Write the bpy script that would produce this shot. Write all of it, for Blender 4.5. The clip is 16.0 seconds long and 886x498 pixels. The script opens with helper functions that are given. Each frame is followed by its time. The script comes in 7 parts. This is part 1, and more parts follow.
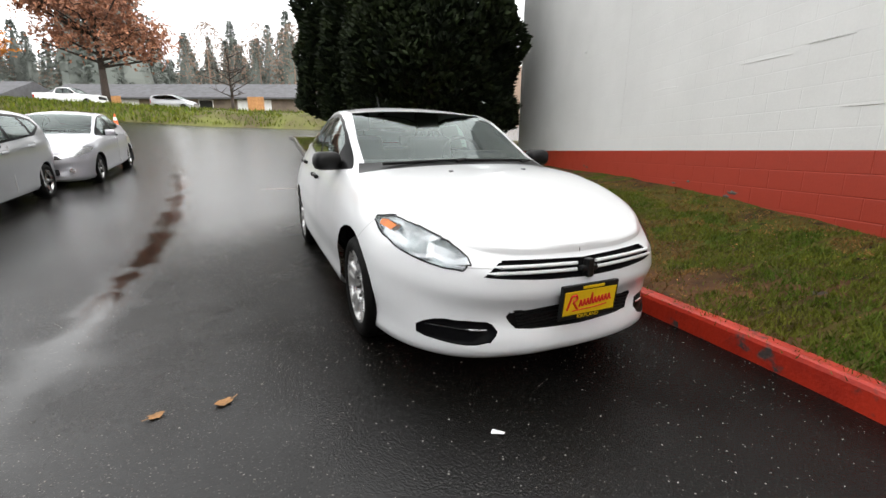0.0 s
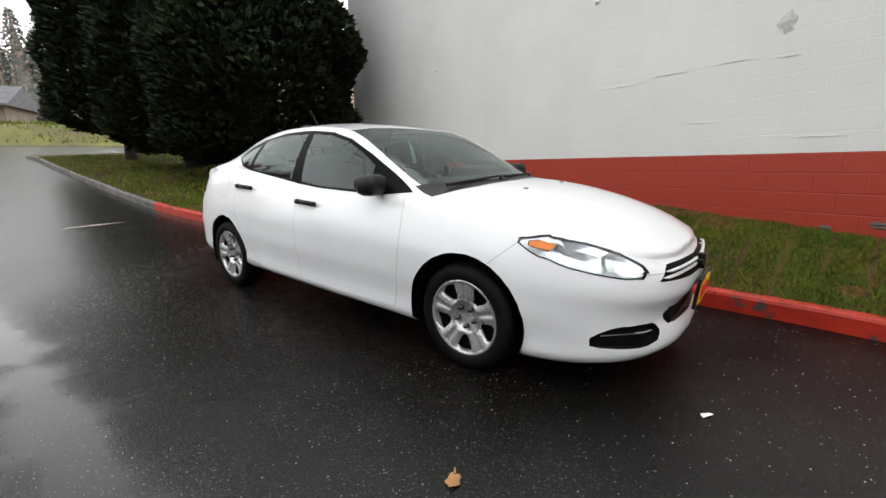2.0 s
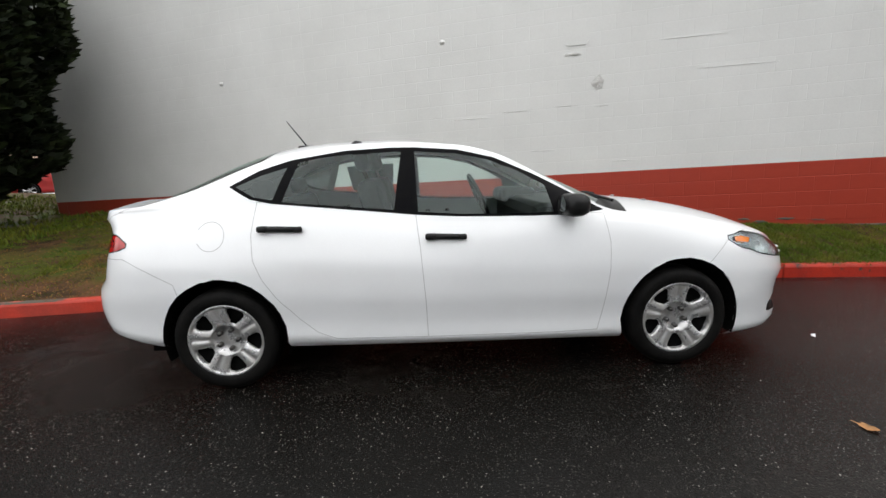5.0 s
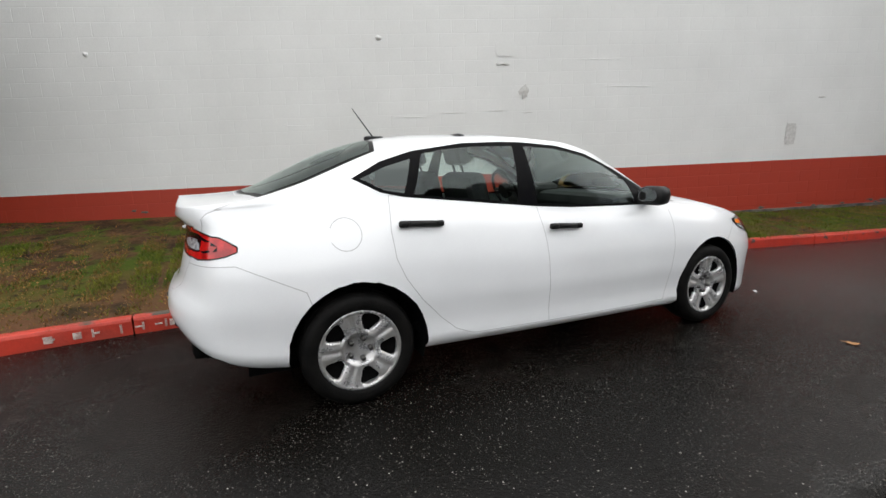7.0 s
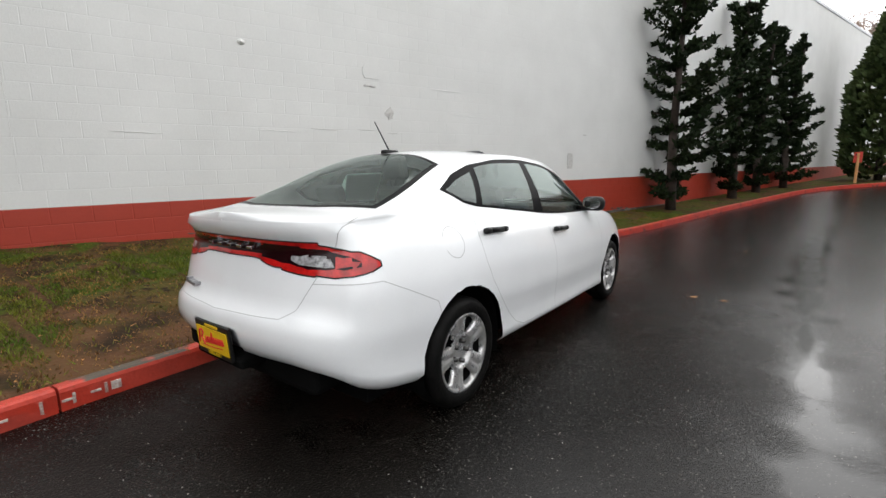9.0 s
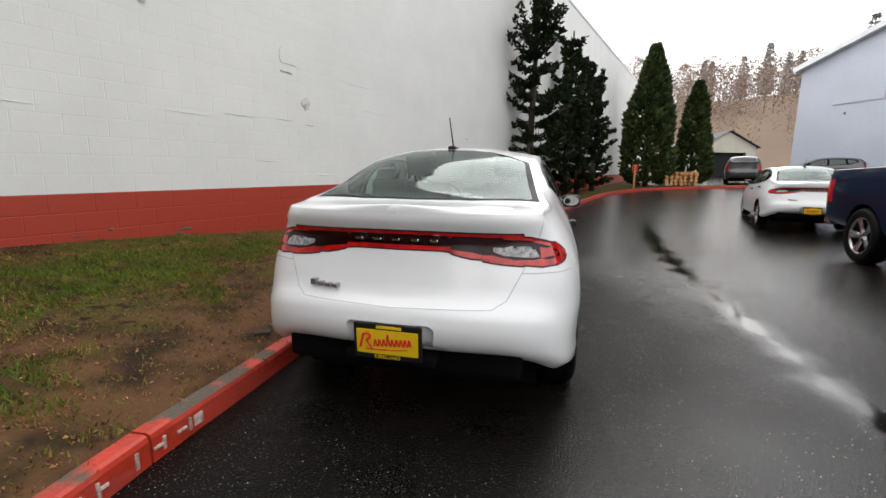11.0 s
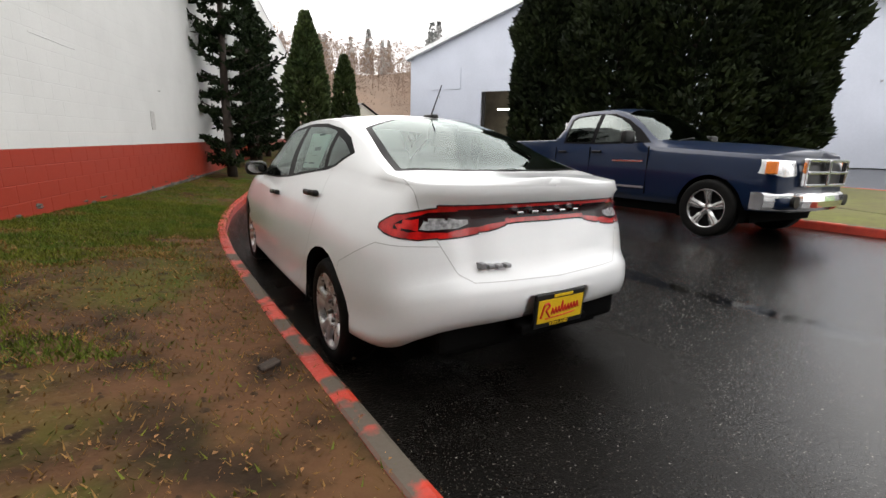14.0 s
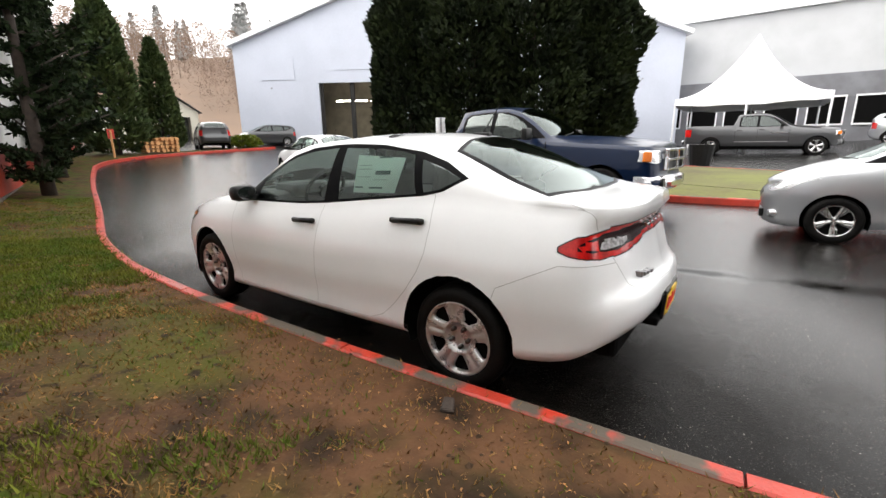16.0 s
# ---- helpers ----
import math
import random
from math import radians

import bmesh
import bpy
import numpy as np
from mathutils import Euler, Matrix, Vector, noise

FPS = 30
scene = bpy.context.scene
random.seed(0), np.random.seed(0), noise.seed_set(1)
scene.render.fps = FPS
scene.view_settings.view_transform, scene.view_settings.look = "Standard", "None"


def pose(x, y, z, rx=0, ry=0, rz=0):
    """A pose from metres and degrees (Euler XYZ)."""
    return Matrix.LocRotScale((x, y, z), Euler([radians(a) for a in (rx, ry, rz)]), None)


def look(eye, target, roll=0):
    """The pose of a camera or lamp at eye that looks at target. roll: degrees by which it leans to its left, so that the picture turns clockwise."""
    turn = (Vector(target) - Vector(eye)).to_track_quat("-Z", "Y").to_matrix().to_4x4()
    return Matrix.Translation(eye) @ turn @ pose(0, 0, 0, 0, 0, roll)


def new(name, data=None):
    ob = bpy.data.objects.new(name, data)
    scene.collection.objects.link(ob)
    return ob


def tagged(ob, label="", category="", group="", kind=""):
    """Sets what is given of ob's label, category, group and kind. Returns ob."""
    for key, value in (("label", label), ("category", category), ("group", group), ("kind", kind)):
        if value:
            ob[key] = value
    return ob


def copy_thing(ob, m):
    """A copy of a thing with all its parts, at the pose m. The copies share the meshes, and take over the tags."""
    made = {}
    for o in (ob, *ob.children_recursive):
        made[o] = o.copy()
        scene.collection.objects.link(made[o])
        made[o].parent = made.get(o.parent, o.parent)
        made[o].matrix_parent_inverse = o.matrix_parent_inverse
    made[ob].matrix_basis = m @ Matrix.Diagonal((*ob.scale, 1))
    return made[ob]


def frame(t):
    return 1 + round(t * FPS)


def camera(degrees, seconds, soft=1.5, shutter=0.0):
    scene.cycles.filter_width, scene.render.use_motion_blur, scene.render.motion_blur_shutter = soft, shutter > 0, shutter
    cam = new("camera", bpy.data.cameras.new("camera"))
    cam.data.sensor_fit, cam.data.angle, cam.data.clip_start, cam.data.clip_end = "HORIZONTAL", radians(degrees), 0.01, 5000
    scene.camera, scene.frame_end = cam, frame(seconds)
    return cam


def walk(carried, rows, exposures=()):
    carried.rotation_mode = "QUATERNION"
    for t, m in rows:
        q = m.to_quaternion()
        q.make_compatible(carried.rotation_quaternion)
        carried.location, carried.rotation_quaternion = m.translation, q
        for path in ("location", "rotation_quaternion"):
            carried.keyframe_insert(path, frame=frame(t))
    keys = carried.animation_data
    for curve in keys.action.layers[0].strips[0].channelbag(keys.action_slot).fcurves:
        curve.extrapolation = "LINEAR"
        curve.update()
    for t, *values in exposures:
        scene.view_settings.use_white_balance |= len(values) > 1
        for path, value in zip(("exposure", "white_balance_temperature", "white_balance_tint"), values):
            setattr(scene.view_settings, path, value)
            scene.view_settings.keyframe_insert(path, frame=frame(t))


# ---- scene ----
cam = camera(91.4, 16.0)
PATH = [
    (0, (-1.378, -3.821, 1.161), (-0.594, -2.047, 0.673), 0.1),
    (0.5, (-1.739, -3.634, 1.158), (-0.751, -1.96, 0.687), -0.2),
    (1, (-2.083, -3.395, 1.191), (-0.894, -1.861, 0.709), 0.1),
    (1.5, (-2.423, -3.096, 1.198), (-1.057, -1.718, 0.713), -1.3),
    (2, (-2.676, -2.697, 1.225), (-1.163, -1.469, 0.775), -1.3),
    (2.5, (-2.931, -2.283, 1.259), (-1.267, -1.263, 0.825), -1.6),
    (3, (-3.111, -1.831, 1.27), (-1.325, -1.043, 0.834), -0.7),
    (3.5, (-3.25, -1.347, 1.279), (-1.39, -0.764, 0.832), -0.3),
    (4, (-3.356, -0.867, 1.292), (-1.441, -0.457, 0.886), -1.5),
    (4.2, (-3.376, -0.653, 1.262), (-1.439, -0.343, 0.871), -1.7),
    (6.3, (-3.141, 1.232, 1.248), (-1.261, 0.662, 0.87), -1.6),
    (6.5, (-3.138, 1.379, 1.269), (-1.279, 0.744, 0.89), -1.3),
    (7, (-2.98, 1.809, 1.255), (-1.184, 1.015, 0.872), -1.2),
    (7.5, (-2.843, 2.239, 1.247), (-1.161, 1.217, 0.893), -0.6),
    (8, (-2.648, 2.611, 1.231), (-1.103, 1.382, 0.913), -0.3),
    (8.5, (-2.411, 2.924, 1.233), (-1.055, 1.487, 0.92), -0.1),
    (9, (-2.12, 3.229, 1.241), (-0.936, 1.647, 0.929), -0.8),
    (9.2, (-1.97, 3.318, 1.27), (-0.86, 1.686, 0.944), -1.0),
    (11.3, (-0.455, 4.101, 1.216), (-0.094, 2.158, 0.911), 0.3),
    (11.5, (-0.284, 4.115, 1.212), (-0.007, 2.157, 0.912), -0.2),
    (12, (0.108, 4.11, 1.176), (0.175, 2.133, 0.879), 0.4),
    (12.5, (0.481, 4.08, 1.168), (0.269, 2.123, 0.816), 2.8),
    (13, (0.891, 4.025, 1.186), (0.419, 2.121, 0.796), 1.9),
    (13.5, (1.211, 3.882, 1.185), (0.437, 2.08, 0.793), 1.3),
    (14, (1.538, 3.669, 1.212), (0.507, 2.013, 0.772), 1.5),
    (14.5, (1.863, 3.436, 1.268), (0.673, 1.883, 0.855), 0.9),
    (15, (2.17, 3.164, 1.32), (0.886, 1.71, 0.831), 0.5),
    (15.5, (2.472, 2.918, 1.376), (1.054, 1.586, 0.91), -0.5),
    (16, (2.717, 2.636, 1.39), (1.153, 1.484, 0.911), -0.8),
]
walk(cam, [(t, look(eye, target, roll)) for t, eye, target, roll in PATH], [(0, 1.5, 6600, 10), (2, 1.35, 6550, 10), (4, 1.3, 6550, 10), (9, 1.35, 6550, 10), (12.5, 1.3, 6700, 11), (14, 1.5, 6750, 11), (16, 1.88, 6750, 11)])

# ---- light: overcast sky, very soft sun ----
SUN_EL, SUN_ROT = radians(38), radians(150)
world = bpy.data.worlds.new("overcast")
scene.world = world
world.use_nodes = True
wn, wl = world.node_tree.nodes, world.node_tree.links
wn.clear()
sky = wn.new("ShaderNodeTexSky")
sky.sky_type, sky.sun_disc, sky.sun_elevation, sky.sun_rotation = "NISHITA", False, SUN_EL, SUN_ROT
sky.dust_density, sky.air_density = 4.0, 1.0
grey = wn.new("ShaderNodeHueSaturation")
grey.inputs["Saturation"].default_value = 0.12
cloud = wn.new("ShaderNodeMix")
cloud.data_type = "RGBA"
cloud.inputs[0].default_value = 0.72
cloud.inputs[7].default_value = (9.6, 9.75, 9.9, 1)
back = wn.new("ShaderNodeBackground")
back.inputs["Strength"].default_value = 0.105
wout = wn.new("ShaderNodeOutputWorld")
wl.new(sky.outputs[0], grey.inputs["Color"])
wl.new(grey.outputs[0], cloud.inputs[6])
wl.new(cloud.outputs[2], back.inputs["Color"])
wl.new(back.outputs[0], wout.inputs["Surface"])
sun = new("sun", bpy.data.lights.new("sun", "SUN"))
sun.data.energy, sun.data.angle, sun.data.color = 0.6, radians(110), (1.0, 0.97, 0.93)
sun.matrix_world = look((0, 0, 60), (0 - math.sin(SUN_ROT) * 46, 0 - math.cos(SUN_ROT) * 46, 60 - math.tan(SUN_EL) * 46))


# ---- materials ----
def surf(name, base, rough=0.5, metal=0.0, second=None, scale=8.0, amount=0.5, grain=120.0, bump=0.0, bump_scale=60.0, coat=0.0, rough_var=0.0, spec=0.5, island=0.0):
    """Two-scale noise between base and second; fine bump."""
    m = bpy.data.materials.new(name)
    m.use_nodes = True
    n, l = m.node_tree.nodes, m.node_tree.links
    p = n["Principled BSDF"]
    p.inputs["Metallic"].default_value, p.inputs["Roughness"].default_value = metal, rough
    p.inputs["Coat Weight"].default_value, p.inputs["Coat Roughness"].default_value = coat, 0.04
    p.inputs["Specular IOR Level"].default_value = spec
    p.inputs["Base Color"].default_value = (*base, 1)
    tc = n.new("ShaderNodeTexCoord")
    if second:
        big, fine = n.new("ShaderNodeTexNoise"), n.new("ShaderNodeTexNoise")
        big.inputs["Scale"].default_value, big.inputs["Detail"].default_value = scale, 6
        fine.inputs["Scale"].default_value, fine.inputs["Detail"].default_value = grain, 2
        add = n.new("ShaderNodeMath")
        add.operation = "MULTIPLY_ADD"
        add.inputs[1].default_value, ramp = 0.35, n.new("ShaderNodeMapRange")
        l.new(fine.outputs[0], add.inputs[0])
        l.new(big.outputs[0], add.inputs[2])
        ramp.inputs[1].default_value, ramp.inputs[2].default_value = 0.675 - 0.32 * amount, 0.675 + 0.32 * amount
        l.new(add.outputs[0], ramp.inputs[0])
        mix = n.new("ShaderNodeMix")
        mix.data_type = "RGBA"
        mix.inputs[6].default_value, mix.inputs[7].default_value = (*base, 1), (*second, 1)
        l.new(ramp.outputs[0], mix.inputs[0])
        for t in (big, fine):
            l.new(tc.outputs["Object"], t.inputs["Vector"])
        colour = mix.outputs[2]
        if island:
            geo, hs, mr = n.new("ShaderNodeNewGeometry"), n.new("ShaderNodeHueSaturation"), n.new("ShaderNodeMapRange")
            mr.inputs[3].default_value, mr.inputs[4].default_value = 1 - island, 1 + island
            l.new(geo.outputs["Random Per Island"], mr.inputs[0])
            l.new(mr.outputs[0], hs.inputs["Value"])
            l.new(colour, hs.inputs["Color"])
            colour = hs.outputs[0]
        l.new(colour, p.inputs["Base Color"])
        if rough_var:
            rr = n.new("ShaderNodeMapRange")
            rr.inputs[3].default_value, rr.inputs[4].default_value = rough - rough_var, rough + rough_var
            l.new(ramp.outputs[0], rr.inputs[0])
            l.new(rr.outputs[0], p.inputs["Roughness"])
    if bump:
        bn, b = n.new("ShaderNodeTexNoise"), n.new("ShaderNodeBump")
        bn.inputs["Scale"].default_value, bn.inputs["Detail"].default_value = bump_scale, 4
        b.inputs["Strength"].default_value, b.inputs["Distance"].default_value = bump, 0.01
        l.new(tc.outputs["Object"], bn.inputs["Vector"])
        l.new(bn.outputs[0], b.inputs["Height"])
        l.new(b.outputs[0], p.inputs["Normal"])
    return m


def mix_over(m, colour, scale, lo, hi, rough=None, stretch=(1, 1, 1), detail=8.0):
    """Lays a second, patchy colour over a material made by surf()."""
    n, l = m.node_tree.nodes, m.node_tree.links
    p = n["Principled BSDF"]
    tc, mp, t, r, mix = n.new("ShaderNodeTexCoord"), n.new("ShaderNodeMapping"), n.new("ShaderNodeTexNoise"), n.new("ShaderNodeMapRange"), n.new("ShaderNodeMix")
    mp.inputs["Scale"].default_value = stretch
    t.inputs["Scale"].default_value, t.inputs["Detail"].default_value = scale, detail
    r.inputs[1].default_value, r.inputs[2].default_value = lo, hi
    mix.data_type = "RGBA"
    mix.inputs[7].default_value = (*colour, 1)
    l.new(tc.outputs["Object"], mp.inputs[0])
    l.new(mp.outputs[0], t.inputs["Vector"])
    l.new(t.outputs[0], r.inputs[0])
    l.new(r.outputs[0], mix.inputs[0])
    if p.inputs["Base Color"].links:
        l.new(p.inputs["Base Color"].links[0].from_socket, mix.inputs[6])
    else:
        mix.inputs[6].default_value = p.inputs["Base Color"].default_value
    l.new(mix.outputs[2], p.inputs["Base Color"])
    if rough is not None:
        rm = n.new("ShaderNodeMix")
        rm.inputs[3].default_value = rough
        if p.inputs["Roughness"].links:
            l.new(p.inputs["Roughness"].links[0].from_socket, rm.inputs[2])
        else:
            rm.inputs[2].default_value = p.inputs["Roughness"].default_value
        l.new(r.outputs[0], rm.inputs[0])
        l.new(rm.outputs[0], p.inputs["Roughness"])
    return m


def glass(name, tint, gloss=1.0, ior=1.7, rough=0.02):
    m = bpy.data.materials.new(name)
    m.use_nodes = True
    n, l = m.node_tree.nodes, m.node_tree.links
    n.clear()
    o, mx, tr, gl, fr = [n.new("ShaderNode" + k) for k in ("OutputMaterial", "MixShader", "BsdfTransparent", "BsdfGlossy", "Fresnel")]
    tr.inputs[0].default_value = (*tint, 1)
    gl.inputs["Roughness"].default_value = rough
    gl.inputs["Color"].default_value = (gloss * 0.90, gloss, gloss * 0.97, 1)
    fr.inputs[0].default_value = ior
    l.new(fr.outputs[0], mx.inputs[0])
    l.new(tr.outputs[0], mx.inputs[1])
    l.new(gl.outputs[0], mx.inputs[2])
    l.new(mx.outputs[0], o.inputs[0])
    return m


def glow(name, colour, power):
    m = surf(name, colour, 0.3)
    p = m.node_tree.nodes["Principled BSDF"]
    p.inputs["Emission Color"].default_value, p.inputs["Emission Strength"].default_value = (*colour, 1), power
    return m


M_ASPHALT = surf("wet_asphalt", (0.0030, 0.0026, 0.0022), 0.30, second=(0.0075, 0.0063, 0.0053), scale=1.1, grain=200, amount=0.9, bump=0.6, bump_scale=95, rough_var=0.07, spec=0.09)
mix_over(M_ASPHALT, (0.045, 0.040, 0.034), 85, 0.64, 0.72, 0.40, detail=2.0)
mix_over(M_ASPHALT, (0.16, 0.148, 0.13), 120, 0.70, 0.735, 0.45, detail=1.0)
mix_over(M_ASPHALT, (0.005, 0.0047, 0.0044), 0.33, 0.40, 0.70, 0.18, (1, 0.55, 1))


def wet_lane(m):
    """Water film: asphalt turns smooth beyond a wavering line left of the car, with drier islands."""
    n, l = m.node_tree.nodes, m.node_tree.links
    p = n["Principled BSDF"]
    tc, sep, t, a, r, rm, t2, a2 = [n.new("ShaderNode" + k) for k in ("TexCoord", "SeparateXYZ", "TexNoise", "Math", "MapRange", "Mix", "TexNoise", "Math")]
    t.inputs["Scale"].default_value, t.inputs["Detail"].default_value = 0.55, 5
    t2.inputs["Scale"].default_value, t2.inputs["Detail"].default_value = 2.2, 4
    a.operation, a2.operation = "MULTIPLY_ADD", "MULTIPLY_ADD"
    a.inputs[1].default_value, a2.inputs[1].default_value = 1.6, 0.5
    l.new(tc.outputs["Object"], sep.inputs[0])
    l.new(tc.outputs["Object"], t.inputs["Vector"])
    l.new(tc.outputs["Object"], t2.inputs["Vector"])
    l.new(t.outputs[0], a.inputs[0])
    tilt, off, sq = [n.new("ShaderNodeMath") for _ in range(3)]
    off.operation, sq.operation, tilt.operation = "SUBTRACT", "MULTIPLY", "MULTIPLY_ADD"
    off.inputs[1].default_value, tilt.inputs[1].default_value = 0.0, -0.27
    l.new(sep.outputs[1], off.inputs[0])
    l.new(off.outputs[0], sq.inputs[0])
    l.new(off.outputs[0], sq.inputs[1])
    l.new(sq.outputs[0], tilt.inputs[0])
    l.new(sep.outputs[0], tilt.inputs[2])
    l.new(tilt.outputs[0], a.inputs[2])
    l.new(t2.outputs[0], a2.inputs[0])
    l.new(a.outputs[0], a2.inputs[2])
    r.inputs[1].default_value, r.inputs[2].default_value = -0.6, -3.2
    r.inputs[3].default_value, r.inputs[4].default_value = 0.0, 1.0
    l.new(a2.outputs[0], r.inputs[0])
    rm.inputs[3].default_value = 0.24
    l.new(p.inputs["Roughness"].links[0].from_socket, rm.inputs[2])
    l.new(r.outputs[0], rm.inputs[0])
    l.new(rm.outputs[0], p.inputs["Roughness"])
    sm = n.new("ShaderNodeMapRange")
    sm.inputs[3].default_value, sm.inputs[4].default_value = 0.06, 0.52
    l.new(r.outputs[0], sm.inputs[0])
    l.new(sm.outputs[0], p.inputs["Specular IOR Level"])
    b = [k for k in n if k.type == "BUMP"][0]
    bs = n.new("ShaderNodeMapRange")
    bs.inputs[3].default_value, bs.inputs[4].default_value = 0.5, 0.20
    l.new(r.outputs[0], bs.inputs[0])
    l.new(bs.outputs[0], b.inputs["Strength"])
    # a shallow rain-filled dip runs along the lane
    bend, near, gap, edge, film = [n.new("ShaderNodeMath") for _ in range(4)] + [n.new("ShaderNodeMapRange")]
    shy, ysq = n.new("ShaderNodeMath"), n.new("ShaderNodeMath")
    shy.operation, ysq.operation, bend.operation, near.operation, gap.operation, edge.operation = "SUBTRACT", "MULTIPLY", "MULTIPLY_ADD", "ADD", "ABSOLUTE", "MULTIPLY_ADD"
    shy.inputs[1].default_value, bend.inputs[1].default_value, near.inputs[1].default_value, edge.inputs[1].default_value = 0.8, 0.0088, 2.42, 0.55
    l.new(sep.outputs[1], shy.inputs[0])
    l.new(shy.outputs[0], ysq.inputs[0])
    l.new(shy.outputs[0], ysq.inputs[1])
    l.new(ysq.outputs[0], bend.inputs[0])
    l.new(sep.outputs[0], bend.inputs[2])
    l.new(bend.outputs[0], near.inputs[0])
    l.new(near.outputs[0], gap.inputs[0])
    l.new(t2.outputs[0], edge.inputs[0])
    l.new(gap.outputs[0], edge.inputs[2])
    film.interpolation_type = "SMOOTHSTEP"
    film.inputs[1].default_value, film.inputs[2].default_value = 0.54, 0.24
    l.new(edge.outputs[0], film.inputs[0])
    ends, part_ = n.new("ShaderNodeMapRange"), n.new("ShaderNodeMath")
    part_.operation = "MULTIPLY"
    ends.inputs[1].default_value, ends.inputs[2].default_value = 110, 45
    l.new(ysq.outputs[0], ends.inputs[0])
    l.new(film.outputs[0], part_.inputs[0])
    l.new(ends.outputs[0], part_.inputs[1])
    for sock, wet in ((p.inputs["Roughness"], 0.07), (p.inputs["Specular IOR Level"], 0.36), (b.inputs["Strength"], 0.01)):
        mx = n.new("ShaderNodeMix")
        mx.inputs[3].default_value = wet
        l.new(sock.links[0].from_socket, mx.inputs[2])
        l.new(part_.outputs[0], mx.inputs[0])
        l.new(mx.outputs[0], sock)


wet_lane(M_ASPHALT)
M_TAR = surf("tar_seam", (0.006, 0.006, 0.006), 0.22, second=(0.02, 0.02, 0.02), scale=9, bump=0.3)
M_SOIL = surf("wet_lawn_soil", (0.092, 0.045, 0.021), 0.8, second=(0.018, 0.010, 0.0055), scale=3.2, grain=60, bump=1.0, bump_scale=26, spec=0.08)
mix_over(M_SOIL, (0.065, 0.058, 0.012), 0.9, 0.47, 0.62, 0.85)
mix_over(M_SOIL, (0.040, 0.062, 0.006), 2.2, 0.50, 0.60, 0.85, detail=12.0)
mix_over(M_SOIL, (0.018, 0.011, 0.007), 9, 0.56, 0.66, 0.85, detail=6.0)
mix_over(M_SOIL, (0.11, 0.075, 0.035), 38, 0.60, 0.70, detail=2.0)


def trampled(m):
    """A bare muddy band a metre or so wide behind the kerb, with a wandering edge."""
    n, l = m.node_tree.nodes, m.node_tree.links
    p = n["Principled BSDF"]
    tc, sep, t, a, r, t2, r2, mud, mix = [n.new("ShaderNode" + k) for k in ("TexCoord", "SeparateXYZ", "TexNoise", "Math", "MapRange", "TexNoise", "MapRange", "Mix", "Mix")]
    t.inputs["Scale"].default_value, t.inputs["Detail"].default_value = 0.9, 9
    t2.inputs["Scale"].default_value, t2.inputs["Detail"].default_value = 3.4, 12
    a.operation = "MULTIPLY_ADD"
    a.inputs[1].default_value = 3.4
    r.inputs[1].default_value, r.inputs[2].default_value, r.inputs[3].default_value, r.inputs[4].default_value = 4.0, 3.3, 0.0, 0.9
    r2.inputs[1].default_value, r2.inputs[2].default_value = 0.42, 0.66
    mud.data_type = mix.data_type = "RGBA"
    mud.inputs[6].default_value, mud.inputs[7].default_value = (0.108, 0.053, 0.027, 1), (0.026, 0.016, 0.010, 1)
    for k in (t, t2):
        l.new(tc.outputs["Object"], k.inputs["Vector"])
    l.new(tc.outputs["Object"], sep.inputs[0])
    l.new(t.outputs[0], a.inputs[0])
    l.new(sep.outputs[0], a.inputs[2])
    l.new(a.outputs[0], r.inputs[0])
    l.new(t2.outputs[0], r2.inputs[0])
    l.new(r2.outputs[0], mud.inputs[0])
    along, span, both_ = n.new("ShaderNodeMath"), n.new("ShaderNodeMapRange"), n.new("ShaderNodeMath")
    along.operation, both_.operation = "ABSOLUTE", "MULTIPLY"
    span.inputs[1].default_value, span.inputs[2].default_value = 6.0, 3.6
    l.new(sep.outputs[1], along.inputs[0])
    l.new(along.outputs[0], span.inputs[0])
    l.new(r.outputs[0], both_.inputs[0])
    l.new(span.outputs[0], both_.inputs[1])
    l.new(both_.outputs[0], mix.inputs[0])
    l.new(p.inputs["Base Color"].links[0].from_socket, mix.inputs[6])
    l.new(mud.outputs[2], mix.inputs[7])
    l.new(mix.outputs[2], p.inputs["Base Color"])


trampled(M_SOIL)
M_GRASS = surf("grass_blades", (0.058, 0.098, 0.008), 0.6, second=(0.12, 0.125, 0.014), scale=2.5, island=0.4, spec=0.15)
M_STRAW = surf("dead_grass", (0.26, 0.145, 0.045), 0.75, second=(0.11, 0.06, 0.02), scale=5, island=0.4, spec=0.15)
M_LEAF_FALL = surf("fallen_leaf", (0.36, 0.17, 0.055), 0.7, second=(0.15, 0.08, 0.03), scale=6, island=0.5)
M_KERB_RED = surf("red_painted_kerb", (0.47, 0.030, 0.011), 0.42, second=(0.33, 0.019, 0.009), scale=5, grain=70, bump=0.35, bump_scale=45)
mix_over(M_KERB_RED, (0.055, 0.045, 0.04), 7, 0.60, 0.66, 0.7)
M_KERB_WORN = surf("worn_red_kerb", (0.52, 0.04, 0.018), 0.45, second=(0.38, 0.03, 0.015), scale=5, grain=70, bump=0.5, bump_scale=40)
mix_over(M_KERB_WORN, (0.085, 0.068, 0.050), 3.2, 0.46, 0.53, 0.75)


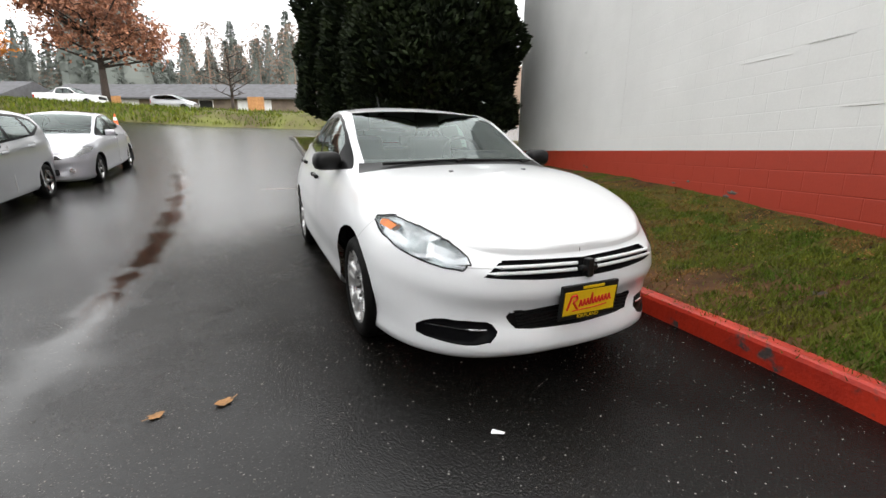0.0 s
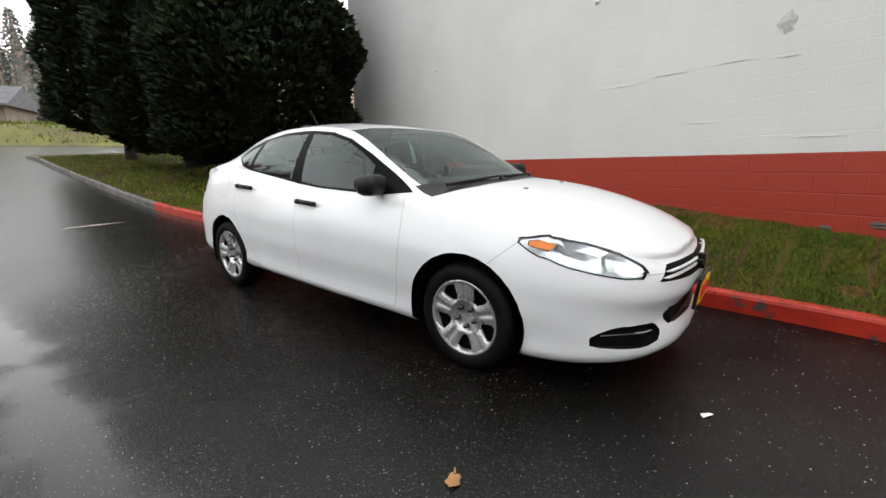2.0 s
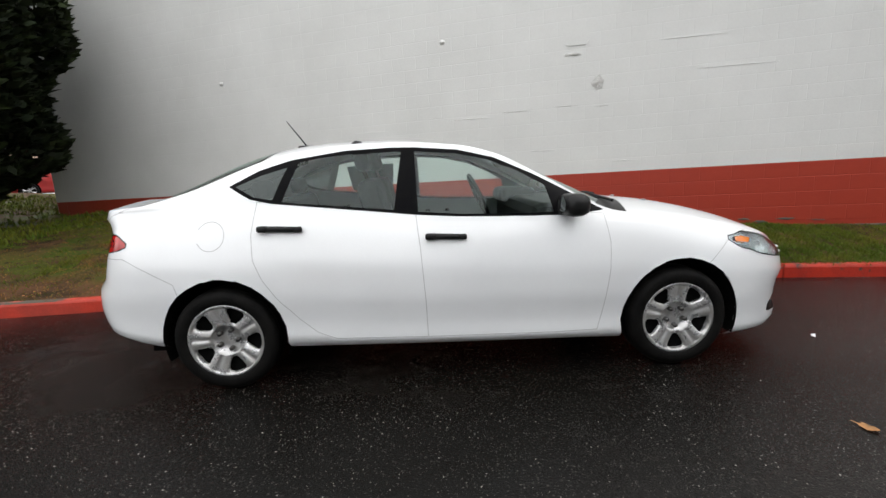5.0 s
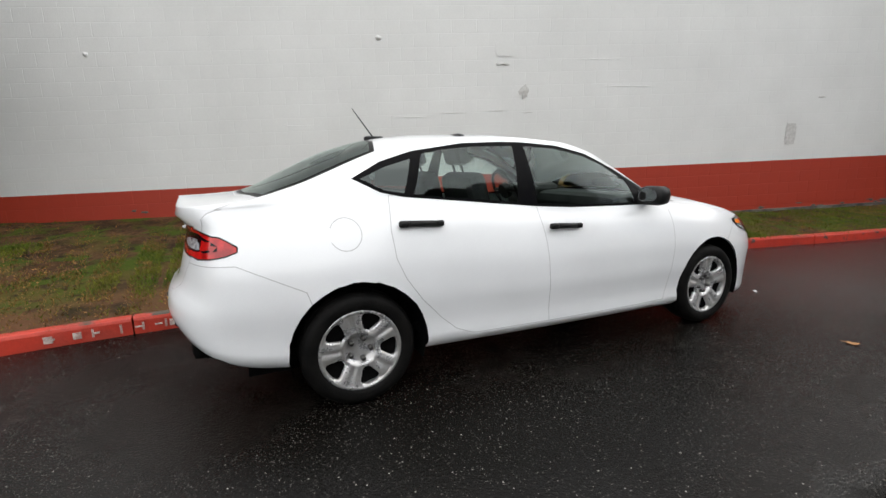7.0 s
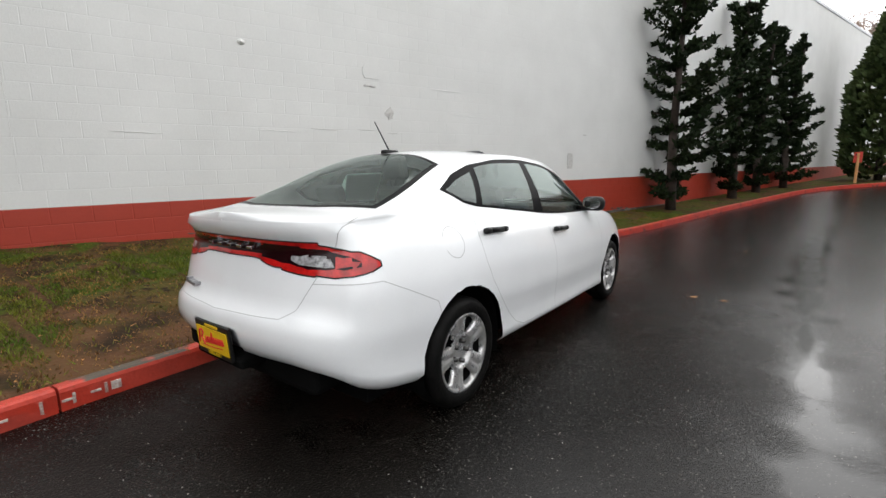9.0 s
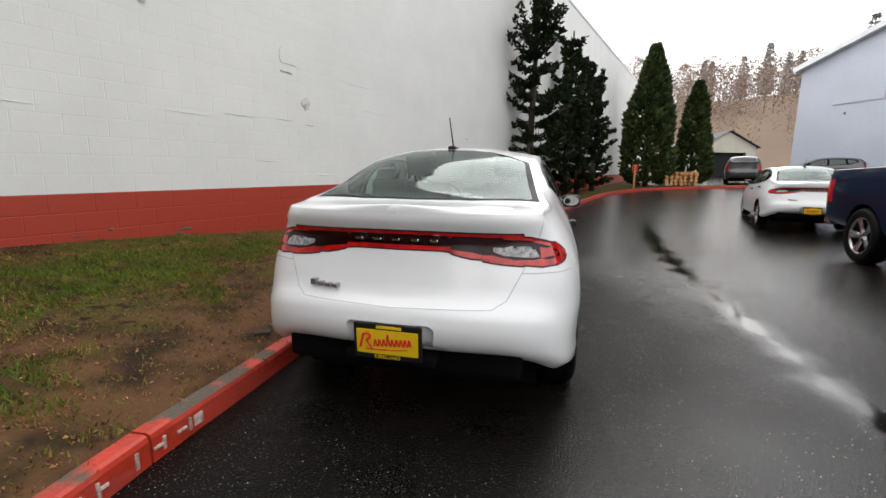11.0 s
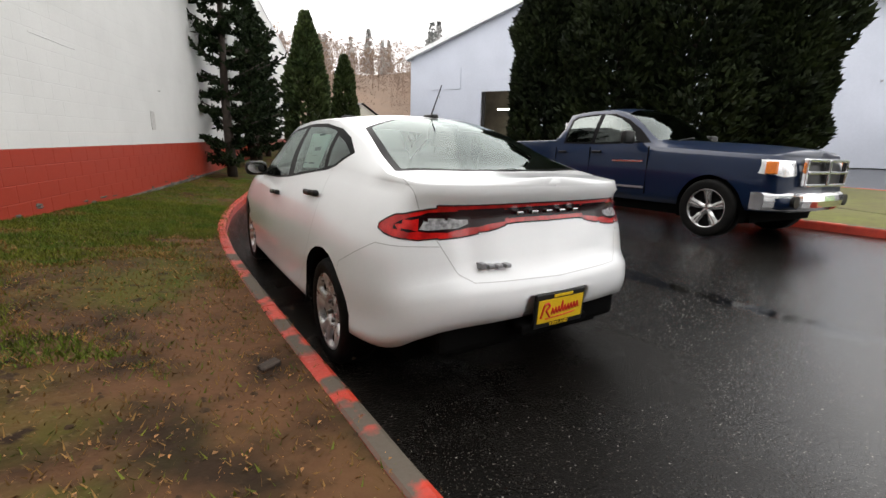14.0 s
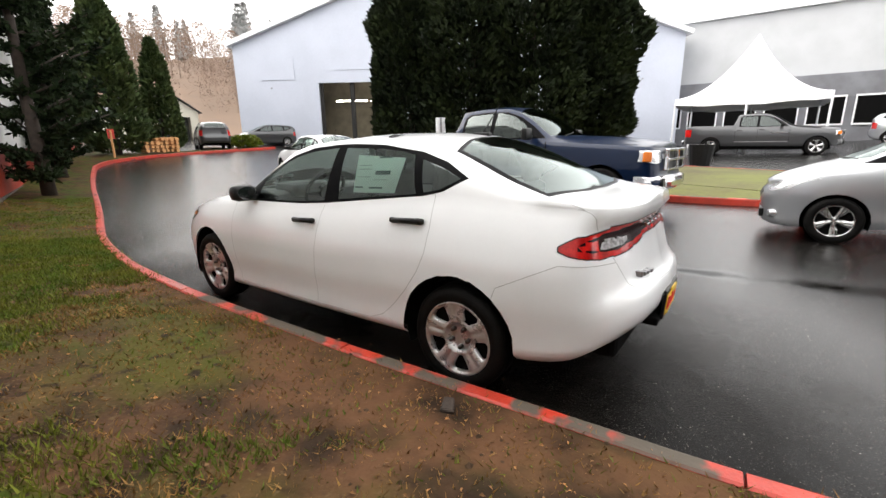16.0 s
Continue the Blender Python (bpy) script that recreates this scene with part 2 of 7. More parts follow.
def wear_on_top(m):
    """Keeps the last patchy layer of a material mostly to surfaces that face up."""
    n, l = m.node_tree.nodes, m.node_tree.links
    mix = n["Principled BSDF"].inputs["Base Color"].links[0].from_node
    geo, sep, mr, mul = [n.new("ShaderNode" + k) for k in ("NewGeometry", "SeparateXYZ", "MapRange", "Math")]
    mul.operation = "MULTIPLY"
    mr.inputs[1].default_value, mr.inputs[2].default_value, mr.inputs[3].default_value = 0.55, 0.9, 0.12
    l.new(geo.outputs["Normal"], sep.inputs[0])
    l.new(sep.outputs[2], mr.inputs[0])
    l.new(mr.outputs[0], mul.inputs[0])
    l.new(mix.inputs[0].links[0].from_socket, mul.inputs[1])
    l.new(mul.outputs[0], mix.inputs[0])


wear_on_top(M_KERB_WORN)
M_KERB_GREY = surf("wet_concrete_kerb", (0.15, 0.14, 0.125), 0.6, second=(0.07, 0.065, 0.06), scale=4, bump=0.4)
M_KERB_TEXT = surf("white_stencil_paint", (0.6, 0.55, 0.5), 0.6, second=(0.35, 0.2, 0.17), scale=30)
M_WALL_W = surf("painted_block_white", (0.70, 0.70, 0.68), 0.6, second=(0.62, 0.62, 0.60), scale=1.2, grain=35, amount=0.9, bump=0.12, bump_scale=55)
M_WALL_R = surf("painted_block_red", (0.37, 0.034, 0.012), 0.55, second=(0.29, 0.025, 0.010), scale=1.6, grain=40, amount=0.9, bump=0.15, bump_scale=55)
M_WALL_PATCH = surf("bare_patch", (0.58, 0.57, 0.55), 0.8, second=(0.44, 0.43, 0.41), scale=22, bump=0.6)
M_FOOTING = surf("concrete_footing", (0.16, 0.15, 0.13), 0.85, second=(0.035, 0.03, 0.028), scale=4.5, bump=0.8, bump_scale=25)
M_LILAC = surf("pale_lilac_siding", (0.48, 0.51, 0.59), 0.6, second=(0.44, 0.47, 0.545), scale=0.5, grain=8)
M_GREYWALL = surf("light_grey_siding", (0.42, 0.43, 0.445), 0.6, second=(0.37, 0.38, 0.39), scale=0.6)
M_DARKWALL = surf("dark_shopfront", (0.16, 0.165, 0.18), 0.6, second=(0.11, 0.11, 0.12), scale=1.0)
M_TRIM_W = surf("white_trim", (0.75, 0.76, 0.78), 0.5, second=(0.65, 0.66, 0.68), scale=2)
M_ROOF = surf("grey_shingle", (0.11, 0.11, 0.12), 0.85, second=(0.075, 0.075, 0.08), scale=1.5, grain=9, bump=0.3)
M_HOUSE = surf("brown_house_siding", (0.19, 0.15, 0.12), 0.8, second=(0.13, 0.10, 0.085), scale=1.0)
M_FENCE = surf("cedar_fence", (0.55, 0.28, 0.11), 0.75, second=(0.42, 0.2, 0.08), scale=3)
M_CREAM = surf("cream_garage", (0.62, 0.58, 0.47), 0.6, second=(0.55, 0.51, 0.41), scale=0.8)
M_DARK = surf("dark_interior", (0.012, 0.012, 0.012), 0.9, second=(0.02, 0.018, 0.016), scale=2)
M_SHOP = surf("shop_interior", (0.28, 0.24, 0.17), 0.8, second=(0.2, 0.17, 0.12), scale=1.5)
M_TUBE = glow("strip_lamp", (1.0, 0.97, 0.9), 5.0)
M_TENT = surf("white_tent_fabric", (0.82, 0.82, 0.83), 0.55, second=(0.78, 0.78, 0.8), scale=1.5)
M_BARK = surf("wet_bark", (0.045, 0.03, 0.022), 0.85, second=(0.02, 0.014, 0.01), scale=9, bump=0.8, bump_scale=20)
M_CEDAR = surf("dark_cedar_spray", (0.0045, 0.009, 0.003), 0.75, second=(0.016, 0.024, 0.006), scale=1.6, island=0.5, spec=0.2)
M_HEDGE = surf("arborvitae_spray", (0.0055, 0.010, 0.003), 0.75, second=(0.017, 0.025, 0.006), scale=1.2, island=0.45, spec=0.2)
# Lighter than M_HEDGE: haze at the lane's end is put into the green.
M_COLUMN = surf("hazed_column_spray", (0.03, 0.05, 0.016), 0.75, second=(0.06, 0.08, 0.024), scale=1.2, island=0.4, spec=0.2)
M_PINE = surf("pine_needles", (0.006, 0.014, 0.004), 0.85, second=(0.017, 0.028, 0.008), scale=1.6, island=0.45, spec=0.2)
M_RUST = surf("russet_maple_leaves", (0.33, 0.14, 0.075), 0.7, second=(0.22, 0.10, 0.06), scale=0.8, island=0.35)
M_ORANGE_LEAF = surf("orange_maple_leaves", (0.5, 0.2, 0.02), 0.7, second=(0.4, 0.12, 0.02), scale=0.8, island=0.35)
# No fog volume: mist is mixed into these four far base colours.
M_FARTREE = surf("haze_tinted_conifer", (0.14, 0.158, 0.143), 0.9, second=(0.19, 0.205, 0.19), scale=0.09, island=0.08, spec=0.0)
M_MISTTREE = surf("haze_paled_conifer", (0.30, 0.31, 0.305), 0.9, second=(0.40, 0.40, 0.395), scale=0.09, island=0.15, spec=0.1)
M_FARBARE = surf("haze_tinted_alders", (0.29, 0.21, 0.165), 0.9, second=(0.24, 0.18, 0.145), scale=0.08, island=0.2, spec=0.1)
M_HILL = surf("haze_tinted_hillside", (0.20, 0.135, 0.095), 0.95, second=(0.16, 0.115, 0.085), scale=0.06, grain=0.5, bump=1.0, bump_scale=0.6)
M_BANK = surf("rough_grass_bank", (0.12, 0.13, 0.025), 0.9, second=(0.075, 0.06, 0.025), scale=0.5, grain=9, bump=0.8, bump_scale=4)
M_CONE = surf("orange_cone_plastic", (0.85, 0.14, 0.02), 0.5, second=(0.7, 0.1, 0.02), scale=6)
M_WHITE_BAND = surf("white_band", (0.75, 0.75, 0.75), 0.5)
M_METAL = surf("grey_metal", (0.35, 0.35, 0.36), 0.4, 0.8, second=(0.25, 0.25, 0.26), scale=8)
M_BLACKP = surf("black_plastic", (0.008, 0.008, 0.008), 0.4, second=(0.013, 0.013, 0.013), scale=14, spec=0.2)


# ---- mesh helpers ----
def obj(name, verts, faces, material, parent=None, label="", smooth=False):
    me = bpy.data.meshes.new(name)
    me.from_pydata([tuple(map(float, v)) for v in verts], [], [tuple(map(int, f)) for f in faces])
    if material:
        me.materials.append(material)
    if smooth:
        me.polygons.foreach_set("use_smooth", [True] * len(me.polygons))
    me.update()
    ob = new(name, me)
    ob.parent = parent
    return tagged(ob, label) if label else ob


def part(name, bm, material, parent, label="", smooth=False):
    bmesh.ops.recalc_face_normals(bm, faces=bm.faces)
    me = bpy.data.meshes.new(name)
    bm.to_mesh(me)
    bm.free()
    me.materials.append(material)
    if smooth:
        me.polygons.foreach_set("use_smooth", [True] * len(me.polygons))
    ob = new(name, me)
    ob.parent = parent
    return tagged(ob, label) if label else ob


def empty(name, m, label="", category="", group="", kind=""):
    ob = new(name)
    ob.matrix_world = m
    return tagged(ob, label, category, group, kind)


def box(bm, x0, x1, y0, y1, z0, z1, bev=0.0, m=None):
    """A bevelled box added to bm."""
    r = bmesh.ops.create_cube(bm, size=1.0, matrix=Matrix.LocRotScale(((x0 + x1) / 2, (y0 + y1) / 2, (z0 + z1) / 2), None, (abs(x1 - x0), abs(y1 - y0), abs(z1 - z0))))
    vs = r["verts"]
    if bev:
        es = list({e for v in vs for e in v.link_edges})
        r2 = bmesh.ops.bevel(bm, geom=es, offset=bev, segments=2, profile=0.5, affect="EDGES")
        vs = list({v for v in vs if v.is_valid} | set(r2["verts"]))
    if m is not None:
        bmesh.ops.transform(bm, matrix=m, verts=vs)
    return bm


def boxes(*rows, bev=0.0):
    bm = bmesh.new()
    for r in rows:
        box(bm, *r, bev=bev)
    return bm


def cyl(bm, a, b, r0, r1=None, seg=12):
    """A capped tube from a to b."""
    a, b = Vector(a), Vector(b)
    q = (b - a).to_track_quat("Z", "Y").to_matrix().to_4x4()
    bmesh.ops.create_cone(bm, cap_ends=True, segments=seg, radius1=r0, radius2=r0 if r1 is None else r1, depth=(b - a).length, matrix=Matrix.Translation((a + b) / 2) @ q)
    return bm


def smax(v, k=1.2):
    return (v + math.sqrt(v * v + k)) / 2


def smooth_curve(pts):
    """A monotone-ish cubic through (position, value) rows."""
    xs, ys = np.array([p[0] for p in pts], float), np.array([p[1] for p in pts], float)
    h, d = np.diff(xs), np.diff(ys) / np.diff(xs)
    m = np.concatenate([[d[0]], np.where(d[:-1] * d[1:] > 0, 2 * d[:-1] * d[1:] / np.where(d[:-1] + d[1:] == 0, 1, d[:-1] + d[1:]), 0), [d[-1]]])

    def f(x):
        x = min(max(x, xs[0]), xs[-1])
        i = min(max(int(np.searchsorted(xs, x)) - 1, 0), len(h) - 1)
        t = (x - xs[i]) / h[i]
        return float(ys[i] * (1 + 2 * t) * (1 - t) ** 2 + m[i] * h[i] * t * (1 - t) ** 2 + ys[i + 1] * t * t * (3 - 2 * t) + m[i + 1] * h[i] * t * t * (t - 1))
    return f


def road_z(x, y):
    """Lie of the land: level under the car, rising gently all round."""
    a = min(smax(y - 3.4), 60) * 0.062 if y > 0 else 0
    b = min(smax(-y - 6.0), 40) * 0.044 if y < -2 else 0
    e0 = 0.062 * smax(-3.4) if y > 0 else 0
    e1 = 0.044 * smax(-4.0) if y < -2 else 0
    return a - e0 + b - e1 + 0.03 * min(max(0, smax(-x - 4.0) - smax(-4.0)), 40)


# ---- ground ----
def axis_steps(near, far):
    v = list(np.arange(-near, near + 0.01, 0.5))
    s, p = 0.8, near
    while p < far:
        p += s
        s *= 1.3
        v = [-p] + v + [p]
    return v


def build_ground():
    xs, ys = axis_steps(14, 700), axis_steps(14, 700)
    vs = [(x, y, road_z(x, y)) for y in ys for x in xs]
    n = len(xs)
    fs = [(j * n + i, j * n + i + 1, (j + 1) * n + i + 1, (j + 1) * n + i) for j in range(len(ys) - 1) for i in range(n - 1)]
    g = obj("ground", vs, fs, M_ASPHALT, smooth=True)
    tagged(g, "wet dark asphalt car park and lane with puddled sheen", "road", kind="structure")


build_ground()
KERB = [(0.9, 23.2), (1.0, 21.9), (0.75, 18), (0.5, 13), (0.33, 9), (0.28, 7), (0.38, 5.4), (0.62, 4.2), (0.86, 3.0), (0.93, 1.9), (1.0, 0.5), (1.045, -1.0), (1.04, -1.7), (1.0, -2.7), (0.92, -3.4), (0.72, -4.6),
        (0.40, -5.9), (-0.25, -8.2), (-1.25, -12), (-2.4, -16), (-3.4, -19), (-4.7, -21.2), (-6.8, -22.8), (-10, -23.6), (-15, -24.2)]


def dense_path(pts, step):
    """Catmull-Rom through plan points, resampled evenly."""
    p = [Vector(q) for q in pts]
    p = [2 * p[0] - p[1]] + p + [2 * p[-1] - p[-2]]
    out = []
    for a, b, c, d in zip(p, p[1:], p[2:], p[3:]):
        for k in range(24):
            t = k / 24
            out.append(0.5 * (2 * b + (c - a) * t + (2 * a - 5 * b + 4 * c - d) * t * t + (3 * b - a - 3 * c + d) * t ** 3))
    out.append(p[-2])
    res, acc = [out[0]], 0.0
    for a, b in zip(out, out[1:]):
        acc += (b - a).length
        if acc >= step:
            res.append(b)
            acc = 0.0
    return res


KP = dense_path(KERB, 0.24)
KN = []
for i in range(len(KP)):
    d = (KP[min(i + 1, len(KP) - 1)] - KP[max(i - 1, 0)]).normalized()
    KN.append(Vector((-d.y, d.x)))        # towards the grass
KERB_H, KERB_W = 0.135, 0.115


def build_kerb(name, path, normals, label, red_from, red_to, flip=1):
    root = empty(name, Matrix(), label, "kerb", kind="structure")
    per = 8
    for s in range(0, len(path) - 1, per):
        idx = list(range(s, min(s + per, len(path) - 1) + 1))
        if len(idx) < 2:
            continue
        vs, fs = [], []
        lift = random.uniform(-0.004, 0.004)
        for k, i in enumerate(idx):
            p, nn = path[i], normals[i] * flip
            gap = 0.006 * (1 if k == 0 else -1 if k == len(idx) - 1 else 0)
            d = (path[min(i + 1, len(path) - 1)] - path[max(i - 1, 0)]).normalized() * gap
            z = road_z(p.x, p.y)
            for o, h in ((0.0, -0.12), (0.004, KERB_H - 0.028), (0.012, KERB_H - 0.008), (0.03, KERB_H), (KERB_W - 0.02, KERB_H), (KERB_W - 0.006, KERB_H - 0.008), (KERB_W, -0.1)):
                q = p + nn * o + d
                vs.append((q.x, q.y, z + h + (lift if h > 0 else 0)))
        w = 7
        for k in range(len(idx) - 1):
            for j in range(w - 1):
                fs.append((k * w + j, (k + 1) * w + j, (k + 1) * w + j + 1, k * w + j + 1))
        fs.append(tuple(range(w)))
        fs.append(tuple(range(len(vs) - w, len(vs))))
        y = path[idx[len(idx) // 2]].y
        m = M_KERB_GREY if not red_from <= y <= red_to else (M_KERB_WORN if -0.6 < y < 4.6 else M_KERB_RED)
        obj("kerb_stone", vs, fs, m, root)
    return root


build_kerb("kerb", KP, KN, "red-painted concrete kerb, worn bare in places", -60, 7.4)

# ---- big white building wall ----
WN, WC = Vector((0.95483, -0.29714)), 3.826       # plan normal (into the building) and distance
WD = Vector((-WN.y, WN.x))                         # along the wall, towards +y


def wall_at(u, out=0.0):
    """Plan point at u along the wall (u = 0 abreast of the car), out = metres proud of its face."""
    return WN * (WC - out) + WD * u


def course(u, v):
    """Height of level v of the wall at u: the courses fall gently towards +y."""
    return v - 0.0243 * wall_at(u).y


U0, U1 = -42.0, 9.78
RED_TOP, WALL_TOP = 1.04, 8.2


def wall_slab(name, u0, u1, v0, v1, out, depth, mat, parent, label="", step=2.0):
    vs, fs = [], []
    n = max(1, int((u1 - u0) / step))
    for k in range(n + 1):
        u = u0 + (u1 - u0) * k / n
        a, b = wall_at(u, out), wall_at(u, out - depth)
        vs += [(a.x, a.y, course(u, v0)), (a.x, a.y, course(u, v1)), (b.x, b.y, course(u, v1)), (b.x, b.y, course(u, v0))]
    for k in range(n):
        for j in range(4):
            fs.append((k * 4 + j, k * 4 + (j + 1) % 4, k * 4 + 4 + (j + 1) % 4, k * 4 + 4 + j))
    fs += [(0, 1, 2, 3), (n * 4, n * 4 + 3, n * 4 + 2, n * 4 + 1)]
    return obj(name, vs, fs, mat, parent, label)


wall = empty("wall_east", Matrix(), "tall painted block wall, off-white above a red base band", "wall", kind="structure")
wall_slab("upper_wall", U0, U1, RED_TOP, WALL_TOP, -0.004, 0.3, M_WALL_W, wall, "off-white painted block")
wall_slab("base_band", U0, U1, -0.1, RED_TOP, -0.004, 0.3, M_WALL_R, wall, "red painted block band")
wall_slab("coping", U0, U1, WALL_TOP, WALL_TOP + 0.12, 0.03, 0.4, M_TRIM_W, wall, "white metal coping")
wall_slab("footing", U0, U1, -0.3, 0.17, 0.035, 0.3, M_FOOTING, wall, "dark broken concrete footing", 0.8)
# end wall of the building, turning away at its +y end
e0 = wall_at(U1)
e1 = e0 + WN * 18
obj("end_wall", [(e0.x, e0.y, -0.2), (e1.x, e1.y, -0.2), (e1.x, e1.y, 8.1), (e0.x, e0.y, 8.1), (e0.x - WD.x * .3, e0.y - WD.y * .3, -0.2), (e1.x - WD.x * .3, e1.y - WD.y * .3, -0.2), (e1.x - WD.x * .3, e1.y - WD.y * .3, 8.1), (e0.x - WD.x * .3, e0.y - WD.y * .3, 8.1)],
    [(0, 1, 2, 3), (4, 7, 6, 5), (3, 2, 6, 7)], M_WALL_W, wall)


# ---- lawn strip ----
def foot_z(y):
    return FOOT(y)


FOOT = smooth_curve([(-40, 1.6), (-25, 1.0), (-14, 0.55), (-9, 0.34), (-6.4, 0.30), (-3.5, 0.33), (-2, 0.40), (0, 0.50), (2, 0.55), (5, 0.52), (9, 0.75), (24, 1.55)])


def lawn_z(s, kz, fz, x, y):
    b = 0.02 * noise.noise((x * 1.7, y * 1.7, 3.0)) + 0.012 * noise.noise((x * 6, y * 6, 1.0))
    return kz + (fz - kz) * (s ** 1.1) + b * min(1, s * 6)


def lawn_rows():
    rows = []
    for p, nn in zip(KP, KN):
        a = p + nn * (KERB_W - 0.012)
        # meet the wall face along the kerb's normal, or stop in the open beyond its end
        den = nn.dot(WN)
        L = (WC + 0.02 - a.dot(WN)) / den if den > 0.2 else 9
        if a.y > 6.9:
            L = 11.0
        rows.append((a, nn, max(0.5, min(L, 11.0))))
    return rows


LAWN = lawn_rows()


def build_lawn():
    vs, fs, m = [], [], 26
    for a, nn, L in LAWN:
        kz = road_z(a.x, a.y) + KERB_H - 0.012
        for j in range(m):
            s = j / (m - 1)
            q = a + nn * L * s
            vs.append((q.x, q.y, lawn_z(s, kz, max(foot_z(q.y), kz), q.x, q.y)))
    for i in range(len(LAWN) - 1):
        for j in range(m - 1):
            fs.append((i * m + j, (i + 1) * m + j, (i + 1) * m + j + 1, i * m + j + 1))
    g = obj("lawn", vs, fs, M_SOIL, smooth=True)
    tagged(g, "patchy wet lawn with bare mud and fallen leaves", "lawn", kind="structure")


build_lawn()


def lawn_point(rng, y0, y1, reach):
    """A random point on the lawn between y0 and y1: place and height."""
    while True:
        a, nn, L = LAWN[rng.randrange(len(LAWN))]
        if y0 < a.y < y1:
            d = rng.uniform(0.0, min(L, reach))
            q = a + nn * d + Vector((rng.uniform(-.12, .12), rng.uniform(-.12, .12)))
            s = d / L
            kz = road_z(a.x, a.y) + KERB_H - 0.012
            return q.x, q.y, lawn_z(s, kz, max(foot_z(q.y), kz), q.x, q.y)


# ---- trees ----
def sprays(points, out, size, rng, flat=0.5):
    """Leaf sprays: three narrow kites at each point, fanned outwards along out."""
    vs, fs = [], []
    for (p, o) in zip(points, out):
        for k in range(3):
            d = (Vector(o) + Vector((rng.uniform(-1, 1), rng.uniform(-1, 1), rng.uniform(-1, 0.8) * flat))).normalized()
            s = d.cross(Vector((rng.uniform(-1, 1), rng.uniform(-1, 1), rng.uniform(-1, 1)))).normalized()
            L, w = size * rng.uniform(0.6, 1.3), size * rng.uniform(0.18, 0.34)
            b = Vector(p)
            n0 = len(vs)
            vs += [b, b + d * L * 0.45 + s * w, b + d * L, b + d * L * 0.45 - s * w]
            fs.append((n0, n0 + 1, n0 + 2, n0 + 3))
    return vs, fs


def trunk_mesh(bm, pts, r0, r1, seg=9):
    n = len(pts) - 1
    for k in range(n):
        cyl(bm, pts[k], pts[k + 1], r0 + (r1 - r0) * k / n, r0 + (r1 - r0) * (k + 1) / n, seg)
    return bm


def dense_tree(name, x, y, z, height, radius, mat, label, seed, count, size=0.34, low=0.5, power=0.8, lean=0.25, group=""):
    """A dense cedar or arborvitae: trunk, limbs and a ragged crown of sprays."""
    rng = random.Random(seed)
    root = empty(name, pose(x, y, z), label, "tree", group)
    bm = bmesh.new()
    trunk_mesh(bm, [(0, 0, -0.2), (0.04, 0.02, height * 0.15), (0.0, 0.06, height * 0.5), (0, 0, height * 0.95)], radius * 0.11, 0.03)
    for k in range(9):
        a, h = rng.uniform(0, 6.28), low + height * 0.5 * rng.random()
        r = radius * 0.7
        cyl(bm, (0, 0, h), (r * math.cos(a), r * math.sin(a), h + 0.5 * r), radius * 0.035, 0.015, 6)
    part("trunk", bm, M_BARK, root, "dark wet bark", True)
    pts, outs = [], []
    lobes = [(rng.uniform(0, 6.28), rng.uniform(0.1, 0.9) * height, rng.uniform(0.1, 0.26)) for _ in range(26)]
    for _ in range(count):
        u = rng.random() ** 0.85
        h = low + (height - low) * u
        r = radius * max(0.02, (1 - u ** 1.6) ** power) * (min(1, 0.55 + u * 6) if u < 0.1 else 1)
        a = rng.uniform(0, 6.28)
        bulge = sum(w * max(0, 1 - abs((a - la + 3.14) % 6.28 - 3.14) / 0.6) * max(0, 1 - abs(h - lh) / (0.13 * height)) for la, lh, w in lobes)
        r *= (0.86 + bulge + 0.10 * noise.noise((a * 2.2, h * 1.3, seed * 7.1)))
        r *= rng.choice((1.0, 1.0, 0.97, 0.9, 0.78, 0.55))
        pts.append((r * math.cos(a), r * math.sin(a), h + 0.05 * rng.uniform(-1, 1)))
        outs.append((math.cos(a), math.sin(a), lean + 0.5 * rng.random()))
    vs, fs = sprays(pts, outs, size, rng)
    crown = obj("crown", vs, fs, mat, root)
    return root


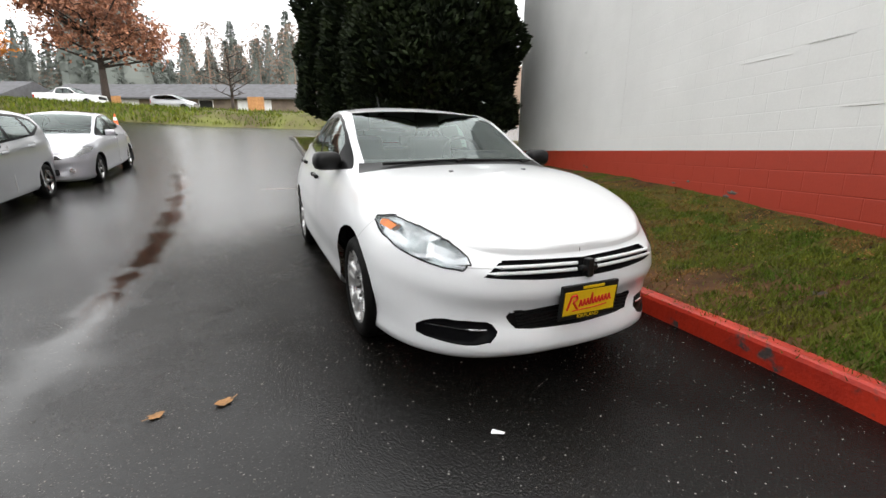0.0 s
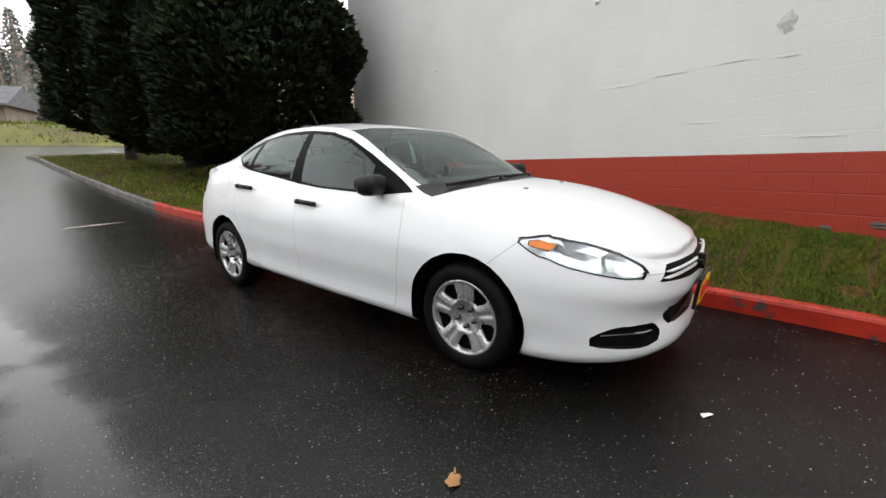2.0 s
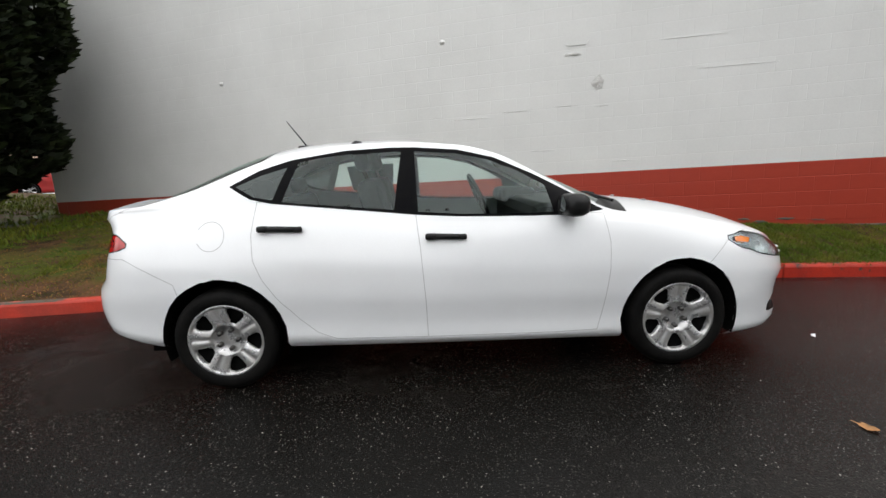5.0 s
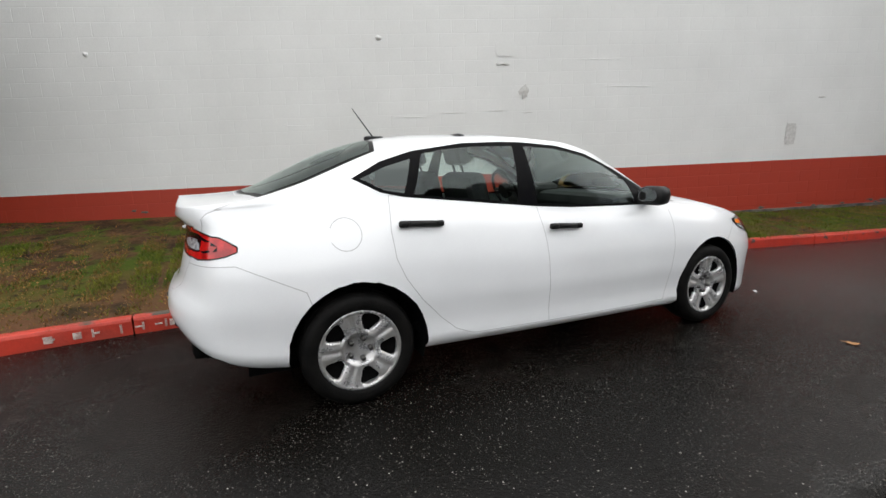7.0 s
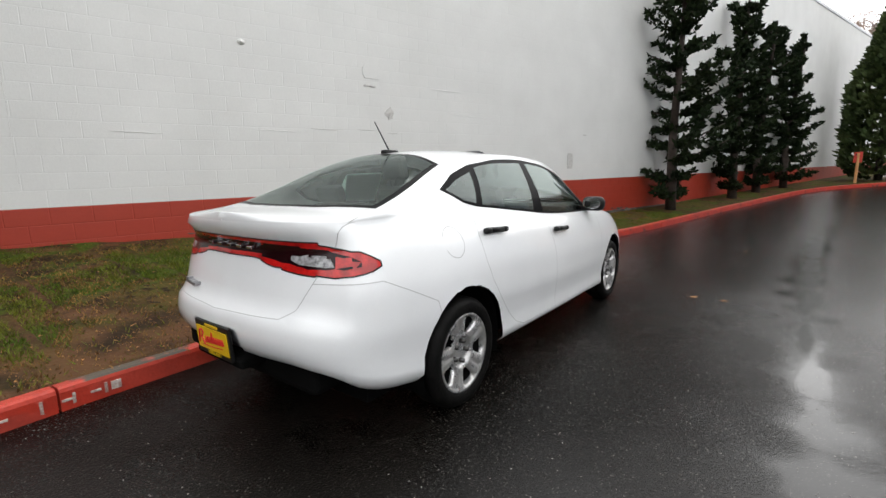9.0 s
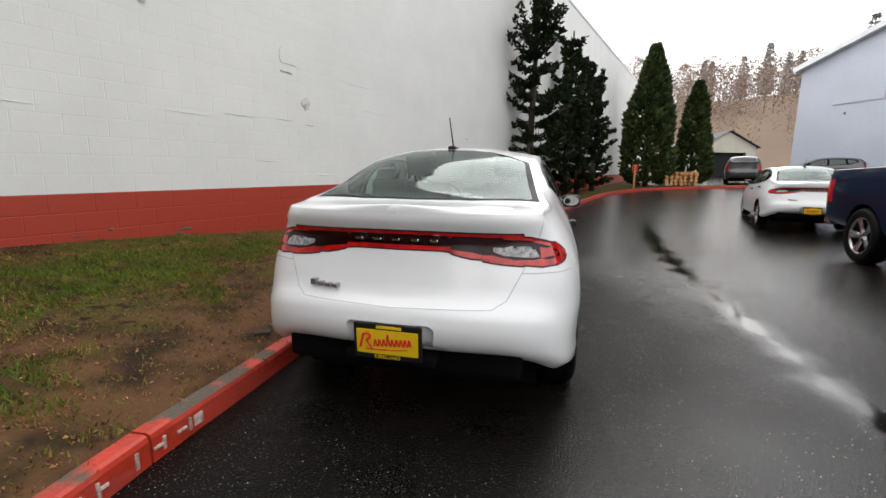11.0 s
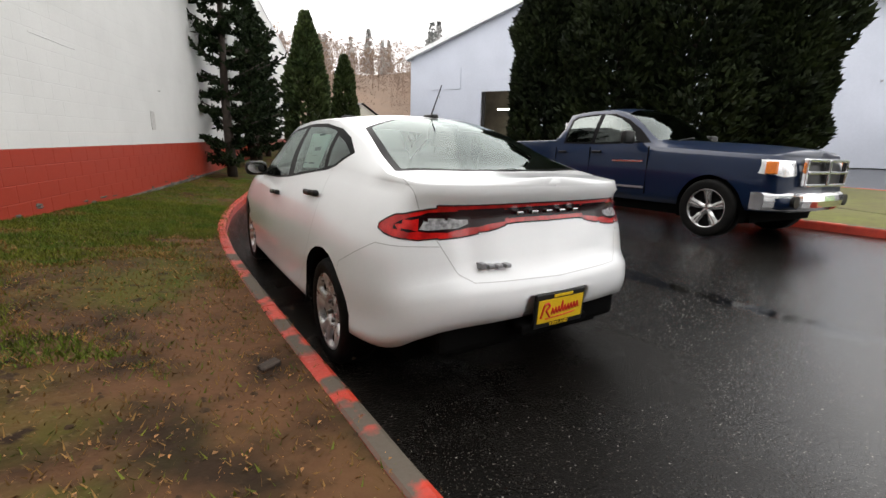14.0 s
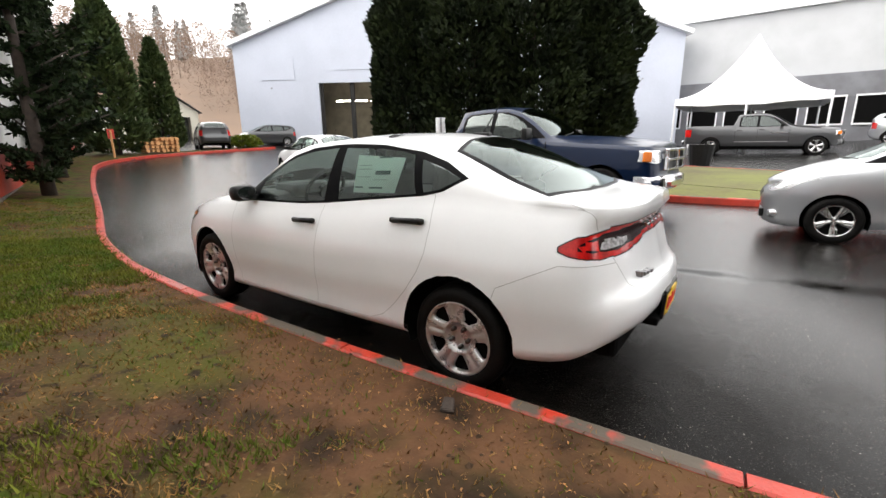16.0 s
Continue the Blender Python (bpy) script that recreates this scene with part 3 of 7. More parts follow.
def pine_tree(name, x, y, z, height, radius, label, seed, group="", whorls=16):
    """A scraggly wind-bent pine: upswept limbs, needles in clumps along them, gaps between."""
    rng = random.Random(seed)
    root = empty(name, pose(x, y, z), label, "tree", group)
    bm = bmesh.new()
    tip = (rng.uniform(-.3, .3), rng.uniform(-.3, .3), height)
    trunk_mesh(bm, [(0, 0, -0.2), (0.05, 0.05, height * .3), (tip[0] * .4, tip[1] * .4, height * .65), tip], 0.15, 0.03)
    pts, outs = [], []
    for w in range(whorls):
        h = 0.35 + (height - 0.5) * (w / whorls) ** 0.95
        for k in range(5):
            a = rng.uniform(0, 6.28)
            L = radius * (1 - 0.62 * w / whorls) * rng.uniform(0.25, 1.2) * (0.8 if w < 2 else 1)
            if rng.random() < 0.10 and w > 5:
                L *= 1.45
            up = rng.uniform(0.1, 0.5) + 0.35 * w / whorls
            end = (L * math.cos(a), L * math.sin(a), h + L * up)
            cyl(bm, (0, 0, h), end, 0.03, 0.012, 5)
            m = int(18 + 72 * L / radius)
            for _ in range(m):
                s = rng.uniform(0.12, 1.04)
                g = 0.045 + 0.08 * math.sin(min(1, s) * 3.0)
                pts.append((end[0] * s + rng.uniform(-g, g), end[1] * s + rng.uniform(-g, g), h + (end[2] - h) * s ** 2.2 + rng.uniform(-0.04, 0.10)))
                outs.append((math.cos(a) * .5, math.sin(a) * .5, 0.5))
    part("trunk", bm, M_BARK, root, "thin dark trunk with upswept limbs", True)
    vs, fs = sprays(pts, outs, 0.15, rng, 1.0)
    obj("crown", vs, fs, M_PINE, root)
    return root


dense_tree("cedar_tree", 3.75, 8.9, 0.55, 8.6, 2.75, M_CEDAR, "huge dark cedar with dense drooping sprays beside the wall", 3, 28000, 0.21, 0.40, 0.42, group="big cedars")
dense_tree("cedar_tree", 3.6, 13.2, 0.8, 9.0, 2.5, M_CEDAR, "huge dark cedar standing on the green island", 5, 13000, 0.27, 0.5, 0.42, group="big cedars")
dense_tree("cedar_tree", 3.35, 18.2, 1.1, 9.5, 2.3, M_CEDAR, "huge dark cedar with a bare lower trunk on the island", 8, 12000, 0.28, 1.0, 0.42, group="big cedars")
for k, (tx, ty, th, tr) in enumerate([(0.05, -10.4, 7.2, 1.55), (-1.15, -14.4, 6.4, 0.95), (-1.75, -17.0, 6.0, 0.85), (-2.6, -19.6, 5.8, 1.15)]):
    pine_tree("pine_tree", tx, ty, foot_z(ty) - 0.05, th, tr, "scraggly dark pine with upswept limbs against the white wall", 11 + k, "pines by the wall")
HEDGE_ROW = [(-10.5, -8.5, 8.2, 1.6), (-11.3, -6.3, 8.9, 2.0), (-12.4, -4.5, 9.0, 2.1), (-13.5, -2.8, 8.4, 1.5)]
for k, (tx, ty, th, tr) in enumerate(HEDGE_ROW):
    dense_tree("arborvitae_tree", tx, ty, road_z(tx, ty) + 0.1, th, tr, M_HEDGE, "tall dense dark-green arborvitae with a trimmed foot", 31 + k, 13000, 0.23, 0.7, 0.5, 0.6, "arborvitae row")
dense_tree("column_tree", -6.2, -25.4, road_z(-6.2, -25.4), 8.2, 1.6, M_COLUMN, "conical green column conifer at the lane's end", 51, 3600, 0.34, 0.1, 0.8, 0.7, "column conifers")
dense_tree("column_tree", -9.1, -26.8, road_z(-9.1, -26.8), 6.2, 1.15, M_COLUMN, "smaller conical green column conifer", 52, 2600, 0.3, 0.1, 0.8, 0.7, "column conifers")

# ---- lilac gabled workshop ----
BL, BR = Vector((-15.93, -29.86)), Vector((-33.2, -3.0))


def build_workshop():
    root = empty("workshop_building", Matrix(), "pale lilac gabled workshop with a tall open bay", "building")
    d = (BR - BL).normalized()
    n = Vector((-d.y, d.x))
    if n.x > 0:
        n = -n                      # away from the lane
    W = (BR - BL).length
    z0, eave, ridge = 0.9, 8.6, 14.0
    mid = W / 2

    def P(u, o, z):
        q = BL + d * u + n * o
        return (q.x, q.y, z)
    # front wall as panels round the bay opening
    a, b, top = 6.15, 10.9, 5.75

    def roof_z(u):
        return eave + (ridge - eave) * (1 - abs(u - mid) / mid)
    vs = [P(0, 0, z0), P(a, 0, z0), P(a, 0, top), P(a, 0, roof_z(a)), P(0, 0, eave), P(b, 0, top), P(b, 0, roof_z(b)), P(b, 0, z0), P(W, 0, z0), P(W, 0, eave), P(mid, 0, ridge)]
    fs = [(0, 1, 2, 3, 4), (2, 5, 6, 3), (7, 8, 9, 10, 6, 5)]
    m = len(vs)
    vs += [P(0, 30, z0), P(0, 30, eave), P(W, 30, z0), P(W, 30, eave)]
    fs += [(0, 4, m + 1, m), (8, m + 2, m + 3, 9)]
    w = obj("wall", vs, fs, M_LILAC, root)
    sol = w.modifiers.new("thick", "SOLIDIFY")
    sol.thickness, sol.offset = 0.25, 0
    r = obj("roof", [P(-.4, -.5, eave - .15), P(mid, -.5, ridge + .1), P(W + .4, -.5, eave - .15), P(-.4, 30, eave - .15), P(mid, 30, ridge + .1), P(W + .4, 30, eave - .15)], [(0, 1, 4, 3), (1, 2, 5, 4)], M_TRIM_W, root, "pale metal roof")
    s2 = r.modifiers.new("thick", "SOLIDIFY")
    s2.thickness, s2.offset = 0.3, 0
    bay = empty("bay_door", Matrix())
    bay.parent = root
    for u, wd in ((a, .22), ((a + b) / 2 - .1, .3), (b - .22, .22)):
        obj("post", [P(u, .05, z0), P(u + wd, .05, z0), P(u + wd, .3, z0), P(u, .3, z0), P(u, .05, top), P(u + wd, .05, top), P(u + wd, .3, top), P(u, .3, top)], [(0, 1, 5, 4), (1, 2, 6, 5), (2, 3, 7, 6), (3, 0, 4, 7), (0, 3, 2, 1), (4, 5, 6, 7)], M_DARK, bay)
    obj("shop_back", [P(a - 3, 6, z0), P(b + 3, 6, z0), P(b + 3, 6, top + 1), P(a - 3, 6, top + 1), P(a - 3, .3, z0 + .02), P(b + 3, .3, z0 + .02)], [(0, 1, 2, 3), (0, 4, 5, 1)], M_SHOP, bay, "warm lit shop back wall")
    for k in range(3):
        u = a + .3 + k * 1.4
        obj("strip_light", [P(u, 3, 4.7), P(u + 1.1, 3, 4.7), P(u + 1.1, 3.2, 4.7), P(u, 3.2, 4.7), P(u, 3, 4.8), P(u + 1.1, 3, 4.8), P(u + 1.1, 3.2, 4.8), P(u, 3.2, 4.8)], [(0, 3, 2, 1), (4, 5, 6, 7), (0, 1, 5, 4), (2, 3, 7, 6), (1, 2, 6, 5), (3, 0, 4, 7)], M_TUBE, bay)
    for u, z in ((2.6, 5.3), (W - 2.6, 5.4)):
        q = BL + d * u - n * 0.0
        lamp = empty("wall_lamp", Matrix.Translation((q.x, q.y, z)) @ Matrix.Rotation(math.atan2(d.y, d.x), 4, "Z"), "small dark floodlight on the lilac wall", "lamp", "workshop lamps")
        part("lamp_body", boxes((-.25, .25, .14, .5, -.12, .15), bev=.03), M_BLACKP, lamp)
        part("bracket", boxes((-.04, .04, -.2, .2, .1, .2)), M_METAL, lamp)
    for u0, u1, zz0, zz1 in ((1.9, 4.4, 6.0, 7.6), (7.4, 10.6, 6.6, 8.6)):
        obj("louvre_panel", [P(u0, -.16, zz0), P(u1, -.16, zz0), P(u1, -.16, zz1), P(u0, -.16, zz1), P(u0, -.1, zz0), P(u1, -.1, zz0), P(u1, -.1, zz1), P(u0, -.1, zz1)], [(0, 1, 2, 3), (0, 4, 5, 1), (1, 5, 6, 2), (2, 6, 7, 3), (3, 7, 4, 0)], M_LILAC, root)
    return root


build_workshop()

# ---- vehicles ----
def paint(name, base, metal=0.0, rough=0.32, coat=0.9, spec=0.5):
    m = surf(name, base, rough, metal, second=tuple(c * 0.93 for c in base), scale=1.5, grain=220, coat=coat, spec=spec)
    n, l = m.node_tree.nodes, m.node_tree.links
    b, t, tc = n.new("ShaderNodeBump"), n.new("ShaderNodeTexNoise"), n.new("ShaderNodeTexCoord")
    t.inputs["Scale"].default_value = 190
    b.inputs["Strength"].default_value, b.inputs["Distance"].default_value = 0.025, 0.002
    l.new(tc.outputs["Object"], t.inputs["Vector"])
    l.new(t.outputs[0], b.inputs["Height"])
    l.new(b.outputs[0], n["Principled BSDF"].inputs["Coat Normal"])
    return m


M_WHITE = paint("white_car_paint", (0.79, 0.80, 0.81))
M_BLUE = paint("dark_blue_metallic_paint", (0.0025, 0.010, 0.034), 0.1, 0.3, 0.45, 0.15)
M_GREY = paint("charcoal_metallic_paint", (0.055, 0.056, 0.06), 0.4, 0.3)
M_SILVER = paint("silver_metallic_paint", (0.42, 0.43, 0.45), 0.6, 0.3)
M_SILVER2 = paint("pale_silver_paint", (0.50, 0.50, 0.54), 0.5, 0.3)
M_RED_CAR = paint("red_car_paint", (0.45, 0.02, 0.02))
M_GREEN_CAR = paint("lime_car_paint", (0.25, 0.5, 0.05))
M_GLASS = glass("car_glass", (0.80, 0.88, 0.85), 1.0, 1.54, 0.05)
M_GLASS_DARK = glass("tinted_glass", (0.13, 0.15, 0.15))
M_LENS = glass("clear_lens", (0.92, 0.93, 0.94), 1.0, 1.35)
M_GAP = surf("panel_gap", (0.42, 0.42, 0.42), 0.8)
M_GLOSSBLACK = surf("gloss_black_trim", (0.004, 0.004, 0.005), 0.28, second=(0.006, 0.006, 0.006), scale=20, spec=0.03)
M_TYRE = surf("wet_tyre_rubber", (0.004, 0.004, 0.004), 0.6, second=(0.008, 0.0075, 0.007), scale=12, bump=0.3, bump_scale=70, spec=0.08)
M_WELL = surf("wheel_well", (0.004, 0.004, 0.004), 0.95, spec=0.05)
M_RIM = surf("silver_wheel_cover", (0.60, 0.60, 0.61), 0.30, 0.65, second=(0.46, 0.45, 0.43), scale=14, grain=90, rough_var=0.06)
M_NUT = surf("dull_steel_nut", (0.10, 0.10, 0.10), 0.35, 0.8, second=(0.05, 0.045, 0.04), scale=40)
M_ALLOY = surf("alloy_wheel", (0.5, 0.5, 0.5), 0.25, 0.9, second=(0.4, 0.4, 0.4), scale=10)
M_CHROME = surf("chrome", (0.75, 0.75, 0.76), 0.12, 1.0, second=(0.6, 0.6, 0.62), scale=10)
M_BULB = surf("reflector", (0.80, 0.81, 0.82), 0.24, 0.75, second=(0.62, 0.63, 0.64), scale=14)
M_CLEARTAIL = surf("grey_clear_lamp", (0.42, 0.42, 0.43), 0.2, second=(0.14, 0.14, 0.145), scale=45)
M_AMBER = surf("amber_lens", (0.75, 0.20, 0.02), 0.2, second=(0.6, 0.14, 0.02), scale=30)
M_REDLENS = surf("red_tail_lens", (0.58, 0.012, 0.010), 0.2, second=(0.30, 0.006, 0.006), scale=22, coat=0.4)
M_DARKRED = surf("dark_red_lens", (0.018, 0.003, 0.004), 0.2, second=(0.01, 0.002, 0.003), scale=22, spec=0.3)
M_SEAT = surf("dark_seat_cloth", (0.018, 0.018, 0.019), 0.9, second=(0.028, 0.028, 0.03), scale=30)
M_DASH = surf("grey_dash_plastic", (0.03, 0.03, 0.032), 0.6, second=(0.05, 0.05, 0.05), scale=9)
M_YELLOW = surf("yellow_plate", (0.75, 0.50, 0.01), 0.4, second=(0.68, 0.44, 0.01), scale=20)
M_REDMARK = surf("red_mark", (0.6, 0.02, 0.015), 0.5)
M_PAPER = surf("window_sticker_paper", (0.60, 0.72, 0.66), 0.7, second=(0.55, 0.68, 0.62), scale=5)
M_INK = surf("dark_print", (0.06, 0.10, 0.09), 0.7)


def inside(poly, a, b):
    hit = False
    for (x0, y0), (x1, y1) in zip(poly, poly[1:] + poly[:1]):
        if (y0 > b) != (y1 > b) and a < (x1 - x0) * (b - y0) / (y1 - y0) + x0:
            hit = not hit
    return hit


def flip_x(poly):
    return [(-a, b) for a, b in poly][::-1]


def soften(poly, times=2):
    """Rounds the corners of an outline."""
    for _ in range(times):
        out = []
        for (a, b), (c, d) in zip(poly, poly[1:] + poly[:1]):
            out += [(a * .8 + c * .2, b * .8 + d * .2), (a * .2 + c * .8, b * .2 + d * .8)]
        poly = out
    return poly


def both(poly):
    """Closes a half outline that runs from x = 0 to x = 0."""
    return poly + [(-a, b) for a, b in poly[::-1] if abs(a) > 1e-6]


def body_shell(s, n_out=110, n_lev=18, n_side=9, n_top=12):
    """Body skin from plan outline, level profiles and roof curves. Layer 'reg': 0 flanks, 1 side of the cabin, 2 top."""
    p = dense_path(s["outline"], 0.0)
    arc = np.concatenate([[0], np.cumsum([(b - a).length for a, b in zip(p, p[1:])])])
    px, py = np.array([q.x for q in p]), np.array([q.y for q in p])
    u = np.linspace(0, arc[-1], n_out)
    X, Y = np.interp(u, arc, px), np.interp(u, arc, py)
    X[0] = X[-1] = 0.0
    dx, dy = np.gradient(X), np.gradient(Y)
    ln = np.hypot(dx, dy)
    NX, NY = dy / ln, -dx / ln
    NX[0] = NX[-1] = 0
    low, sh, rx, rz, cz = [smooth_curve(s[k]) for k in ("low", "shoulder", "rail_x", "rail_z", "centre")]
    S, F, R = [smooth_curve(s[k]) for k in ("side", "nose", "tail")]
    bm = bmesh.new()
    reg = bm.faces.layers.int.new("reg")
    bm.faces.layers.int.new("grp")
    flank, top = [], []
    for i in range(n_out):
        col = []
        zl, zs = low(Y[i]), sh(Y[i])
        for j in range(n_lev + 1):
            t = j / n_lev
            ins = NX[i] ** 2 * S(t) + NY[i] ** 2 * (F(t) if NY[i] < 0 else R(t))
            ins += s.get('tuck', 0) * t * t * NX[i] ** 2 * min(1, max(0, (Y[i] + 0.2) / 1.6))
            col.append((X[i] - NX[i] * ins, Y[i] - NY[i] * ins, zl + (zs - zl) * t))
        flank.append(col)
        ex, ey, ez = col[-1]
        xr, zr, zc = min(rx(ey), 0.985 * abs(ex)), rz(ey), cz(ey)
        zr = max(zr, ez)
        zc = max(zc, zr)
        sec = []
        cab = min(1, max(0, (zr - ez) / 0.25))
        for k in range(1, n_side + 1):
            t = k / n_side
            sec.append((ex + (xr - ex) * t + 0.028 * cab * math.sin(math.pi * t), ey, ez + (zr - ez) * t))
        for k in range(1, n_top + 1):
            t = k / n_top
            x = xr * (1 - t)
            pw = s.get("crown", 2.4)
            sec.append((x, ey, zr + (zc - zr) * (1 - (x / xr if xr > 1e-4 else 0) ** pw)))
        top.append(sec)
    for sgn in (1, -1):
        fl = [[bm.verts.new((sgn * x, y, z)) for x, y, z in c] for c in flank]
        tp = [[bm.verts.new((sgn * x, y, z)) for x, y, z in c] for c in top]
        for i in range(n_out - 1):
            for j in range(n_lev):
                f = bm.faces.new((fl[i][j], fl[i + 1][j], fl[i + 1][j + 1], fl[i][j + 1]) if sgn > 0 else (fl[i][j + 1], fl[i + 1][j + 1], fl[i + 1][j], fl[i][j]))
                f[reg] = 0
            a, b = [fl[i][-1]] + tp[i], [fl[i + 1][-1]] + tp[i + 1]
            for j in range(n_side + n_top):
                f = bm.faces.new((a[j], b[j], b[j + 1], a[j + 1]) if sgn > 0 else (a[j + 1], b[j + 1], b[j], a[j]))
                f[reg] = 1 if j < n_side else 2
    bmesh.ops.remove_doubles(bm, verts=bm.verts, dist=0.0004)
    bmesh.ops.dissolve_degenerate(bm, edges=bm.edges, dist=0.0004)
    return bm


AXES = {"x": (1, 2), "y": (0, 2), "z": (0, 1)}


def carve(bm, ax, poly, ok, grp, span=None):
    """Cuts the outline poly, seen along ax, into the faces for which ok(face) holds, and puts what lies inside into group grp (-1: removes it)."""
    a, b = AXES[ax]
    reg, g = bm.faces.layers.int["reg"], bm.faces.layers.int["grp"]
    lo, hi = (min(p[0] for p in poly), min(p[1] for p in poly)), (max(p[0] for p in poly), max(p[1] for p in poly))

    def box_of(f):
        ca, cb = [v.co[a] for v in f.verts], [v.co[b] for v in f.verts]
        return min(ca), min(cb), max(ca), max(cb)

    def gather():
        out = []
        for f in bm.faces:
            if ok(f, reg):
                q = box_of(f)
                if q[2] > lo[0] and q[0] < hi[0] and q[3] > lo[1] and q[1] < hi[1]:
                    out.append(f)
        return out
    cand = set(gather())
    for p, q in zip(poly, poly[1:] + poly[:1]):
        x0, x1, y0, y1 = min(p[0], q[0]) - 1e-4, max(p[0], q[0]) + 1e-4, min(p[1], q[1]) - 1e-4, max(p[1], q[1]) + 1e-4
        fs = []
        for f in cand:
            k = box_of(f)
            if k[2] > x0 and k[0] < x1 and k[3] > y0 and k[1] < y1:
                fs.append(f)
        if not fs or abs(p[0] - q[0]) + abs(p[1] - q[1]) < 1e-6:
            continue
        co, no = [0, 0, 0], [0, 0, 0]
        co[a], co[b] = p
        no[a], no[b] = -(q[1] - p[1]), q[0] - p[0]
        geom = set(fs)
        for f in fs:
            geom.update(f.edges)
            geom.update(f.verts)
        r = bmesh.ops.bisect_plane(bm, geom=list(geom), dist=2e-4, plane_co=co, plane_no=no)
        cand = {f for f in cand if f.is_valid} | {f for f in r["geom"] if isinstance(f, bmesh.types.BMFace)}
    dead = []
    for f in cand:
        if f.is_valid and ok(f, reg):
            c = f.calc_center_median()
            if inside(poly, c[a], c[b]):
                if grp < 0:
                    dead.append(f)
                else:
                    f[g] = grp
    if dead:
        bmesh.ops.delete(bm, geom=dead, context="FACES")


def ring(cy, cz, r, n=30):
    return [(cy + r * math.cos(6.28318 * k / n), cz + r * math.sin(6.28318 * k / n)) for k in range(n)]


def split_shell(bm, root, groups, gap_between, kept=None):
    """Makes one mesh per group, with the normals of the whole skin, and thin gaps where body panels meet."""
    g = bm.faces.layers.int["grp"]
    bm.normal_update()
    nrm = {v.index: v.normal.copy() for v in bm.verts}
    bm.verts.index_update()
    nrm = [(kept or {}).get(tuple(round(c, 5) for c in v.co), v.normal).copy() for v in bm.verts]
    made = {}
    for gid, (name, mat, label, parent) in groups.items():
        fs = [f for f in bm.faces if f[g] == gid]
        if not fs:
            continue
        ids, order = {}, []
        for f in fs:
            for v in f.verts:
                if v.index not in ids:
                    ids[v.index] = len(order)
                    order.append(v.index)
        bm.verts.ensure_lookup_table()
        me = bpy.data.meshes.new(name)
        me.from_pydata([tuple(bm.verts[i].co) for i in order], [], [tuple(ids[v.index] for v in f.verts) for f in fs])
        me.materials.append(mat)
        me.polygons.foreach_set("use_smooth", [True] * len(me.polygons))
        me.normals_split_custom_set_from_vertices([tuple(nrm[i]) for i in order])
        ob = new(name, me)
        ob.parent = made.get(parent, root)
        if label:
            tagged(ob, label)
        made[gid] = ob
    vs, fs = [], []
    for e in bm.edges:
        if len(e.link_faces) == 2:
            g0, g1 = e.link_faces[0][g], e.link_faces[1][g]
            if g0 != g1 and g0 in gap_between and g1 in gap_between and e.calc_length() > 0.002:
                p, q = e.verts[0].co, e.verts[1].co
                nn = (e.verts[0].normal + e.verts[1].normal).normalized()
                w = nn.cross(q - p).normalized() * 0.0019
                k = len(vs)
                vs += [p + w + nn * .0012, q + w + nn * .0012, q - w + nn * .0012, p - w + nn * .0012]
                fs.append((k, k + 1, k + 2, k + 3))
    if vs:
        tagged(obj("panel_gap", vs, fs, M_GAP, root), kind="stuff")
    return made


def lathe(bm, prof, seg=40):
    """Turns (radius, x) rows round the x axis."""
    rows = [[bm.verts.new((x, r * math.cos(6.28318 * k / seg), r * math.sin(6.28318 * k / seg))) for k in range(seg)] for r, x in prof]
    for a, b in zip(rows, rows[1:]):
        for k in range(seg):
            bm.faces.new((a[k], a[(k + 1) % seg], b[(k + 1) % seg], b[k]))
    return bm


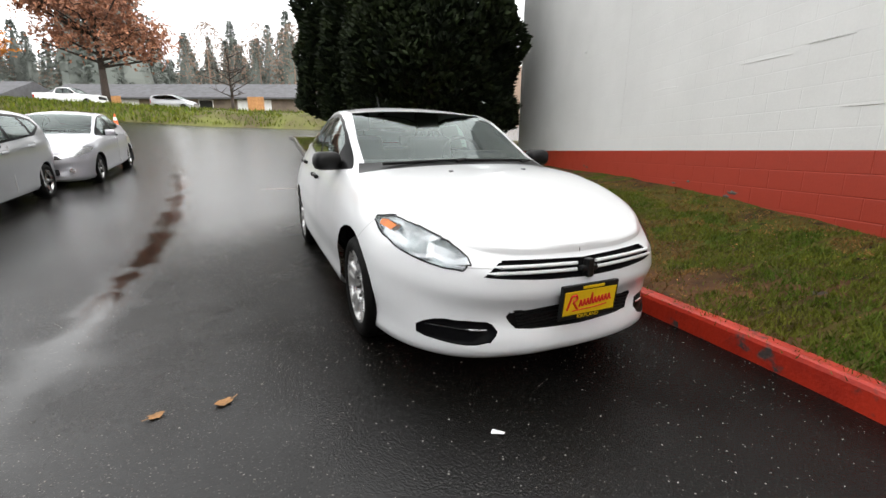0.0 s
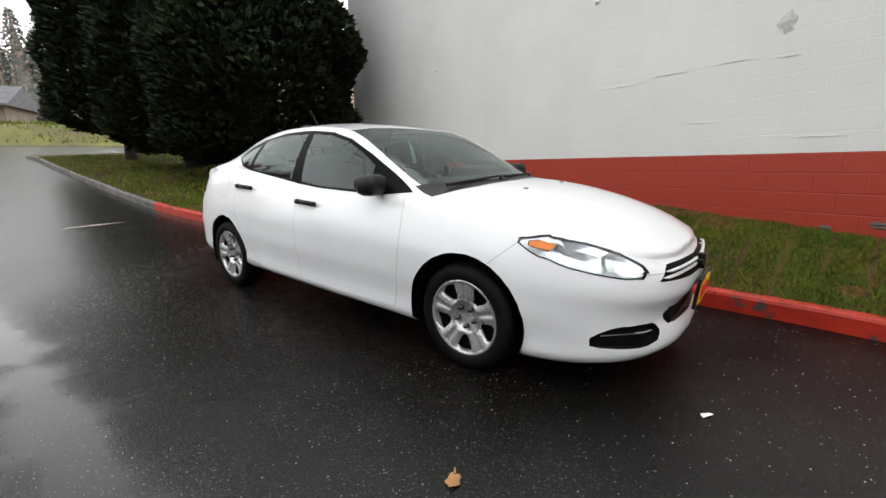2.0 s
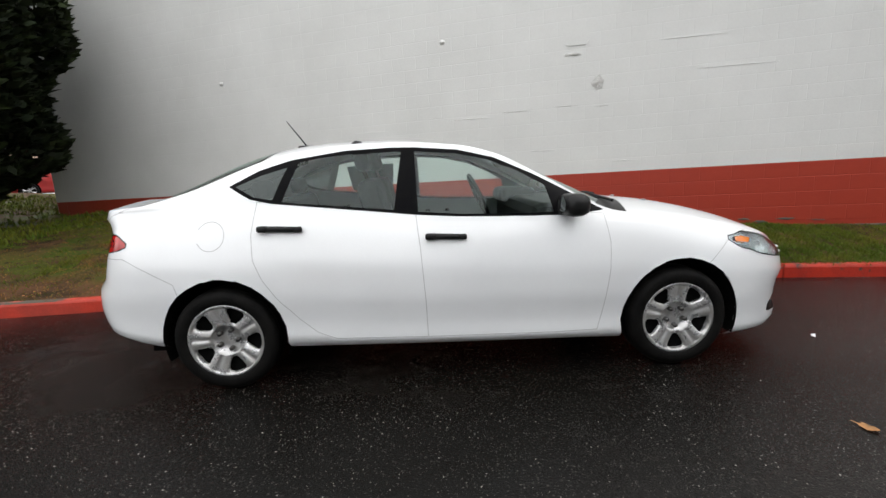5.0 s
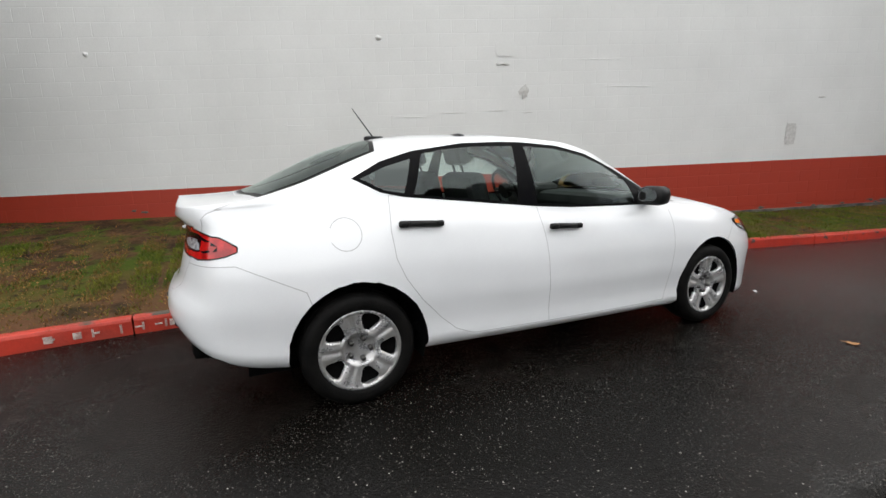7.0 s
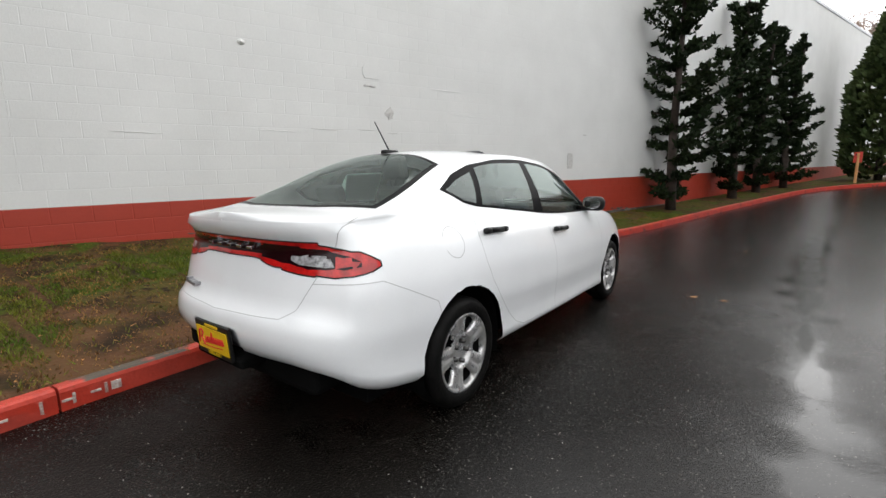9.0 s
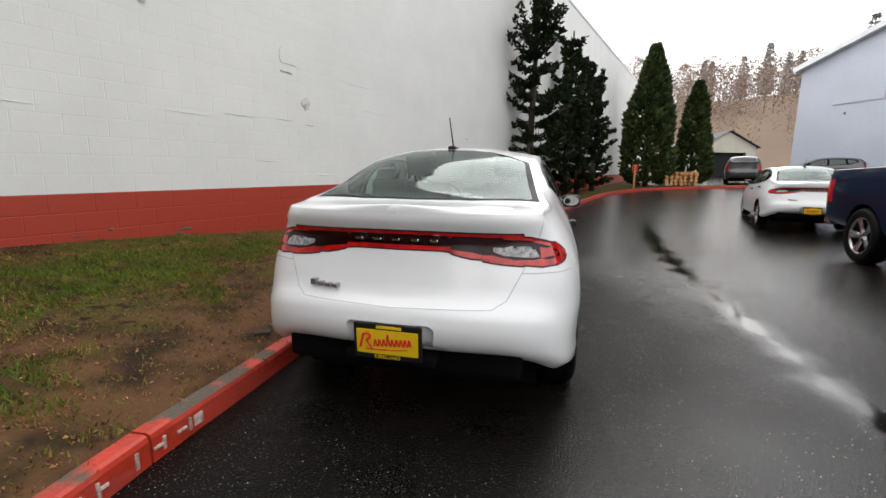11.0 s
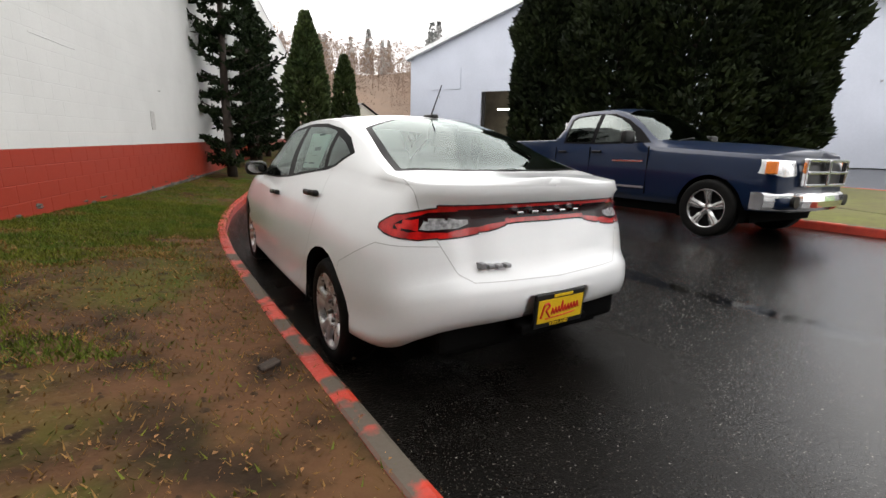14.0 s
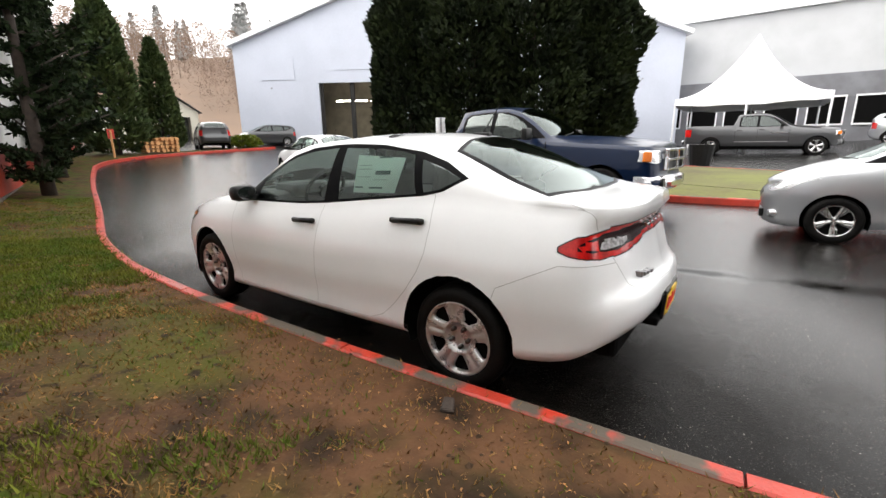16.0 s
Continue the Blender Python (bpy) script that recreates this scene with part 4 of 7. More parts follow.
def wheel_meshes(R, rim_r, width, style):
    """Meshes of one wheel, outer face towards +x: tyre, rim, backing, nuts."""
    bm = bmesh.new()
    h = width / 2
    lathe(bm, [(rim_r - .01, h - .02), (rim_r + .004, h - .004), (rim_r + .02, h), (R - .045, h + .004), (R - .02, h - .006), (R - .004, h - .03), (R, h - .055), (R - .006, h - .066), (R - .006, h - .072), (R, h - .08), (R, -h + .05), (R - .02, -h), (rim_r, -h)], 48)
    tyre = bm
    n, half, edge = 5, 10, 5                                   # sectors; columns in a half sector; columns on the spoke
    seg = n * half * 2
    rings = [0.05, 0.16, 0.30, 0.38, 0.43, 0.48, 0.50, 0.525, 0.56, 0.62, 0.70, 0.78, 0.84, 0.875, 0.90, 0.915, 0.935, 0.97, 1.0]
    spoke = smooth_curve([(0, .8), (.48, .88), (.50, .84), (.525, .73), (.56, .66), (.70, .56), (.80, .52), (.86, .54), (.89, .60), (.905, .68), (.915, .80), (1, .84)] if style == "cover" else [(0, .7), (.30, .75), (.43, .62), (.6, .5), (.8, .42), (.88, .44), (.915, .6), (1, .6)])
    first = .50 if style == "cover" else .30
    bm = bmesh.new()
    rows = []
    for r in rings:
        row = []
        for k in range(seg):
            sec, c = divmod(k, half * 2)
            c = c if c <= half else c - half * 2
            e = spoke(r)
            d = e * abs(c) / edge if abs(c) <= edge else e + (1 - e) * (abs(c) - edge) / (half - edge)      # 0 spoke .. 1 pocket
            a = 6.28318 / n * (sec + d / 2 if c >= 0 else sec + 1 - d / 2) + math.pi / 2
            x = h - 0.012 - 0.028 * (1 - r) ** 1.2
            if style == "cover":
                x -= 0.034 * max(0, 1 - (r / 0.42) ** 6) * (0.7 if r < .2 else 1) - 0.004
                x -= 0.011 * max(0, 1 - d / 0.20) * (1 if 0.45 < r < 0.93 else 0)
                x -= 0.020 * max(0, (d - 0.30) / 0.70) * (1 if 0.45 < r < 0.93 else 0)
            else:
                x -= 0.05 * max(0, (d - 0.1)) * (1 if 0.25 < r < 0.93 else 0) + 0.012 * max(0, 1 - d / .12) * (1 if .3 < r < .9 else 0)
            row.append(bm.verts.new((x, rim_r * r * math.cos(a), rim_r * r * math.sin(a))))
        rows.append(row)
    for i in range(len(rings) - 1):
        for k in range(seg):
            c = k % (half * 2)
            pocket = edge <= c < half * 2 - edge and first <= rings[i] < .914
            if not pocket:
                bm.faces.new((rows[i][k], rows[i + 1][k], rows[i + 1][(k + 1) % seg], rows[i][(k + 1) % seg]))
    cap = [bm.verts.new((v.co.x, v.co.y, v.co.z)) for v in rows[0]]
    bm.faces.new(cap)
    lip = [bm.verts.new((h - .03, 1.0 * rim_r * math.cos(6.28318 * k / seg + math.pi / 2), rim_r * math.sin(6.28318 * k / seg + math.pi / 2))) for k in range(seg)]
    for k in range(seg):
        bm.faces.new((rows[-1][k], lip[k], lip[(k + 1) % seg], rows[-1][(k + 1) % seg]))
    edges = [e for e in bm.edges if e.is_boundary and max(v.co.x for v in e.verts) > h - .029]
    r = bmesh.ops.extrude_edge_only(bm, edges=edges)
    for v in r["geom"]:
        if isinstance(v, bmesh.types.BMVert):
            v.co.x -= 0.022
    rim = bm
    back = lathe(bmesh.new(), [(rim_r - .005, h - .05), (0.03, h - .085), (0.002, h - .085)], 32)
    nuts = [("lug_nut", cyl(bmesh.new(), (h - .07, .058 * math.cos(a), .058 * math.sin(a)), (h - .026, .058 * math.cos(a), .058 * math.sin(a)), .016, .012, 8), M_NUT)
            for a in (6.28318 * (k + 0.5) / 5 + math.pi / 2 for k in range(5))] if style == "cover" else []
    out = []
    for name, b, mat in (("wheel", tyre, M_TYRE), ("rim", rim, M_RIM if style == "cover" else M_ALLOY), ("wheel_back", back, M_WELL), *nuts):
        bmesh.ops.recalc_face_normals(b, faces=b.faces)
        me = bpy.data.meshes.new(name)
        b.to_mesh(me)
        b.free()
        me.materials.append(mat)
        me.polygons.foreach_set("use_smooth", [True] * len(me.polygons))
        out.append((name, me))
    for name, me in out[1:2]:
        sharp = me.attributes.new("sharp_edge", "BOOLEAN", "EDGE")
    return out


def add_wheels(root, places, meshes, spins=(0.0, 0.3, 0.7, 1.0)):
    for (x, y, z), sp in zip(places, spins):
        m = Matrix.Translation((x, y, z)) @ (Matrix() if x > 0 else Matrix.Rotation(math.pi, 4, "Z")) @ Matrix.Rotation(sp, 4, "X")
        w = new("wheel", meshes[0][1])
        w.parent, w.matrix_local = root, m
        for name, me in meshes[1:]:
            c = new(name, me)
            c.parent = w


def liner(bm, y, z, r, x_out, side, depth=0.30, seg=26):
    """A dark wheel-arch tunnel."""
    for sgn in (side,):
        a, b = [], []
        for k in range(seg + 1):
            t = -0.35 + (math.pi + 0.7) * k / seg
            cy, cz = y + r * math.cos(t), z + r * math.sin(t)
            a.append(bm.verts.new((sgn * x_out, cy, cz)))
            b.append(bm.verts.new((sgn * (x_out - depth), cy, cz)))
        for k in range(seg):
            bm.faces.new((a[k], a[k + 1], b[k + 1], b[k]))
        bm.faces.new(b)
    return bm


def seat(bm, x, y, z):
    """A bucket seat with a headrest, facing -y."""
    box(bm, x - .25, x + .25, y - .5, y + .05, z, z + .16, .05)
    box(bm, x - .24, x + .24, -.07, .07, 0, .58, .06, pose(0, y + .06, z + .1, -14))
    box(bm, x - .13, x + .13, -.045, .045, .63, .83, .04, pose(0, y + .06, z + .1, -14))
    cyl(bm, (x - .06, y + .20, z + .64), (x - .06, y + .24, z + .76), .008, seg=6)
    cyl(bm, (x + .06, y + .20, z + .64), (x + .06, y + .24, z + .76), .008, seg=6)


def cabin(root, y0, y1, w, floor, seat_y, rear_y, wheel_side=1):
    part("cabin_floor", boxes((-w, w, y0, y1, floor - .05, floor)), M_WELL, root)
    for sx in (-.37, .37):
        bm = bmesh.new()
        seat(bm, sx, seat_y, floor + .18)
        part("seat", bm, M_SEAT, root, smooth=False)
    bm = bmesh.new()
    box(bm, -w + .08, w - .08, rear_y - .5, rear_y + .05, floor + .15, floor + .36, .05)
    box(bm, -w + .1, w - .1, -.07, .07, 0, .46, .05, pose(0, rear_y + .05, floor + .28, -14))
    for sx in (-.4, .4):
        box(bm, sx - .13, sx + .13, -.045, .045, .47, .60, .04, pose(0, rear_y + .05, floor + .28, -14))
    part("rear_bench", bm, M_SEAT, root)
    bm = bmesh.new()
    box(bm, -w + .04, w - .04, y0 + .12, y0 + .55, floor + .30, floor + .66, .08)
    box(bm, .37 - .2, .37 + .2, y0 + .30, y0 + .60, floor + .60, floor + .72, .05)
    part("dashboard", bm, M_DASH, root)
    bm = bmesh.new()
    for k in range(20):
        a, b = 6.283 * k / 20, 6.283 * (k + 1) / 20
        cyl(bm, (.185 * math.cos(a), .185 * math.sin(a), 0), (.185 * math.cos(b), .185 * math.sin(b), 0), .016, seg=6)
    cyl(bm, (-.18, 0, 0), (.18, 0, 0), .018, seg=6)
    cyl(bm, (0, 0, -.03), (0, 0, .02), .07, seg=12)
    bmesh.ops.transform(bm, matrix=pose(.37 * wheel_side, y0 + .75, floor + .66, 65), verts=bm.verts)
    part("steering_wheel", bm, M_BLACKP, root)


def plate(parent, y, z, tilt, face):
    """A dealer plate in a black frame: yellow with red marks. face = -1 front, 1 rear."""
    m = pose(0, y, z, tilt, 0, 0 if face < 0 else 180)
    bm = boxes((-.163, .163, -.006, .012, -.085, .085), bev=.004)
    bmesh.ops.transform(bm, matrix=m, verts=bm.verts)
    fr = part("number_plate", bm, M_BLACKP, parent, "black plate frame")
    bm = boxes((-.148, .148, -.010, -.004, -.058, .058))
    bmesh.ops.transform(bm, matrix=m, verts=bm.verts)
    part("plate_face", bm, M_YELLOW, fr, "yellow dealer card")
    bm = boxes((-.05, .07, -.011, -.005, .066, .078))
    bmesh.ops.transform(bm, matrix=m, verts=bm.verts)
    part("frame_strip", bm, M_YELLOW, fr)
    txt = bpy.data.curves.new("town_name", "FONT")
    txt.body, txt.size, txt.align_x, txt.extrude = "KIRKLAND", .026, "CENTER", .001
    tmp = bpy.data.objects.new("town_name", txt)
    me = bpy.data.meshes.new_from_object(tmp)
    bpy.data.objects.remove(tmp)
    me.transform(m @ pose(0, -.0075, -.081, 90))
    me.materials.append(M_YELLOW)
    word = new("town_name", me)
    word.parent = fr
    # slanted strokes and loops in place of the dealer's script
    rng = random.Random(4)

    def stroke(pts, r):
        bm = bmesh.new()
        q = [m @ Vector((x, -.0105, z)) for x, z in pts]
        for c, d in zip(q, q[1:]):
            cyl(bm, c, d, r, r, 6)
        part("red_mark", bm, M_REDMARK, fr)
    stroke([(-.13, -.030), (-.112, .036), (-.085, .040), (-.078, .022), (-.100, .006), (-.072, -.030)], .0055)
    x = -.062
    for k in range(9):
        t, z = (.040 if k == 3 else .016), .003 * (k / 2 - 1)
        stroke([(x, z - .018), (x + .006, z + t), (x + .014, z - .012), (x + .018, z - .014)], .0042)
        x += .0205
    stroke([(-.10, -.038), (.03, -.034), (.10, -.026)], .003)


SIDE = lambda f, r: f[r] < 2                                        # noqa: E731
FLANK = lambda f, r: f[r] == 0                                      # noqa: E731
CABSIDE = lambda f, r: f[r] <= 2                                    # noqa: E731
TOP = lambda f, r: f[r] >= 1                                        # noqa: E731
FRONT = lambda f, r: f.calc_center_median().y < -1.45               # noqa: E731
REAR = lambda f, r: f.calc_center_median().y > 1.55                 # noqa: E731

SEDAN = dict(tuck=0.085,
    outline=[(0, -2.355), (0.28, -2.335), (0.52, -2.255), (0.70, -2.09), (0.82, -1.86), (0.885, -1.55), (0.905, -1.2), (0.908, -0.6), (0.912, 0.2), (0.912, 0.9), (0.905, 1.4), (0.878, 1.75), (0.808, 2.03), (0.65, 2.175), (0.39, 2.258), (0, 2.285)],
    low=[(-2.36, 0.15), (-2.1, 0.145), (-1.72, 0.155), (-0.97, 0.20), (0, 0.22), (0.92, 0.245), (1.65, 0.265), (1.85, 0.285), (2.03, 0.325), (2.16, 0.385), (2.25, 0.425), (2.30, 0.43)],
    shoulder=[(-2.36, 0.655), (-2.2, 0.70), (-1.95, 0.775), (-1.65, 0.845), (-1.3, 0.905), (-0.95, 0.945), (-0.69, 0.955), (0, 0.975), (0.5, 1.02), (0.9, 1.065), (1.2, 1.085), (1.6, 1.075), (2.0, 1.065), (2.33, 1.065)],
    rail_x=[(-2.36, 0.3), (-2.0, 0.6), (-1.6, 0.72), (-1.2, 0.74), (-0.92, 0.715), (-0.5, 0.66), (-0.1, 0.615), (0.34, 0.585), (0.97, 0.57), (1.3, 0.585), (1.6, 0.635), (1.85, 0.69), (2.1, 0.7), (2.33, 0.6)],
    rail_z=[(-2.36, 0.655), (-2.2, 0.71), (-1.95, 0.795), (-1.65, 0.87), (-1.3, 0.935), (-1.0, 0.965), (-0.92, 0.99), (-0.5, 1.225), (-0.29, 1.330), (-0.07, 1.388), (0.34, 1.414), (0.63, 1.408), (0.97, 1.365), (1.15, 1.32), (1.31, 1.265), (1.6, 1.155), (1.85, 1.095), (2.1, 1.075), (2.33, 1.07)],
    centre=[(-2.36, 0.655), (-2.23, 0.725), (-2.02, 0.825), (-1.78, 0.905), (-1.47, 0.972), (-1.2, 1.003), (-1.08, 1.015), (-0.8, 1.135), (-0.5, 1.262), (-0.15, 1.385), (0.1, 1.438), (0.4, 1.462), (0.75, 1.458), (1.0, 1.437), (1.32, 1.362), (1.6, 1.24), (1.82, 1.135), (1.92, 1.112), (2.1, 1.105), (2.25, 1.11), (2.33, 1.09)],
    side=[(0, 0.075), (0.04, 0.03), (0.09, 0.018), (0.13, 0.028), (0.25, 0.022), (0.42, 0.006), (0.58, 0.006), (0.72, 0.022), (0.86, 0.052), (1, 0.10)],
    nose=[(0, 0.15), (0.06, 0.06), (0.14, 0.022), (0.26, 0.03), (0.40, 0.06), (0.52, 0.045), (0.68, 0.0), (0.82, 0.004), (0.92, 0.02), (1, 0.07)],
    tail=[(0, 0.10), (0.05, 0.035), (0.2, 0.0), (0.33, 0.015), (0.42, 0.065), (0.55, 0.09), (0.70, 0.115), (0.85, 0.135), (0.90, 0.115), (0.955, 0.085), (1, 0.095)])
DLO = [(-0.915, 0.975), (-0.72, 1.085), (-0.5, 1.203), (-0.27, 1.308), (-0.05, 1.362), (0.2, 1.384), (0.35, 1.388), (0.62, 1.380), (0.95, 1.335), (1.14, 1.279), (1.31, 1.192), (1.17, 1.115), (1.04, 1.085), (0.9, 1.071), (0.5, 1.026), (0.22, 0.994), (-0.04, 0.974), (-0.4, 0.963), (-0.69, 0.957)]
PANE_F = [(-0.60, 0.978), (-0.56, 1.135), (-0.42, 1.215), (-0.24, 1.292), (-0.04, 1.339), (0.205, 1.360), (0.195, 1.010), (-0.04, 0.990), (-0.35, 0.980)]
PANE_R = [(0.335, 1.027), (0.285, 1.362), (0.62, 1.355), (0.80, 1.337), (0.895, 1.318), (0.985, 1.096), (0.88, 1.083)]
PANE_Q = [(1.04, 1.107), (0.965, 1.292), (1.12, 1.250), (1.265, 1.190), (1.15, 1.127)]
DOOR_F = [(-0.895, 0.958), (-0.915, 0.80), (-0.905, 0.62), (-0.865, 0.36), (-0.84, 0.272), (-0.6, 0.268), (0.168, 0.283), (0.172, 0.5), (0.19, 0.80), (0.213, 1.02), (-0.2, 0.99)]
DOOR_R = [(0.213, 1.02), (0.19, 0.80), (0.172, 0.5), (0.168, 0.283), (0.70, 0.300), (0.81, 0.345), (0.90, 0.425), (1.01, 0.545), (1.095, 0.67), (1.14, 0.78), (1.15, 0.92), (1.13, 1.10), (0.6, 1.06)]
HOOD = both([(0, -2.285), (0.30, -2.245), (0.45, -2.17), (0.60, -2.02), (0.70, -1.75), (0.735, -1.45), (0.745, -1.10), (0.4, -1.155), (0, -1.19)])
SCREEN = both([(0, -1.085), (0.40, -1.03), (0.665, -0.90), (0.64, -0.60), (0.575, -0.16), (0.3, -0.10), (0, -0.085)])
COWL = both([(0, -1.19), (0.4, -1.155), (0.745, -1.06), (0.70, -0.88), (0.665, -0.90), (0.40, -1.03), (0, -1.085)])
BACKLIGHT = both([(0, 1.075), (0.3, 1.085), (0.535, 1.14), (0.585, 1.45), (0.635, 1.775), (0.3, 1.865), (0, 1.885)])
BACK_IN = both([(0, 1.10), (0.3, 1.11), (0.505, 1.165), (0.548, 1.45), (0.595, 1.75), (0.3, 1.835), (0, 1.855)])
LAMP = [(0.493, 0.666), (0.564, 0.718), (0.632, 0.755), (0.694, 0.785), (0.75, 0.800), (0.806, 0.797), (0.838, 0.770), (0.837, 0.727), (0.822, 0.69), (0.79, 0.666), (0.74, 0.645), (0.672, 0.622), (0.588, 0.600)]
GRILLE = both([(0, 0.638), (0.2, 0.645), (0.36, 0.650), (0.415, 0.648), (0.455, 0.615), (0.492, 0.584), (0.41, 0.575), (0.2, 0.562), (0, 0.556)])
INTAKE = both([(0, 0.425), (0.2, 0.418), (0.35, 0.402), (0.372, 0.392), (0.355, 0.345), (0.325, 0.318), (0, 0.306)])
FOG = [(0.412, 0.312), (0.44, 0.357), (0.54, 0.364), (0.62, 0.366), (0.68, 0.352), (0.715, 0.32), (0.722, 0.287), (0.70, 0.262), (0.60, 0.250), (0.52, 0.250), (0.45, 0.266)]
TAILBAND = both([(0, 0.988), (0.4, 0.985), (0.58, 0.983), (0.58, 0.838), (0.50, 0.845), (0.42, 0.862), (0.33, 0.888), (0.2, 0.898), (0, 0.898)])
TAILBLACK = both([(0, 0.970), (0.4, 0.966), (0.55, 0.963), (0.55, 0.866), (0.46, 0.886), (0.37, 0.912), (0.2, 0.920), (0, 0.920)])
TAILRED = [(0.56, 0.926), (0.70, 0.926), (0.775, 0.912), (0.77, 0.895), (0.68, 0.883), (0.565, 0.879)]
LID = both([(0, 1.2), (0.6, 1.2), (0.668, 1.2), (0.662, 1.03), (0.635, 0.92), (0.57, 0.79), (0.52, 0.69), (0.46, 0.655), (0, 0.645)])
LIDTOP = both([(0, 1.90), (0.35, 1.88), (0.655, 1.79), (0.665, 2.05), (0.62, 2.4), (0, 2.45)])
BUMPER_LINE = [(1.60, 0.66), (1.75, 0.735), (1.90, 0.808), (2.6, 0.808), (2.6, 0.1), (1.5, 0.1), (1.55, 0.5)]
FENDER_LINE = [(-1.50, 0.63), (-1.66, 0.765), (-1.9, 0.72), (-2.15, 0.62), (-2.6, 0.62), (-2.6, 0.1), (-1.5, 0.1), (-1.62, 0.5)]
RECESS = both([(0, 0.575), (0.19, 0.575), (0.215, 0.555), (0.20, 0.43), (0, 0.43)])


def flank_x(s, y, z):
    """Half-width of a body's flank at y, z."""
    o = [q for q in s["outline"] if abs(q[1]) < 2.0]
    lo, hi = smooth_curve(s["low"])(y), smooth_curve(s["shoulder"])(y)
    t = min(1, max(0, (z - lo) / (hi - lo)))
    return float(np.interp(y, [q[1] for q in o], [q[0] for q in o])) - smooth_curve(s["side"])(t) - s.get("tuck", 0) * t * t * min(1, max(0, (y + .2) / 1.6))


# headlight outlines seen square on to the front corner: metres from the inner end, height
LAMP_OUT = [(0, .628), (.03, .668), (.12, .715), (.24, .757), (.36, .787), (.46, .800), (.53, .797), (.60, .775), (.55, .735), (.50, .705), (.40, .668), (.28, .638), (.15, .614), (.04, .602)]
LAMP_AMBER = [(.41, .768), (.50, .778), (.55, .766), (.53, .748), (.45, .738)]
# tail lamp outlines seen square on to the body's rear corner: metres from the tip, height
TAIL_OUT = [(-.56, .990), (-.40, .984), (-.25, .970), (-.12, .944), (-.03, .912), (0, .890), (-.01, .868), (-.05, .850), (-.12, .840), (-.25, .836), (-.36, .842), (-.46, .862), (-.56, .885)]
TAIL_IN = [(-.56, .970), (-.40, .964), (-.25, .950), (-.15, .928), (-.09, .906), (-.07, .890), (-.09, .878), (-.14, .871), (-.25, .866), (-.35, .873), (-.44, .892), (-.56, .908)]
TAIL_CLEAR = [(-.41, .914), (-.33, .927), (-.22, .926), (-.20, .880), (-.30, .876), (-.37, .892)]
TAIL_STOP = [(-.195, .924), (-.14, .914), (-.10, .896), (-.11, .884), (-.195, .876)]


def white_sedan(where, label):
    root = empty("sedan_car", Matrix(), label, "car", "white sedans")
    bm = body_shell(SEDAN)
    carve(bm, "x", ring(-1.352, 0.315, 0.368), FLANK, -1)
    carve(bm, "x", ring(1.345, 0.318, 0.364), FLANK, -1)
    carve(bm, "x", FENDER_LINE, FLANK, 14)
    carve(bm, "x", BUMPER_LINE, FLANK, 15)
    carve(bm, "x", DOOR_F, SIDE, 1)
    carve(bm, "x", DOOR_R, SIDE, 2)
    carve(bm, "z", HOOD, lambda f, r: f[r] >= 1 and f.calc_center_median().y < -1.0, 3)
    carve(bm, "z", COWL, lambda f, r: f[r] >= 1 and f.calc_center_median().y < -0.8, 4)
    carve(bm, "z", SCREEN, lambda f, r: f[r] == 2 and f.calc_center_median().y < 0, 5)
    carve(bm, "z", LIDTOP, lambda f, r: f[r] >= 1 and f.calc_center_median().y > 1.7, 6)
    carve(bm, "y", LID, lambda f, r: f[r] == 0 and f.calc_center_median().y > 1.9, 6)
    carve(bm, "z", BACKLIGHT, lambda f, r: f[r] >= 1 and f.calc_center_median().y > 0.9, 7)
    carve(bm, "z", BACK_IN, lambda f, r: f[r] >= 1 and f.calc_center_median().y > 0.9, 8)
    carve(bm, "x", DLO, CABSIDE, 9)
    for k, pane in enumerate((PANE_F, PANE_R, PANE_Q)):
        carve(bm, "x", pane, CABSIDE, 10 + k)
    for sgn in (1, -1):
        bmesh.ops.rotate(bm, verts=bm.verts, cent=(0, 0, 0), matrix=Matrix.Rotation(-sgn * math.pi / 4, 3, "Z"))
        for poly, grp in ((LAMP_OUT, 16), (LAMP_AMBER, 25)):
            carve(bm, "y", [(sgn * (u - 1.19), z) for u, z in soften(poly)], lambda f, r: f.calc_center_median().y < -1.5, grp)
        bmesh.ops.rotate(bm, verts=bm.verts, cent=(0, 0, 0), matrix=Matrix.Rotation(sgn * math.pi / 4, 3, "Z"))
    carve(bm, "y", soften(GRILLE, 1), FRONT, 17)
    carve(bm, "y", soften(INTAKE, 1), FRONT, 18)
    for poly in (soften(FOG, 1), flip_x(soften(FOG, 1))):
        carve(bm, "y", poly, FRONT, 19)
    carve(bm, "y", TAILBAND, REAR, 20)
    carve(bm, "y", TAILBLACK, REAR, 21)
    for sgn in (1, -1):
        bmesh.ops.rotate(bm, verts=bm.verts, cent=(0, 0, 0), matrix=Matrix.Rotation(sgn * math.pi / 4, 3, "Z"))
        for poly, grp in ((TAIL_OUT, 20), (TAIL_IN, 21), (TAIL_CLEAR, 22), (TAIL_STOP, 23)):
            carve(bm, "y", [(sgn * (u - .785), z) for u, z in soften(poly)], lambda f, r: f[r] == 0 and f.calc_center_median().y > 1.66, grp)
        bmesh.ops.rotate(bm, verts=bm.verts, cent=(0, 0, 0), matrix=Matrix.Rotation(-sgn * math.pi / 4, 3, "Z"))
    carve(bm, "y", RECESS, lambda f, r: f[r] == 0 and f.calc_center_median().y > 2.1, 24)
    g = bm.faces.layers.int["grp"]
